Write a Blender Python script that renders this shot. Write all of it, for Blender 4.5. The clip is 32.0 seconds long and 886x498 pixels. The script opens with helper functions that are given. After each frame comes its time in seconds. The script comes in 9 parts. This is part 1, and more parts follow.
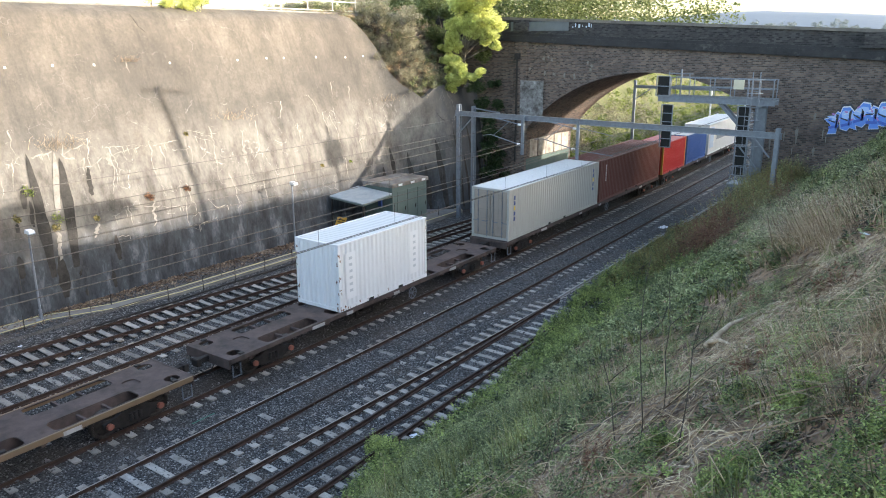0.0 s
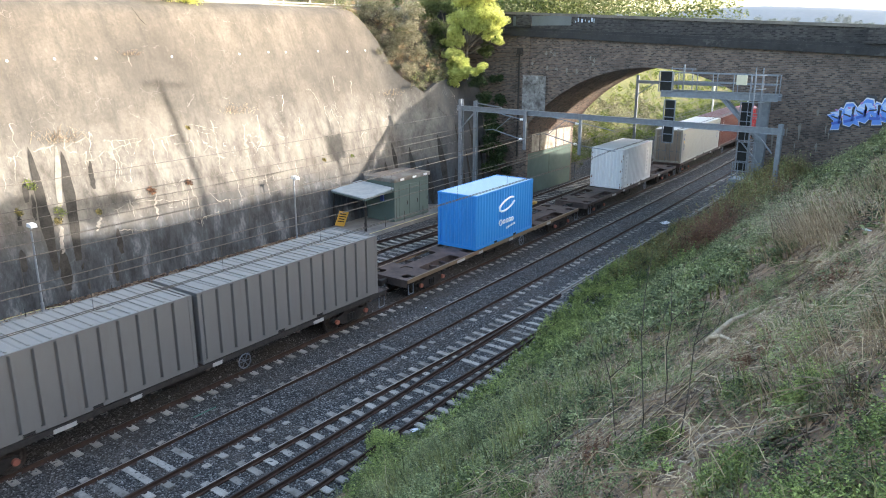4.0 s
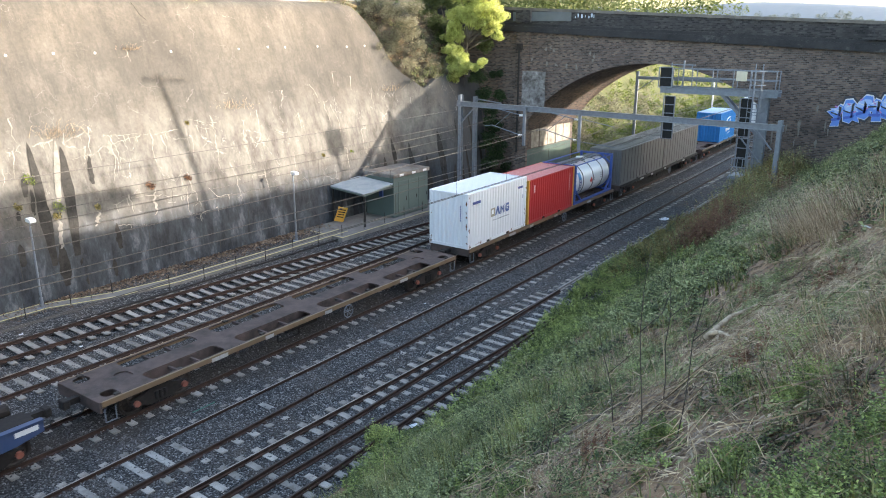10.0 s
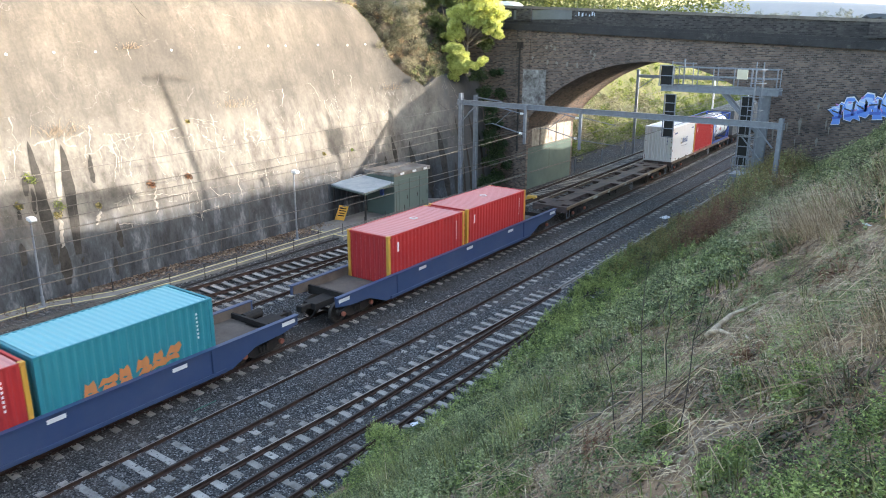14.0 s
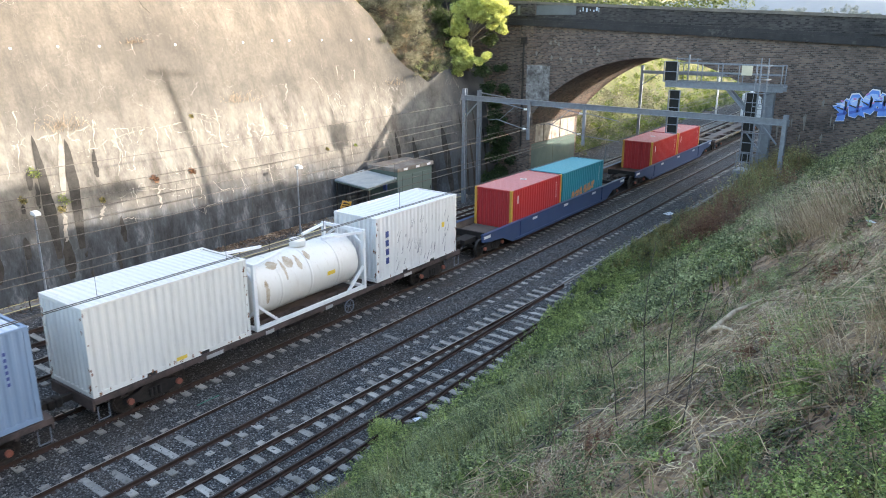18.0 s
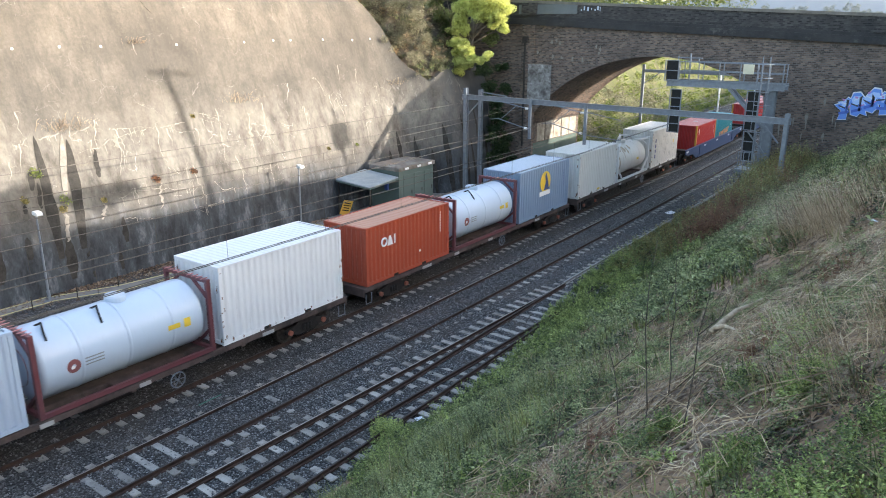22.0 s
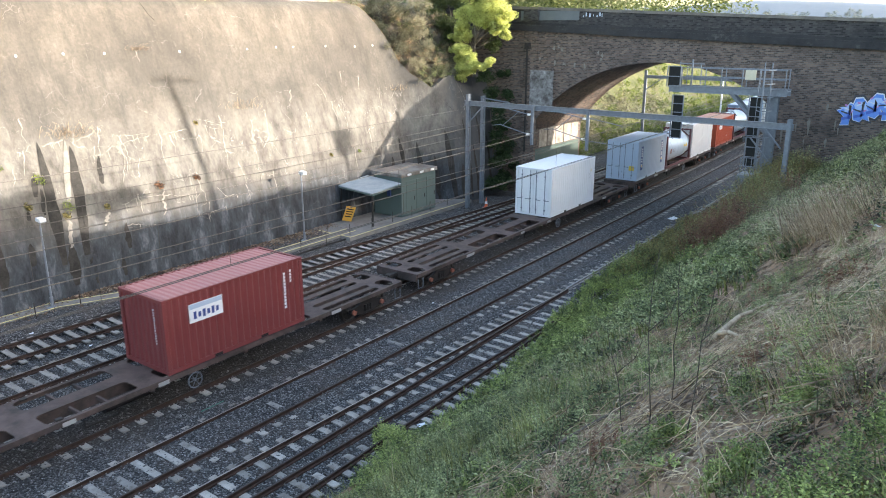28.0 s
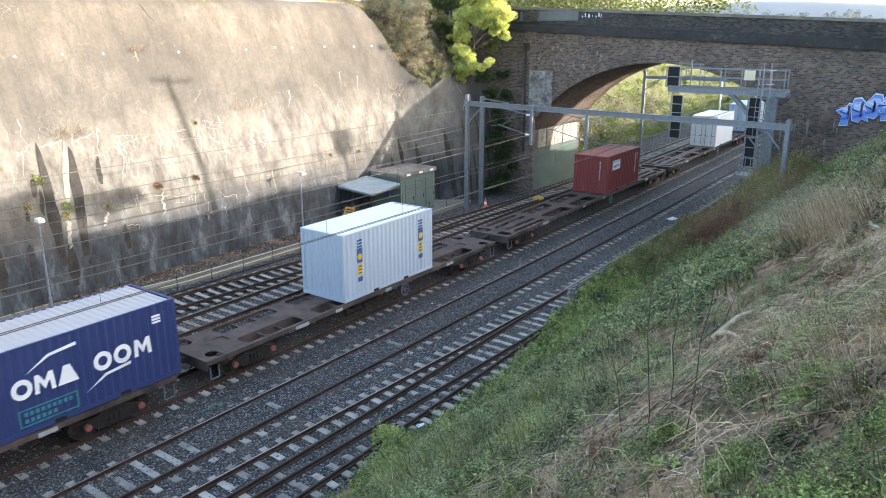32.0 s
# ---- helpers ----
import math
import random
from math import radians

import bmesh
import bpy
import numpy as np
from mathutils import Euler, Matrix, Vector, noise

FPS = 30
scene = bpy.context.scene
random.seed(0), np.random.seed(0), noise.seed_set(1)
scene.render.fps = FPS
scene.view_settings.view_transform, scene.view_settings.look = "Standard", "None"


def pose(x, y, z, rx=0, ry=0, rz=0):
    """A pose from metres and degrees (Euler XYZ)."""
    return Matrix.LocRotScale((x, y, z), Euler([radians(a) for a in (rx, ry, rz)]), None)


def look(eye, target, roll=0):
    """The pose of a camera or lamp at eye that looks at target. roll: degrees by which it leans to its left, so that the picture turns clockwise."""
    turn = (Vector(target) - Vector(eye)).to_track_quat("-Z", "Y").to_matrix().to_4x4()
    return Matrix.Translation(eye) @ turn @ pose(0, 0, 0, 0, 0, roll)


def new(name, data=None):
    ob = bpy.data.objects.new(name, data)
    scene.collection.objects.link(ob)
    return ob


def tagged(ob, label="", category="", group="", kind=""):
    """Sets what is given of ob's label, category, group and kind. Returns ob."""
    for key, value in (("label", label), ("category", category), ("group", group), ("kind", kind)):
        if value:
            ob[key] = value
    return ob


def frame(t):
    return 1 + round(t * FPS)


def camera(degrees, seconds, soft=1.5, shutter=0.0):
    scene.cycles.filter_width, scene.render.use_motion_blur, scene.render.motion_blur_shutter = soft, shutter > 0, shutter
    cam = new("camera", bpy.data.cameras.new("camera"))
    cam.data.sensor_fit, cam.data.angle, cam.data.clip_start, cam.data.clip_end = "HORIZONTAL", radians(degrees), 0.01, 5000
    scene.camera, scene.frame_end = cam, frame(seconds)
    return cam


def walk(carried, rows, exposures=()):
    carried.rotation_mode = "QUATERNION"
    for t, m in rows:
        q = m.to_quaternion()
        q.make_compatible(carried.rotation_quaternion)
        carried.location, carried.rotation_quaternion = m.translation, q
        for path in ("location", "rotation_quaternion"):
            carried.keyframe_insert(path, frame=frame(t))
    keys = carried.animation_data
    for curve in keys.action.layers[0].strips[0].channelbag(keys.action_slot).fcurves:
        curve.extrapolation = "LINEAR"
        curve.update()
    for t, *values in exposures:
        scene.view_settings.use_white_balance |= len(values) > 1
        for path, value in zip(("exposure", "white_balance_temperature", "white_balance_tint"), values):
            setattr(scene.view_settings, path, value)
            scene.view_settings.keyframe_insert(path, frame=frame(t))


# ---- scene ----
cam = camera(61.04, 32.0, soft=1.0, shutter=0.18)
EYE = (21.64, 0.0, 11.99)
TURNS = (
    (0, 74.401, 0.115, 35.681), (1, 74.241, 0.039, 35.752), (2, 74.116, -0.064, 35.839),
    (3, 74.054, -0.083, 35.847), (3.5, 74.033, -0.032, 35.839), (5.5, 73.912, -0.160, 35.919),
    (6, 73.858, -0.159, 35.910), (7, 73.803, -0.079, 35.892), (8, 73.773, 0.007, 35.865),
    (9, 73.744, -0.020, 35.800), (10, 73.681, -0.171, 35.825), (11, 73.645, -0.264, 35.849),
    (12, 73.642, -0.216, 35.840), (13, 73.622, -0.109, 35.841), (14, 73.572, -0.116, 35.866),
    (14.5, 73.550, -0.055, 35.880), (16.5, 73.384, -0.223, 36.134), (17, 73.343, -0.266, 36.143),
    (18, 73.233, -0.240, 36.149), (19, 73.172, -0.190, 36.199), (20, 73.177, -0.130, 36.239),
    (21, 73.157, -0.198, 36.275), (22, 73.186, -0.119, 36.232), (23, 73.288, -0.035, 36.211),
    (24, 73.422, -0.130, 36.227), (25, 73.515, -0.189, 36.274), (25.5, 73.564, -0.100, 36.302),
    (27.5, 73.644, 0.028, 36.371), (28, 73.641, -0.004, 36.397), (29, 73.666, 0.042, 36.396),
    (30, 73.737, 0.085, 36.381), (31, 73.758, -0.030, 36.384), (32, 73.670, -0.007, 36.334),
)
EXPOSURE, KELVIN, TINT = 2.44, 6500, 11
LIGHTER = ((0, 0.0), (3, 0.1), (6, 0.2), (8, 0.0), (9, -0.04), (10, 0.06), (13, 0.22), (17, 0.25), (19, 0.05), (23, 0.0), (28, 0.15), (32, 0.25))
walk(cam, [(t, pose(*EYE, rx, ry, rz)) for t, rx, ry, rz in TURNS], [(t, EXPOSURE + e, KELVIN, TINT) for t, e in LIGHTER])

# ---- light: low sun from beyond the camera's bank, clear sky ----
SUN = Vector((1.0, 0.30, 0.26)).normalized()
SUN_HEIGHT = math.asin(SUN.z)
world = bpy.data.worlds.new("sky")
scene.world = world
world.use_nodes = True
_n = world.node_tree
_sky = _n.nodes.new("ShaderNodeTexSky")
_sky.sky_type, _sky.sun_disc = "NISHITA", False
_sky.sun_elevation, _sky.sun_rotation = SUN_HEIGHT, math.atan2(SUN.x, SUN.y)
_sky.air_density, _sky.dust_density, _sky.ozone_density = 1.0, 1.6, 0.6
_bg = _n.nodes["Background"]
_bg.inputs["Strength"].default_value = 0.15
_n.links.new(_sky.outputs[0], _bg.inputs["Color"])
_sun = bpy.data.lights.new("sun", "SUN")
_sun.energy, _sun.angle, _sun.color = 2.0, radians(0.53), (1.0, 0.91, 0.80)
sun = new("sun", _sun)
sun.matrix_world = look(tuple(SUN * 60), (0, 0, 0))


# ---- materials ----
def nodes_of(name):
    m = bpy.data.materials.new(name)
    m.use_nodes = True
    t = m.node_tree
    return m, t.nodes, t.links, t.nodes["Principled BSDF"]


def ramp(ns, stops):
    r = ns.new("ShaderNodeValToRGB")
    while len(r.color_ramp.elements) < len(stops):
        r.color_ramp.elements.new(0.5)
    for e, (p, c) in zip(r.color_ramp.elements, stops):
        e.position, e.color = p, (*c, 1) if len(c) == 3 else c
    return r


def noisetex(ns, ls, vec, scale, detail=4.0, rough=0.6, stretch=None):
    if stretch:
        mp = ns.new("ShaderNodeMapping")
        mp.inputs["Scale"].default_value = stretch
        ls.new(vec, mp.inputs["Vector"])
        vec = mp.outputs[0]
    n = ns.new("ShaderNodeTexNoise")
    n.inputs["Scale"].default_value, n.inputs["Detail"].default_value = scale, detail
    n.inputs["Roughness"].default_value = rough
    ls.new(vec, n.inputs["Vector"])
    return n.outputs["Fac"]


def mix(ns, ls, fac, a, b, how="MIX"):
    m = ns.new("ShaderNodeMix")
    m.data_type, m.blend_type = "RGBA", how
    for sock, v in ((m.inputs[0], fac), (m.inputs[6], a), (m.inputs[7], b)):
        if isinstance(v, (int, float)):
            sock.default_value = v
        elif isinstance(v, tuple):
            sock.default_value = (*v, 1)
        else:
            ls.new(v, sock)
    return m.outputs[2]


def maths(ns, ls, how, a, b=0.0, clamp=False):
    m = ns.new("ShaderNodeMath")
    m.operation, m.use_clamp = how, clamp
    for sock, v in zip(m.inputs, (a, b)):
        if isinstance(v, (int, float)):
            sock.default_value = v
        else:
            ls.new(v, sock)
    return m.outputs[0]


def bump(ns, ls, p, height, strength, dist):
    b = ns.new("ShaderNodeBump")
    b.inputs["Strength"].default_value, b.inputs["Distance"].default_value = strength, dist
    ls.new(height, b.inputs["Height"])
    ls.new(b.outputs[0], p.inputs["Normal"])


def surface(name, dark, light, scale=6.0, fine=60.0, rough=0.7, metal=0.0, relief=0.004, stain=None, stain_amount=0.5,
            stretch=None, vary=0.0, spec=0.5):
    """A worn surface: two tones by a broad noise, a fine grain, stains of a third tone, and a fine relief."""
    m, ns, ls, p = nodes_of(name)
    co = ns.new("ShaderNodeTexCoord").outputs["Object"]
    broad = noisetex(ns, ls, co, scale, 5, 0.65, stretch)
    grain = noisetex(ns, ls, co, fine, 3, 0.7)
    both = maths(ns, ls, "ADD", maths(ns, ls, "MULTIPLY", broad, 0.7), maths(ns, ls, "MULTIPLY", grain, 0.3))
    col = ramp(ns, ((0.32, dark), (0.68, light)))
    ls.new(both, col.inputs[0])
    out = col.outputs[0]
    if stain:
        s = ramp(ns, ((0.62 - 0.3 * stain_amount, (0, 0, 0)), (0.80 - 0.2 * stain_amount, (1, 1, 1))))
        ls.new(noisetex(ns, ls, co, scale * 0.43 + 0.3, 6, 0.7, stretch), s.inputs[0])
        out = mix(ns, ls, s.outputs[0], out, stain)
    if vary:
        rnd = ns.new("ShaderNodeObjectInfo").outputs["Random"]
        hs = ns.new("ShaderNodeHueSaturation")
        ls.new(maths(ns, ls, "ADD", maths(ns, ls, "MULTIPLY", rnd, 2 * vary), 1 - vary), hs.inputs["Value"])
        ls.new(out, hs.inputs["Color"])
        out = hs.outputs[0]
    ls.new(out, p.inputs["Base Color"])
    p.inputs["Roughness"].default_value, p.inputs["Metallic"].default_value = rough, metal
    p.inputs["Specular IOR Level"].default_value = spec
    if relief:
        bump(ns, ls, p, both, 0.6, relief)
    return m


def paint(name, col, rust=0.35, rough=0.45, fade=0.75, grime=(0.10, 0.07, 0.05)):
    """Faded paint on pressed steel, with streaks of grime running down and specks of rust."""
    m, ns, ls, p = nodes_of(name)
    co = ns.new("ShaderNodeTexCoord").outputs["Object"]
    dirt = ramp(ns, ((0.50, (0, 0, 0)), (0.78, (1, 1, 1))))
    ls.new(noisetex(ns, ls, co, 1.7, 7, 0.75, (1, 1, 0.6)), dirt.inputs[0])
    pale = tuple(min(1, c * fade + 0.22 * (1 - fade)) for c in col)
    base = mix(ns, ls, noisetex(ns, ls, co, 0.9, 5, 0.6), col, pale)
    streak = ramp(ns, ((0.56, (0, 0, 0)), (0.80, (0.55, 0.55, 0.55))))
    ls.new(noisetex(ns, ls, co, 1.0, 5, 0.7, (7, 7, 0.55)), streak.inputs[0])
    base = mix(ns, ls, maths(ns, ls, "MULTIPLY", streak.outputs[0], rust), base, grime)
    base = mix(ns, ls, maths(ns, ls, "MULTIPLY", dirt.outputs[0], 0.45 * rust), base, tuple(0.55 * c + 0.45 * g for c, g in zip(col, grime)))
    speck = ramp(ns, ((0.66, (0, 0, 0)), (0.76, (1, 1, 1))))
    ls.new(noisetex(ns, ls, co, 5.0, 6, 0.75), speck.inputs[0])
    base = mix(ns, ls, maths(ns, ls, "MULTIPLY", speck.outputs[0], rust), base, (0.13, 0.055, 0.025))
    ls.new(base, p.inputs["Base Color"])
    p.inputs["Roughness"].default_value = rough
    bump(ns, ls, p, noisetex(ns, ls, co, 25, 3, 0.6), 0.15, 0.003)
    return m


def brickwork(name, axes, c1, c2, mortar, dirt):
    """Brick courses of real size on a wall that faces along one axis."""
    m, ns, ls, p = nodes_of(name)
    co = ns.new("ShaderNodeTexCoord").outputs["Object"]
    sep, com = ns.new("ShaderNodeSeparateXYZ"), ns.new("ShaderNodeCombineXYZ")
    ls.new(co, sep.inputs[0])
    for a, i in zip(axes, (0, 1)):
        ls.new(sep.outputs[a], com.inputs[i])
    b = ns.new("ShaderNodeTexBrick")
    b.inputs["Scale"].default_value = 1.0
    b.inputs["Brick Width"].default_value, b.inputs["Row Height"].default_value = 0.235, 0.10
    b.inputs["Mortar Size"].default_value = 0.013
    b.inputs["Color1"].default_value, b.inputs["Color2"].default_value = (*c1, 1), (*c2, 1)
    b.inputs["Mortar"].default_value = (*mortar, 1)
    ls.new(com.outputs[0], b.inputs["Vector"])
    soot = ramp(ns, ((0.47, (0, 0, 0)), (0.72, (1, 1, 1))))
    ls.new(noisetex(ns, ls, co, 0.45, 7, 0.7), soot.inputs[0])
    out = mix(ns, ls, maths(ns, ls, "MULTIPLY", soot.outputs[0], 0.62), b.outputs["Color"], dirt)
    lime = ramp(ns, ((0.66, (0, 0, 0)), (0.72, (1, 1, 1))))
    ls.new(noisetex(ns, ls, co, 1.4, 8, 0.75), lime.inputs[0])
    out = mix(ns, ls, maths(ns, ls, "MULTIPLY", lime.outputs[0], 0.35), out, (0.38, 0.36, 0.33))
    out = mix(ns, ls, 0.35, out, mix(ns, ls, noisetex(ns, ls, co, 14, 3, 0.7), (0.5, 0.5, 0.5), (1, 1, 1)), "MULTIPLY")
    ls.new(out, p.inputs["Base Color"])
    p.inputs["Roughness"].default_value = 0.9
    bump(ns, ls, p, maths(ns, ls, "SUBTRACT", noisetex(ns, ls, co, 9, 5, 0.7), b.outputs["Fac"]), 0.8, 0.012)
    return m


def crushed_stone():
    m, ns, ls, p = nodes_of("ballast")
    co = ns.new("ShaderNodeTexCoord").outputs["Object"]
    vo = ns.new("ShaderNodeTexVoronoi")
    vo.inputs["Scale"].default_value = 19.0
    ls.new(co, vo.inputs["Vector"])
    bw = ns.new("ShaderNodeSeparateColor")
    ls.new(vo.outputs["Color"], bw.inputs[0])
    col = ramp(ns, ((0.0, (0.022, 0.022, 0.023)), (0.45, (0.076, 0.075, 0.077)), (0.8, (0.17, 0.168, 0.168)), (1.0, (0.37, 0.362, 0.355))))
    ls.new(bw.outputs[0], col.inputs[0])
    # shade between the stones, put into the colour towards each stone's rim
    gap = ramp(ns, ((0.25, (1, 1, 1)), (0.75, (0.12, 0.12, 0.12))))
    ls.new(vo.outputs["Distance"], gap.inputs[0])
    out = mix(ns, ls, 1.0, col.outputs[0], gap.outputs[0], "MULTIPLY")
    rust = ramp(ns, ((0.46, (0, 0, 0)), (0.70, (1, 1, 1))))
    ls.new(noisetex(ns, ls, co, 0.5, 6, 0.7), rust.inputs[0])
    out = mix(ns, ls, maths(ns, ls, "MULTIPLY", rust.outputs[0], 0.6), out, (0.088, 0.066, 0.050))
    sep = ns.new("ShaderNodeSeparateXYZ")
    ls.new(co, sep.inputs[0])
    # oil along the train's track, with the shade under the wagons painted in
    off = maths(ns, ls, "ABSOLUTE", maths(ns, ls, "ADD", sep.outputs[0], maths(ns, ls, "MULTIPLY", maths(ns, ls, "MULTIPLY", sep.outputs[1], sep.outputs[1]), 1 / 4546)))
    oil_and_shade = ramp(ns, ((0.10, (1, 1, 1)), (0.20, (0, 0, 0))))
    ls.new(maths(ns, ls, "ADD", maths(ns, ls, "MULTIPLY", off, 0.1), maths(ns, ls, "MULTIPLY", maths(ns, ls, "SUBTRACT", noisetex(ns, ls, co, 1.2, 5, 0.7), 0.5), 0.12)), oil_and_shade.inputs[0])
    out = mix(ns, ls, maths(ns, ls, "MULTIPLY", oil_and_shade.outputs[0], 0.62), out, (0.026, 0.022, 0.019))
    ls.new(out, p.inputs["Base Color"])
    p.inputs["Roughness"].default_value = 0.95
    inv = maths(ns, ls, "SUBTRACT", 1.0, vo.outputs["Distance"])
    bump(ns, ls, p, maths(ns, ls, "ADD", inv, bw.outputs[1]), 1.0, 0.03)
    return m


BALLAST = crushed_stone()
CONCRETE = surface("sleeper_concrete", (0.24, 0.222, 0.198), (0.40, 0.37, 0.33), 5, 40, 0.85, stain=(0.13, 0.11, 0.095), stain_amount=0.5, vary=0.3, spec=0.15)
PALE_CONCRETE = surface("pale_concrete", (0.20, 0.19, 0.175), (0.34, 0.325, 0.30), 4, 40, 0.85, stain=(0.13, 0.118, 0.105), stain_amount=0.5, vary=0.2, spec=0.15)
RAIL_RUST = surface("rail_rust", (0.022, 0.012, 0.009), (0.078, 0.042, 0.028), 4, 50, 0.8, metal=0.2)
RAIL_TOP = surface("rail_top", (0.22, 0.19, 0.165), (0.42, 0.37, 0.33), 3, 40, 0.42, metal=0.8, relief=0)
RAIL_PALE = surface("rail_pale", (0.20, 0.185, 0.17), (0.40, 0.375, 0.35), 3, 40, 0.5, metal=0.3, relief=0)
RAIL_DULL = surface("rail_dull", (0.026, 0.019, 0.016), (0.062, 0.044, 0.036), 3, 40, 0.6, metal=0.2, relief=0)
GALV = surface("galvanised_steel", (0.145, 0.165, 0.195), (0.235, 0.26, 0.295), 5, 45, 0.5, metal=0.35, relief=0.001)
DARK_STEEL = surface("dark_steel", (0.018, 0.017, 0.017), (0.055, 0.048, 0.043), 6, 40, 0.75, metal=0.3)
WAGON_BROWN = surface("wagon_brown", (0.058, 0.040, 0.035), (0.118, 0.084, 0.073), 2.2, 30, 0.7, stain=(0.026, 0.021, 0.019), stain_amount=0.6)
BOGIE = surface("bogie_grime", (0.010, 0.009, 0.009), (0.032, 0.026, 0.022), 7, 40, 0.8, metal=0.2)
BLACK = surface("black_gap", (0.010, 0.010, 0.010), (0.022, 0.021, 0.020), 5, 30, 0.9)
YELLOW = paint("yellow_paint", (0.60, 0.33, 0.03), 0.5)
WORN_YELLOW = paint("worn_yellow", (0.17, 0.105, 0.05), 1.0)
LINE_YELLOW = paint("line_yellow", (0.62, 0.52, 0.20), 0.4)
WHITE_MARK = paint("white_mark", (0.75, 0.75, 0.74), 0.2, fade=0.95)
GRIMY_MARK = paint("grimy_mark", (0.40, 0.39, 0.38), 0.9, fade=0.95)
BRICK_XZ = brickwork("brick_face", (0, 2), (0.056, 0.041, 0.035), (0.235, 0.166, 0.130), (0.165, 0.148, 0.133), (0.030, 0.028, 0.029))
BRICK_YZ = brickwork("brick_reveal", (1, 2), (0.056, 0.041, 0.035), (0.235, 0.166, 0.130), (0.165, 0.148, 0.133), (0.030, 0.028, 0.029))
PARAPET_BRICK = brickwork("sooty_parapet_brick", (0, 2), (0.016, 0.015, 0.017), (0.082, 0.077, 0.076), (0.060, 0.058, 0.058), (0.014, 0.014, 0.016))
COPING = surface("sooty_sandstone", (0.013, 0.013, 0.015), (0.045, 0.044, 0.045), 1.2, 18, 0.9, relief=0.02, stain=(0.14, 0.13, 0.12), stain_amount=0.1)
PALE_COPING = surface("pale_sandstone", (0.075, 0.070, 0.064), (0.20, 0.185, 0.165), 1.2, 18, 0.9, relief=0.02)
TARMAC = surface("tarmac", (0.04, 0.04, 0.042), (0.085, 0.085, 0.088), 2, 50, 0.9)
PATH = surface("path_concrete", (0.13, 0.125, 0.118), (0.24, 0.23, 0.215), 1.4, 30, 0.9, stain=(0.12, 0.10, 0.085), stain_amount=0.4)
SOIL = surface("bank_soil", (0.062, 0.035, 0.021), (0.42, 0.255, 0.150), 3.2, 34, 0.95, relief=0.08, stain=(0.050, 0.042, 0.030), stain_amount=0.35)
GREEN_EARTH = surface("grassed_earth", (0.045, 0.055, 0.020), (0.15, 0.155, 0.060), 0.8, 9, 0.95, relief=0.1, stain=(0.12, 0.095, 0.055), stain_amount=0.4)
EARTH = surface("earth", (0.060, 0.045, 0.034), (0.20, 0.150, 0.112), 1.6, 25, 0.95, relief=0.06, stain=(0.045, 0.055, 0.026), stain_amount=0.5)


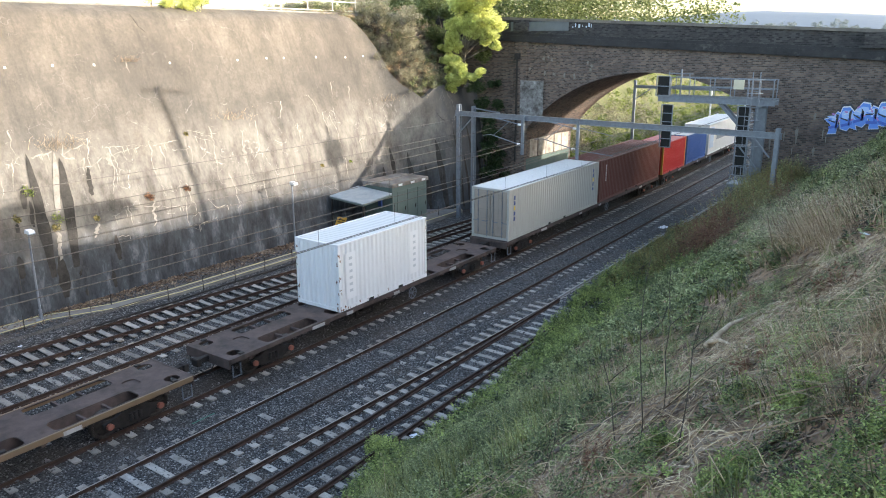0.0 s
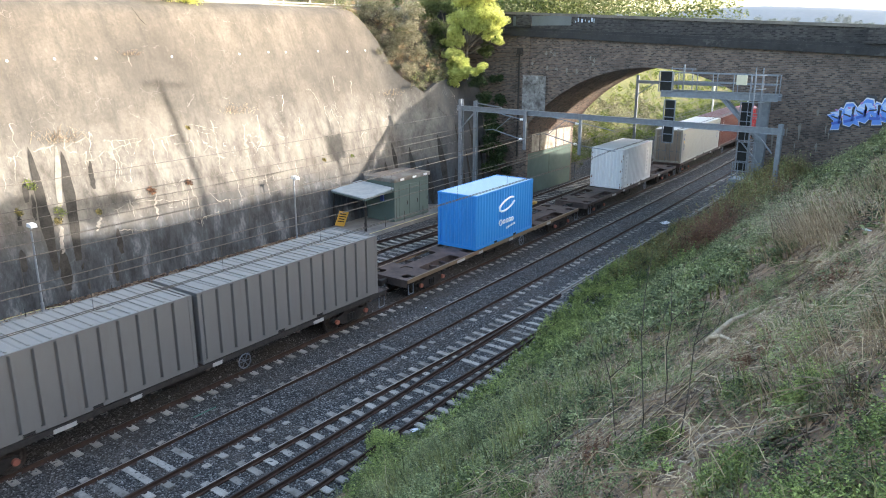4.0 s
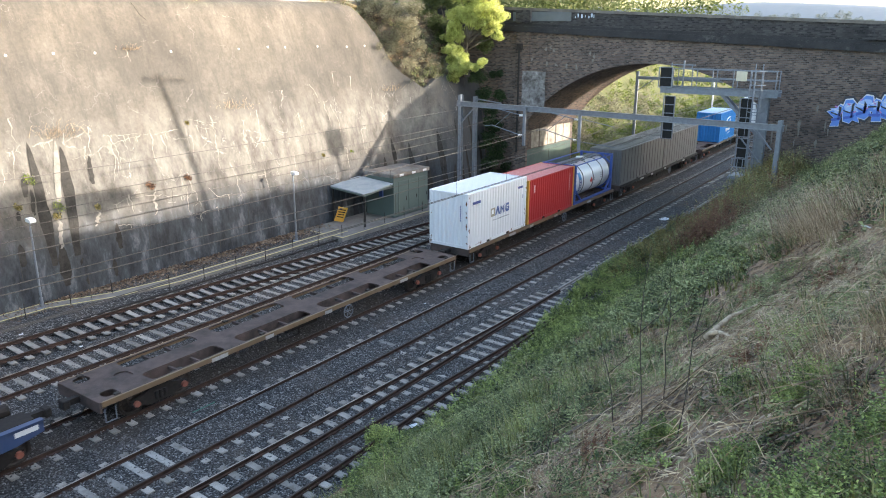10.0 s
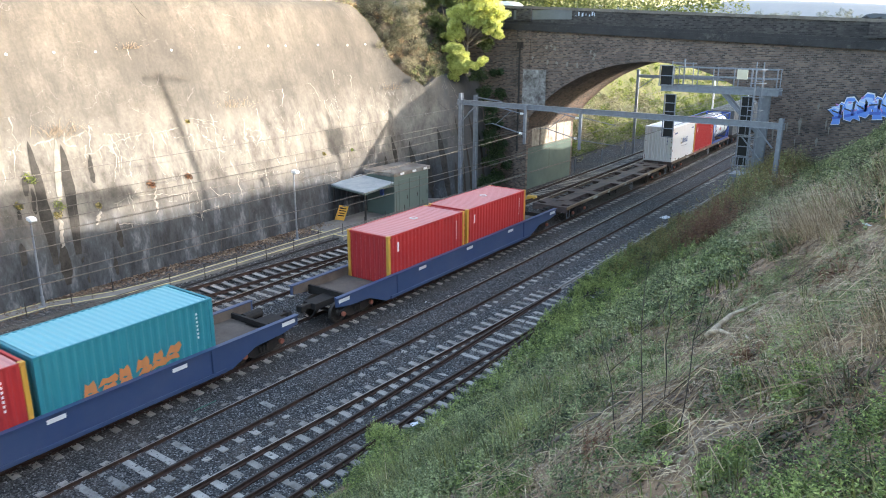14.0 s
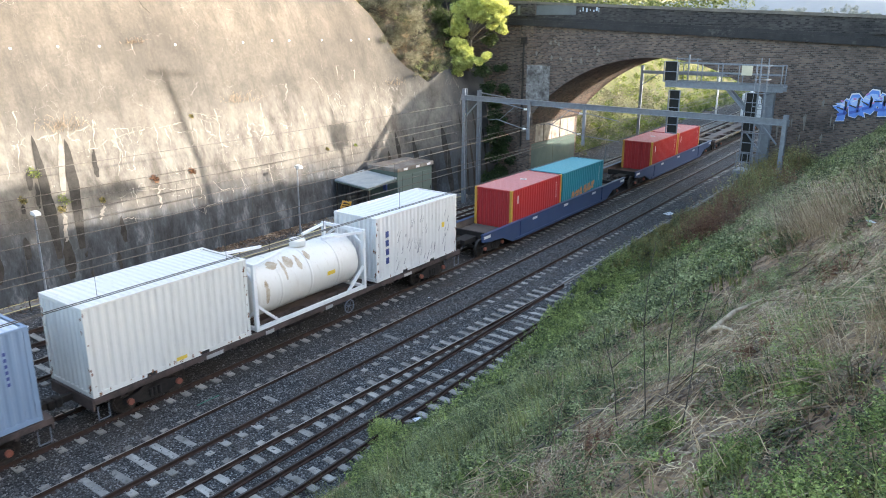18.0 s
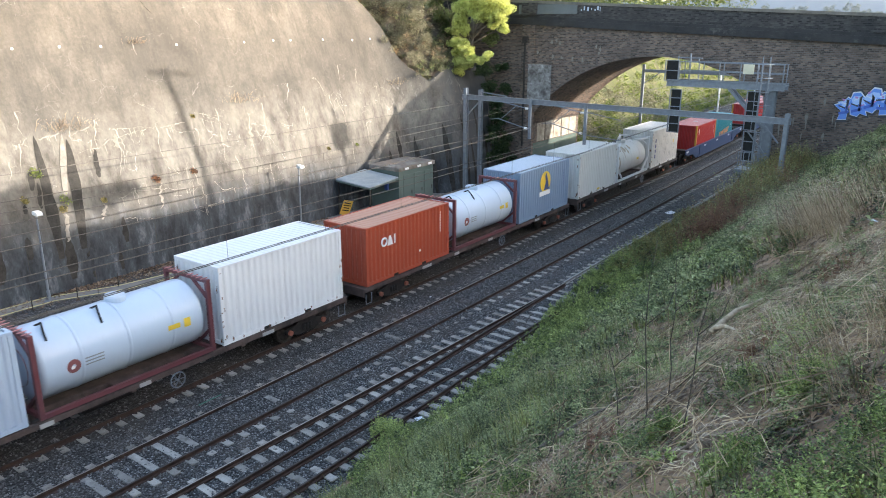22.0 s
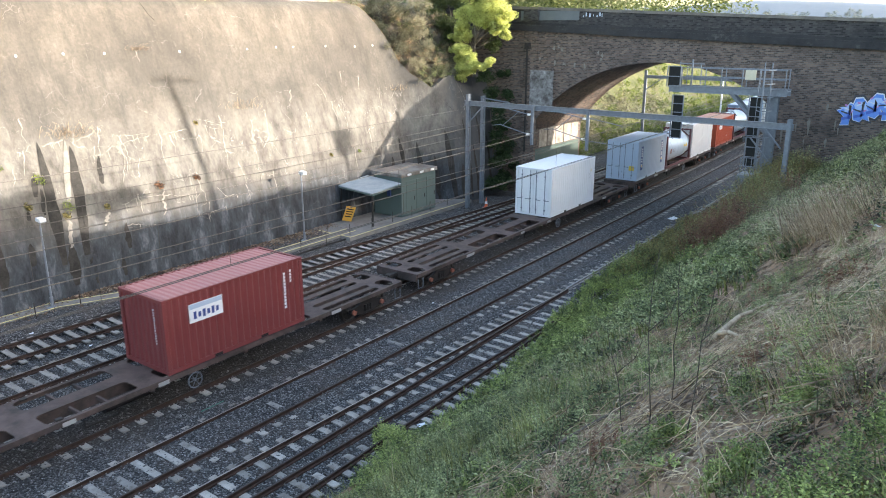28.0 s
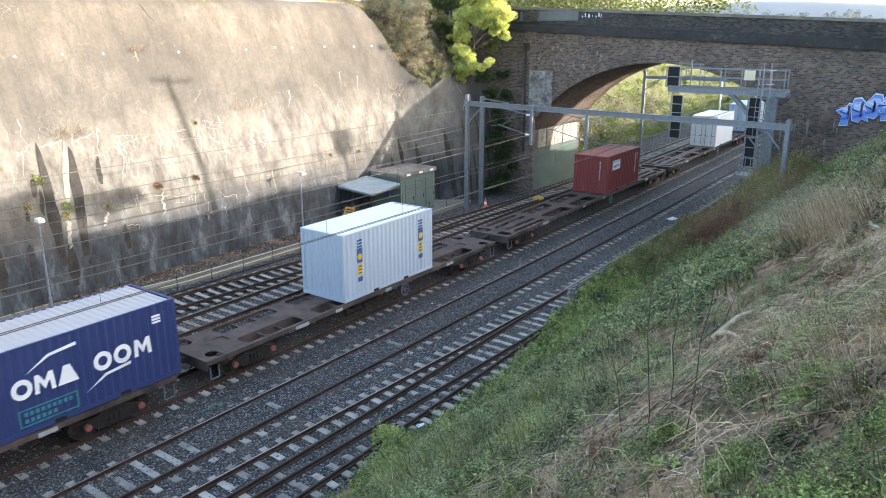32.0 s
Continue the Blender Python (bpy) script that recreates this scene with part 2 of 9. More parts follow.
# ---- mesh building ----
class Geo:
    """Collects faces, each with a material slot."""

    def __init__(self):
        self.v, self.f, self.s, self.slot = [], [], [], 0

    def add(self, verts, faces):
        n = len(self.v)
        self.v.extend(verts)
        self.f.extend([tuple(i + n for i in f) for f in faces])
        self.s.extend([self.slot] * len(faces))
        return self

    def box(self, x0, x1, y0, y1, z0, z1):
        v = [(x, y, z) for z in (z0, z1) for y in (y0, y1) for x in (x0, x1)]
        return self.add(v, [(0, 2, 3, 1), (4, 5, 7, 6), (0, 1, 5, 4), (2, 6, 7, 3), (0, 4, 6, 2), (1, 3, 7, 5)])

    def block(self, x0, x1, y0, y1, z0, z1, e=0.01):
        """A box with its four upright and eight level edges cut off."""
        v, f = [], []
        for z, i in ((z0, e), (z0 + e, 0), (z1 - e, 0), (z1, e)):
            v += [(x0 + e, y0 + i, z), (x1 - e, y0 + i, z), (x1 - i, y0 + e, z), (x1 - i, y1 - e, z),
                  (x1 - e, y1 - i, z), (x0 + e, y1 - i, z), (x0 + i, y1 - e, z), (x0 + i, y0 + e, z)]
        f = [tuple(range(7, -1, -1)), tuple(range(24, 32))]
        for r in range(3):
            f += [(8 * r + i, 8 * r + (i + 1) % 8, 8 * r + 8 + (i + 1) % 8, 8 * r + 8 + i) for i in range(8)]
        return self.add(v, f)

    def bar(self, a, b, w, h=None, up=(0, 0, 1)):
        """A square bar from a to b."""
        a, b, h = Vector(a), Vector(b), h or w
        d = (b - a).normalized()
        u = Vector(up)
        if abs(d.dot(u)) > 0.98:
            u = Vector((0, 1, 0))
        s = d.cross(u).normalized()
        u = s.cross(d)
        v = [tuple(p + s * i * w / 2 + u * j * h / 2) for p in (a, b) for i, j in ((-1, -1), (1, -1), (1, 1), (-1, 1))]
        return self.add(v, [(3, 2, 1, 0), (4, 5, 6, 7)] + [(i, (i + 1) % 4, 4 + (i + 1) % 4, 4 + i) for i in range(4)])

    def rod(self, a, b, r, n=8, r2=None, caps=True):
        a, b = Vector(a), Vector(b)
        d = (b - a).normalized()
        s = d.orthogonal().normalized()
        u = d.cross(s)
        r2 = r if r2 is None else r2
        v = [tuple(p + s * q * math.cos(k * 2 * math.pi / n) + u * q * math.sin(k * 2 * math.pi / n))
             for p, q in ((a, r), (b, r2)) for k in range(n)]
        f = [(i, (i + 1) % n, n + (i + 1) % n, n + i) for i in range(n)]
        if caps:
            f += [tuple(range(n - 1, -1, -1)), tuple(range(n, 2 * n))]
        return self.add(v, f)

    def tube(self, pts, r, n=6):
        pts = [Vector(p) for p in pts]
        v = []
        for i, p in enumerate(pts):
            d = (pts[min(i + 1, len(pts) - 1)] - pts[max(i - 1, 0)]).normalized()
            s = d.cross(Vector((0.31, 0.17, 0.93))).normalized()
            u = d.cross(s)
            v += [tuple(p + s * r * math.cos(k * 2 * math.pi / n) + u * r * math.sin(k * 2 * math.pi / n)) for k in range(n)]
        f = [(i * n + k, i * n + (k + 1) % n, (i + 1) * n + (k + 1) % n, (i + 1) * n + k) for i in range(len(pts) - 1) for k in range(n)]
        return self.add(v, f + [tuple(range(n)), tuple(range(len(v) - n, len(v)))])

    def ring(self, c, axis, r, t, n=20, m=6):
        """A torus round the point c."""
        d = Vector(axis).normalized()
        s = d.orthogonal().normalized()
        u = d.cross(s)
        v, f = [], []
        for i in range(n):
            o = s * math.cos(i * 2 * math.pi / n) + u * math.sin(i * 2 * math.pi / n)
            for j in range(m):
                a = j * 2 * math.pi / m
                v.append(tuple(Vector(c) + o * (r + t * math.cos(a)) + d * t * math.sin(a)))
        for i in range(n):
            for j in range(m):
                f.append((i * m + j, ((i + 1) % n) * m + j, ((i + 1) % n) * m + (j + 1) % m, i * m + (j + 1) % m))
        return self.add(v, f)

    def prism(self, outline, at, deep):
        """The outline, of (a, b) points, in the plane given by at(a, b, c), from c = deep[0] to deep[1]."""
        n = len(outline)
        v = [at(a, b, c) for c in deep for a, b in outline]
        return self.add(v, [tuple(range(n - 1, -1, -1)), tuple(range(n, 2 * n))] +
                        [(i, (i + 1) % n, n + (i + 1) % n, n + i) for i in range(n)])

    def lathe(self, profile, n=24, at=lambda r, c, s, h: (r * c, h, r * s)):
        """Turns a profile of (radius, place) round an axis."""
        m = len(profile)
        v = [at(r, math.cos(k * 2 * math.pi / n), math.sin(k * 2 * math.pi / n), h) for r, h in profile for k in range(n)]
        f = [(i * n + k, i * n + (k + 1) % n, (i + 1) * n + (k + 1) % n, (i + 1) * n + k) for i in range(m - 1) for k in range(n)]
        return self.add(v, f)

    def grid(self, fn, nu, nv):
        v = [fn(i / nu, j / nv) for j in range(nv + 1) for i in range(nu + 1)]
        return self.add(v, [(j * (nu + 1) + i, j * (nu + 1) + i + 1, (j + 1) * (nu + 1) + i + 1, (j + 1) * (nu + 1) + i)
                            for j in range(nv) for i in range(nu)])

    def mesh(self, name, mats, smooth=False, weld=False):
        me = bpy.data.meshes.new(name)
        me.from_pydata(self.v, [], self.f)
        for m in mats if isinstance(mats, (list, tuple)) else [mats]:
            me.materials.append(m)
        if any(self.s):
            me.polygons.foreach_set("material_index", self.s)
        bm = bmesh.new()
        bm.from_mesh(me)
        if weld:
            bmesh.ops.remove_doubles(bm, verts=bm.verts, dist=1e-4)
        bmesh.ops.recalc_face_normals(bm, faces=bm.faces)
        bm.to_mesh(me)
        bm.free()
        if smooth:
            me.polygons.foreach_set("use_smooth", [True] * len(me.polygons))
        me.update()
        return me


def part(name, geo, mat, parent, label="", smooth=False, weld=False):
    """One mesh object under a thing or under a part."""
    ob = new(name, geo if isinstance(geo, bpy.types.Mesh) else geo.mesh(name, mat, smooth, weld))
    ob.parent = parent
    if label:
        ob["label"] = label
    return ob


def thing(name, label, category, group="", kind="", at=None):
    ob = tagged(new(name), label, category, group, kind)
    ob.empty_display_size = 0.3
    if at is not None:
        ob.matrix_world = at
    return ob


def solid(name, geo, mat, label, category, group="", kind="", at=None, smooth=False):
    """A thing that is one mesh."""
    ob = tagged(new(name, geo.mesh(name, mat, smooth)), label, category, group, kind)
    if at is not None:
        ob.matrix_world = at
    return ob


# ---- the plan: the line curves gently to the left beyond the camera; x across, y along ----
CURVE = 2273.0


def bend(y):
    """How far the line has moved sideways at y."""
    return -(max(y, 0.0) ** 2) / (2 * CURVE)


def on_line(s, off=0.0, z=0.0):
    """The pose at s metres along the line, off to the right of the train's track."""
    a = max(s, 0.0) / CURVE
    return pose(bend(s) + off * math.cos(a), s + off * math.sin(a), z, 0, 0, math.degrees(a))


def smoothstep(a, b, x):
    u = min(max((x - a) / (b - a), 0.0), 1.0)
    return u * u * (3 - 2 * u)


WALL_PROFILE = ((-0.6, -11.95), (0, -12.0), (1.5, -12.1), (3, -12.3), (4.5, -12.6), (6, -13.0), (7.5, -13.5), (9, -14.05), (10.5, -14.6), (12, -15.2), (13, -15.7), (13.6, -16.1), (13.75, -16.9))


def wall_x(z, y=0.0):
    """The face of the wall, which swings out towards the line where it meets the bridge."""
    return float(np.interp(z, [p[0] for p in WALL_PROFILE], [p[1] for p in WALL_PROFILE])) + 3.0 * smoothstep(41.5, 45.0, y)


def bank_z(x, y):
    """Height of the grassed bank on the camera's side."""
    toe = 8.7 - 0.3 * smoothstep(25, 40, y) + 0.15 * math.sin(y * 0.7)
    u = x - toe
    if u < 0:
        return -0.22
    z = -0.22 + 0.80 * u - 0.25 * smoothstep(0, 1.2, u)
    crest = 12.2
    if z > crest - 1.5:
        k = z - (crest - 1.5)
        z = crest - 1.5 + 1.5 * (1 - math.exp(-k / 1.5))
    z += 1.1 * smoothstep(33, 45, y) * smoothstep(0.3, 3.0, u) * (1 - 0.9 * smoothstep(3.2, 6.0, u))
    return z + 0.12 * noise.noise(Vector((x * 0.6, y * 0.6, 3.1))) + 0.05 * noise.noise(Vector((x * 2, y * 2, 7.7)))


# ---- the ground: one sheet from the foot of the wall over the tracks ----
def ground_z(x, y):
    if x > 8.2 and y < 49.5:
        return bank_z(x, y)
    z = -0.27
    for c, up in ((-4.62, -0.022), (0.0, 0.008), (3.65, 0.024), (7.0, -0.012)):
        u = abs(x - c - bend(y))
        fill = 0.030 * smoothstep(29, 33, y) if c == 7.0 else (0.0 if c < -1 else 0.022 * (1 - smoothstep(0.5, 0.72, u)))
        z = max(z, -0.150 + up + fill + 0.035 * noise.noise(Vector((x * 0.9, y * 0.45, c))) - 0.035 * smoothstep(0.95, 1.15, u) - 0.12 * smoothstep(1.35, 2.1, u))
    if x < -8.9:
        z = -0.27 + 0.20 * smoothstep(-8.9, -10.0, x)
    return z


def build_ground():
    g = Geo()
    ys = [-400, -250, -150, -90, -60, -40, -25] + list(np.arange(-15, 64, 0.5)) + [66, 70, 75, 80, 90, 100, 120, 150, 200, 300, 500, 900, 2000, 4500]
    xs = [-4500, -1500, -500, -200, -90, -40, -16, -13.2] + list(np.arange(-12.6, 8.2, 0.35)) + list(np.arange(8.2, 24, 0.25)) + [25, 27, 30, 34, 45, 90, 200, 500, 1500, 4500]

    def fn(u, v):
        x, y = xs[round(u * (len(xs) - 1))], ys[round(v * (len(ys) - 1))]
        return (x, y, ground_z(x, y) if -14 < x < 40 else (ground_z(x, y) if x >= 40 else -0.3))
    g.grid(fn, len(xs) - 1, len(ys) - 1)
    for i, f in enumerate(g.f):
        cx = sum(g.v[k][0] for k in f) / 4
        cy = sum(g.v[k][1] for k in f) / 4
        g.s[i] = 1 if (cx > 8.9 and cy < 60) or cx > 9.4 or cx < -14 or abs(cy) > 300 else 0
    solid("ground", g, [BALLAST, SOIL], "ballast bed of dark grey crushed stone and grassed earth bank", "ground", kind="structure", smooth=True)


build_ground()


# ---- tracks ----
SLEEPER = Geo()
SLEEPER.prism([(-1.2, -0.02), (1.2, -0.02), (1.2, 0.03), (0.55, 0.03), (0.45, 0.005), (-0.45, 0.005), (-0.55, 0.03), (-1.2, 0.03)],
              lambda a, b, c: (a, c, b), (-0.115, 0.115))
SLEEPER_MESH = SLEEPER.mesh("sleeper", CONCRETE)
RAIL_OUTLINE = [(-0.075, -0.165), (0.075, -0.165), (0.075, -0.125), (0.020, -0.108), (0.018, -0.048), (0.037, -0.037), (0.037, -0.006), (0.024, 0.0),
                (-0.024, 0.0), (-0.037, -0.006), (-0.037, -0.037), (-0.018, -0.048), (-0.020, -0.108), (-0.075, -0.125)]


def rail_geo(xfun, y0, y1, step=3.0):
    g = Geo()
    n = max(2, int((y1 - y0) / step))
    m = len(RAIL_OUTLINE)
    v = []
    for i in range(n + 1):
        y = y0 + (y1 - y0) * i / n
        v += [(xfun(y) + a, y, b) for a, b in RAIL_OUTLINE]
    f, s = [], []
    for i in range(n):
        for k in range(m):
            f.append((i * m + k, i * m + (k + 1) % m, (i + 1) * m + (k + 1) % m, (i + 1) * m + k))
            s.append(1 if k == 7 else 0)
    f += [tuple(range(m)), tuple(range(n * m, n * m + m))]
    g.add(v, f)
    g.s = s + [0, 0]
    return g


def track(name, label, axis, y0, y1, tops, gauge_left=True, gauge_right=True, pitch=0.62, sleepers=True, clips=True, middle=None, wide=1.0):
    middle = middle or axis
    t = thing(name, label, "railway track", "tracks in the cutting", "structure")
    for side, on, top in ((-1, gauge_left, tops[0]), (1, gauge_right, tops[1])):
        if on:
            part("rail", rail_geo(lambda y: axis(y) + side * 0.753, y0, y1), [top if top is RAIL_PALE else RAIL_RUST, top], t)
    if sleepers:
        n = int((min(y1, 118) - max(y0, -2)) / pitch)
        far = Geo()
        cl = Geo()
        for i in range(n):
            y = max(y0, -2) + i * pitch
            rz = math.degrees(math.atan2(axis(y + 0.5) - axis(y - 0.5), 1)) * -1 + random.uniform(-0.5, 0.5)
            if i < 165:
                s = new("sleeper", SLEEPER_MESH)
                s.parent = t
                s.matrix_basis = pose(middle(y) + random.uniform(-0.03, 0.03), y, -0.160 + random.uniform(-0.012, 0.006), 0, 0, rz) @ Matrix.Diagonal((wide, 1, 1, 1))
            else:
                x = axis(y)
                far.box(x - 1.2, x + 1.2, y - 0.11, y + 0.11, -0.2, -0.135)
            if clips and y < 60:
                for side in (-1, 1):
                    for k in (-1, 1):
                        x = axis(y) + side * 0.753 + k * 0.11
                        cl.box(x - 0.035, x + 0.035, y - 0.05, y + 0.05, -0.14, -0.105)
        if far.v:
            o = part("far_sleepers", far, CONCRETE, t)
            o["kind"] = "stuff"
        if cl.v:
            o = part("rail_clips", cl, RAIL_RUST, t)
            o["kind"] = "stuff"
    return t


track("track_1", "straight track of shiny rails on concrete sleepers under the train", lambda y: bend(y), -300, 460, (RAIL_TOP, RAIL_DULL))
second = track("track_2", "railway track with bright rail heads on grey concrete sleepers", lambda y: 3.65 + bend(y), -300, 460, (RAIL_TOP, RAIL_DULL))
for y, w in ((8.7, 1.0), (9.4, 1.04), (10.15, 1.06), (10.9, 1.0), (11.6, 0.7), (14.9, 0.5), (21.3, 0.6)):
    g = Geo()
    g.block(3.65 + bend(y) - 0.64 * w, 3.65 + bend(y) + 0.64 * w, y - 0.12, y + 0.12, -0.2, -0.100, 0.015)
    part("sleeper", g, PALE_CONCRETE, second, "clean pale concrete sleeper")
track("track_3", "outer track on pale concrete sleepers beside the bank", lambda y: 6.98 + 0.5 * bend(y), 31, 460, (RAIL_PALE, RAIL_DULL))


def fork_left(y):
    return 6.98 - 0.58 * smoothstep(33, 4, y) - 0.02 * max(0, 8 - y)


def fork_right(y):
    return 6.98 + 0.45 * smoothstep(33, 10, y) + 0.03 * max(0, 10 - y)


track("track_4", "diverging siding rails on pale concrete sleepers beside the bank", fork_left, -60, 31, (RAIL_TOP, RAIL_DULL),
      middle=lambda y: (fork_left(y) + fork_right(y)) / 2, wide=1.34, clips=False)
track("track_5", "rusty siding rails interlaced with the next track", fork_right, -60, 31, (RAIL_DULL, RAIL_DULL), sleepers=False)
track("track_6", "track with bright rails next to the service path", lambda y: -4.62 + bend(y), -300, 460, (RAIL_TOP, RAIL_DULL))
track("track_7", "rusty siding that joins the next track at points", lambda y: -4.62 + bend(y) - 3.15 * smoothstep(56, 8, y), -60, 52, (RAIL_DULL, RAIL_DULL))


# ---- the sprayed-concrete wall of the cutting ----
def shotcrete():
    m, ns, ls, p = nodes_of("shotcrete")
    co = ns.new("ShaderNodeTexCoord").outputs["Object"]
    sep = ns.new("ShaderNodeSeparateXYZ")
    ls.new(co, sep.inputs[0])
    high = maths(ns, ls, "MULTIPLY", sep.outputs[2], 0.1)

    def band(stops):
        r = ramp(ns, tuple((a, (v, v, v)) for a, v in stops))
        ls.new(maths(ns, ls, "ADD", high, maths(ns, ls, "MULTIPLY", noisetex(ns, ls, co, 0.35, 4, 0.6), 0.16)), r.inputs[0])
        return r.outputs[0]

    def mask(scale, detail, rough, stretch, lo, hi):
        r = ramp(ns, ((lo, (0, 0, 0)), (hi, (1, 1, 1))))
        ls.new(noisetex(ns, ls, co, scale, detail, rough, stretch), r.inputs[0])
        return r.outputs[0]
    broad = noisetex(ns, ls, co, 0.30, 6, 0.62)
    grain = noisetex(ns, ls, co, 6.0, 6, 0.75)
    col = ramp(ns, ((0.36, (0.048, 0.044, 0.039)), (0.50, (0.084, 0.076, 0.064)), (0.64, (0.132, 0.119, 0.100))))
    ls.new(maths(ns, ls, "ADD", maths(ns, ls, "MULTIPLY", broad, 0.62), maths(ns, ls, "MULTIPLY", grain, 0.38)), col.inputs[0])
    out = col.outputs[0]
    # water marks that run down the batter, broad and narrow
    out = mix(ns, ls, maths(ns, ls, "MULTIPLY", mask(1.0, 6, 0.68, (1, 0.55, 0.12), 0.44, 0.66), 0.65), out, (0.046, 0.042, 0.037))
    out = mix(ns, ls, maths(ns, ls, "MULTIPLY", mask(1.0, 6, 0.72, (1, 2.6, 0.16), 0.50, 0.66), 0.50), out, (0.040, 0.037, 0.034))
    # pale belt half-way up
    belt = band(((0.34, 0.1), (0.46, 1.0), (0.72, 1.0), (0.92, 0.1)))
    out = mix(ns, ls, maths(ns, ls, "MULTIPLY", maths(ns, ls, "MULTIPLY", mask(0.8, 7, 0.72, (1, 1.1, 0.5), 0.38, 0.66), 0.70), belt), out, (0.252, 0.236, 0.206))
    out = mix(ns, ls, maths(ns, ls, "MULTIPLY", maths(ns, ls, "MULTIPLY", mask(1.0, 7, 0.75, (1, 2.2, 0.35), 0.60, 0.72), 0.35), belt), out, (0.36, 0.335, 0.295))
    # foot blotched with black and grey stain, its bluish shade painted in too
    foot_stain_shade = band(((0.14, 1.0), (0.30, 0.9), (0.46, 0.0)))
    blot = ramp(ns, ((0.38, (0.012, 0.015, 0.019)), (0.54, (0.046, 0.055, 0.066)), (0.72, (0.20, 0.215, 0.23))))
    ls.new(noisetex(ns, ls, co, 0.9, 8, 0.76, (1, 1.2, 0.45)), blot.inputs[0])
    out = mix(ns, ls, maths(ns, ls, "MULTIPLY", foot_stain_shade, 0.95), out, blot.outputs[0])
    # the shade of the corner by the bridge, painted into the colour in blotches
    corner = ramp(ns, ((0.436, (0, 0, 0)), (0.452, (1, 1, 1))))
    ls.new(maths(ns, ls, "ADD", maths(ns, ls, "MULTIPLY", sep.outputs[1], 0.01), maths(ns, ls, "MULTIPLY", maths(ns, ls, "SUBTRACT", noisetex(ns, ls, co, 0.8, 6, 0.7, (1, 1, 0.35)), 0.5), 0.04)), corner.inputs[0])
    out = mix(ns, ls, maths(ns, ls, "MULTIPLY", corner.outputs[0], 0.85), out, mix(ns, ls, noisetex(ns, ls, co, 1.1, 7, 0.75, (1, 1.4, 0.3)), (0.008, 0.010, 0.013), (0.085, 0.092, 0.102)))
    # hairline cracks healed with white lime
    warp = ns.new("ShaderNodeVectorMath")
    warp.operation = "MULTIPLY_ADD"
    wn = ns.new("ShaderNodeTexNoise")
    wn.inputs["Scale"].default_value, wn.inputs["Detail"].default_value = 1.3, 5
    ls.new(co, wn.inputs["Vector"])
    ls.new(wn.outputs["Color"], warp.inputs[0])
    warp.inputs[1].default_value = (0.9, 0.9, 0.9)
    ls.new(co, warp.inputs[2])
    for scale, wide, amount, lo in ((0.55, 0.009, 0.55, 0.53), (1.5, 0.014, 0.4, 0.55)):
        vo = ns.new("ShaderNodeTexVoronoi")
        vo.feature = "DISTANCE_TO_EDGE"
        vo.inputs["Scale"].default_value = scale
        ls.new(warp.outputs[0], vo.inputs["Vector"])
        line = ramp(ns, ((0.0, (1, 1, 1)), (wide, (0, 0, 0))))
        ls.new(vo.outputs["Distance"], line.inputs[0])
        here = maths(ns, ls, "MULTIPLY", maths(ns, ls, "MULTIPLY", mask(0.6, 5, 0.7, (1, 1, 0.8), lo, lo + 0.08), band(((0.30, 0.15), (0.50, 1.0), (0.80, 1.0), (0.95, 0.25)))), amount)
        out = mix(ns, ls, maths(ns, ls, "MULTIPLY", line.outputs[0], here), out, (0.60, 0.58, 0.54))
    ls.new(out, p.inputs["Base Color"])
    p.inputs["Roughness"].default_value = 0.88
    bump(ns, ls, p, maths(ns, ls, "ADD", maths(ns, ls, "MULTIPLY", grain, 0.30), noisetex(ns, ls, co, 1.1, 4, 0.55)), 0.6, 0.08)
    return m


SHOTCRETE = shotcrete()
STAIN = surface("wet_stain", (0.022, 0.021, 0.019), (0.062, 0.058, 0.052), 2, 20, 0.85, relief=0.01, spec=0.1)
LIME_WHITE = surface("lime_white", (0.13, 0.12, 0.10), (0.33, 0.31, 0.275), 3, 25, 0.85, relief=0.01)
LIME = surface("lime_crust", (0.13, 0.12, 0.10), (0.27, 0.25, 0.22), 3, 25, 0.85, relief=0.01)


WALL_TOP = ((39.5, 13.75), (40.95, 13.60), (41.7, 12.85), (42.2, 11.55), (42.65, 9.2), (43.3, 8.45), (43.7, 7.85), (44.3, 8.5), (45.0, 8.8), (49.5, 8.8))


def wall_top(y):
    """Where the concrete ends, falling away next to the bridge."""
    return float(np.interp(y, [p[0] for p in WALL_TOP], [p[1] for p in WALL_TOP]))


def wall_point(y, z):
    return (wall_x(z, y) + 0.10 * noise.noise(Vector((y * 0.22, z * 0.25, 1.7))) + 0.04 * noise.noise(Vector((y * 0.9, z * 0.8, 5.1))), y, z)


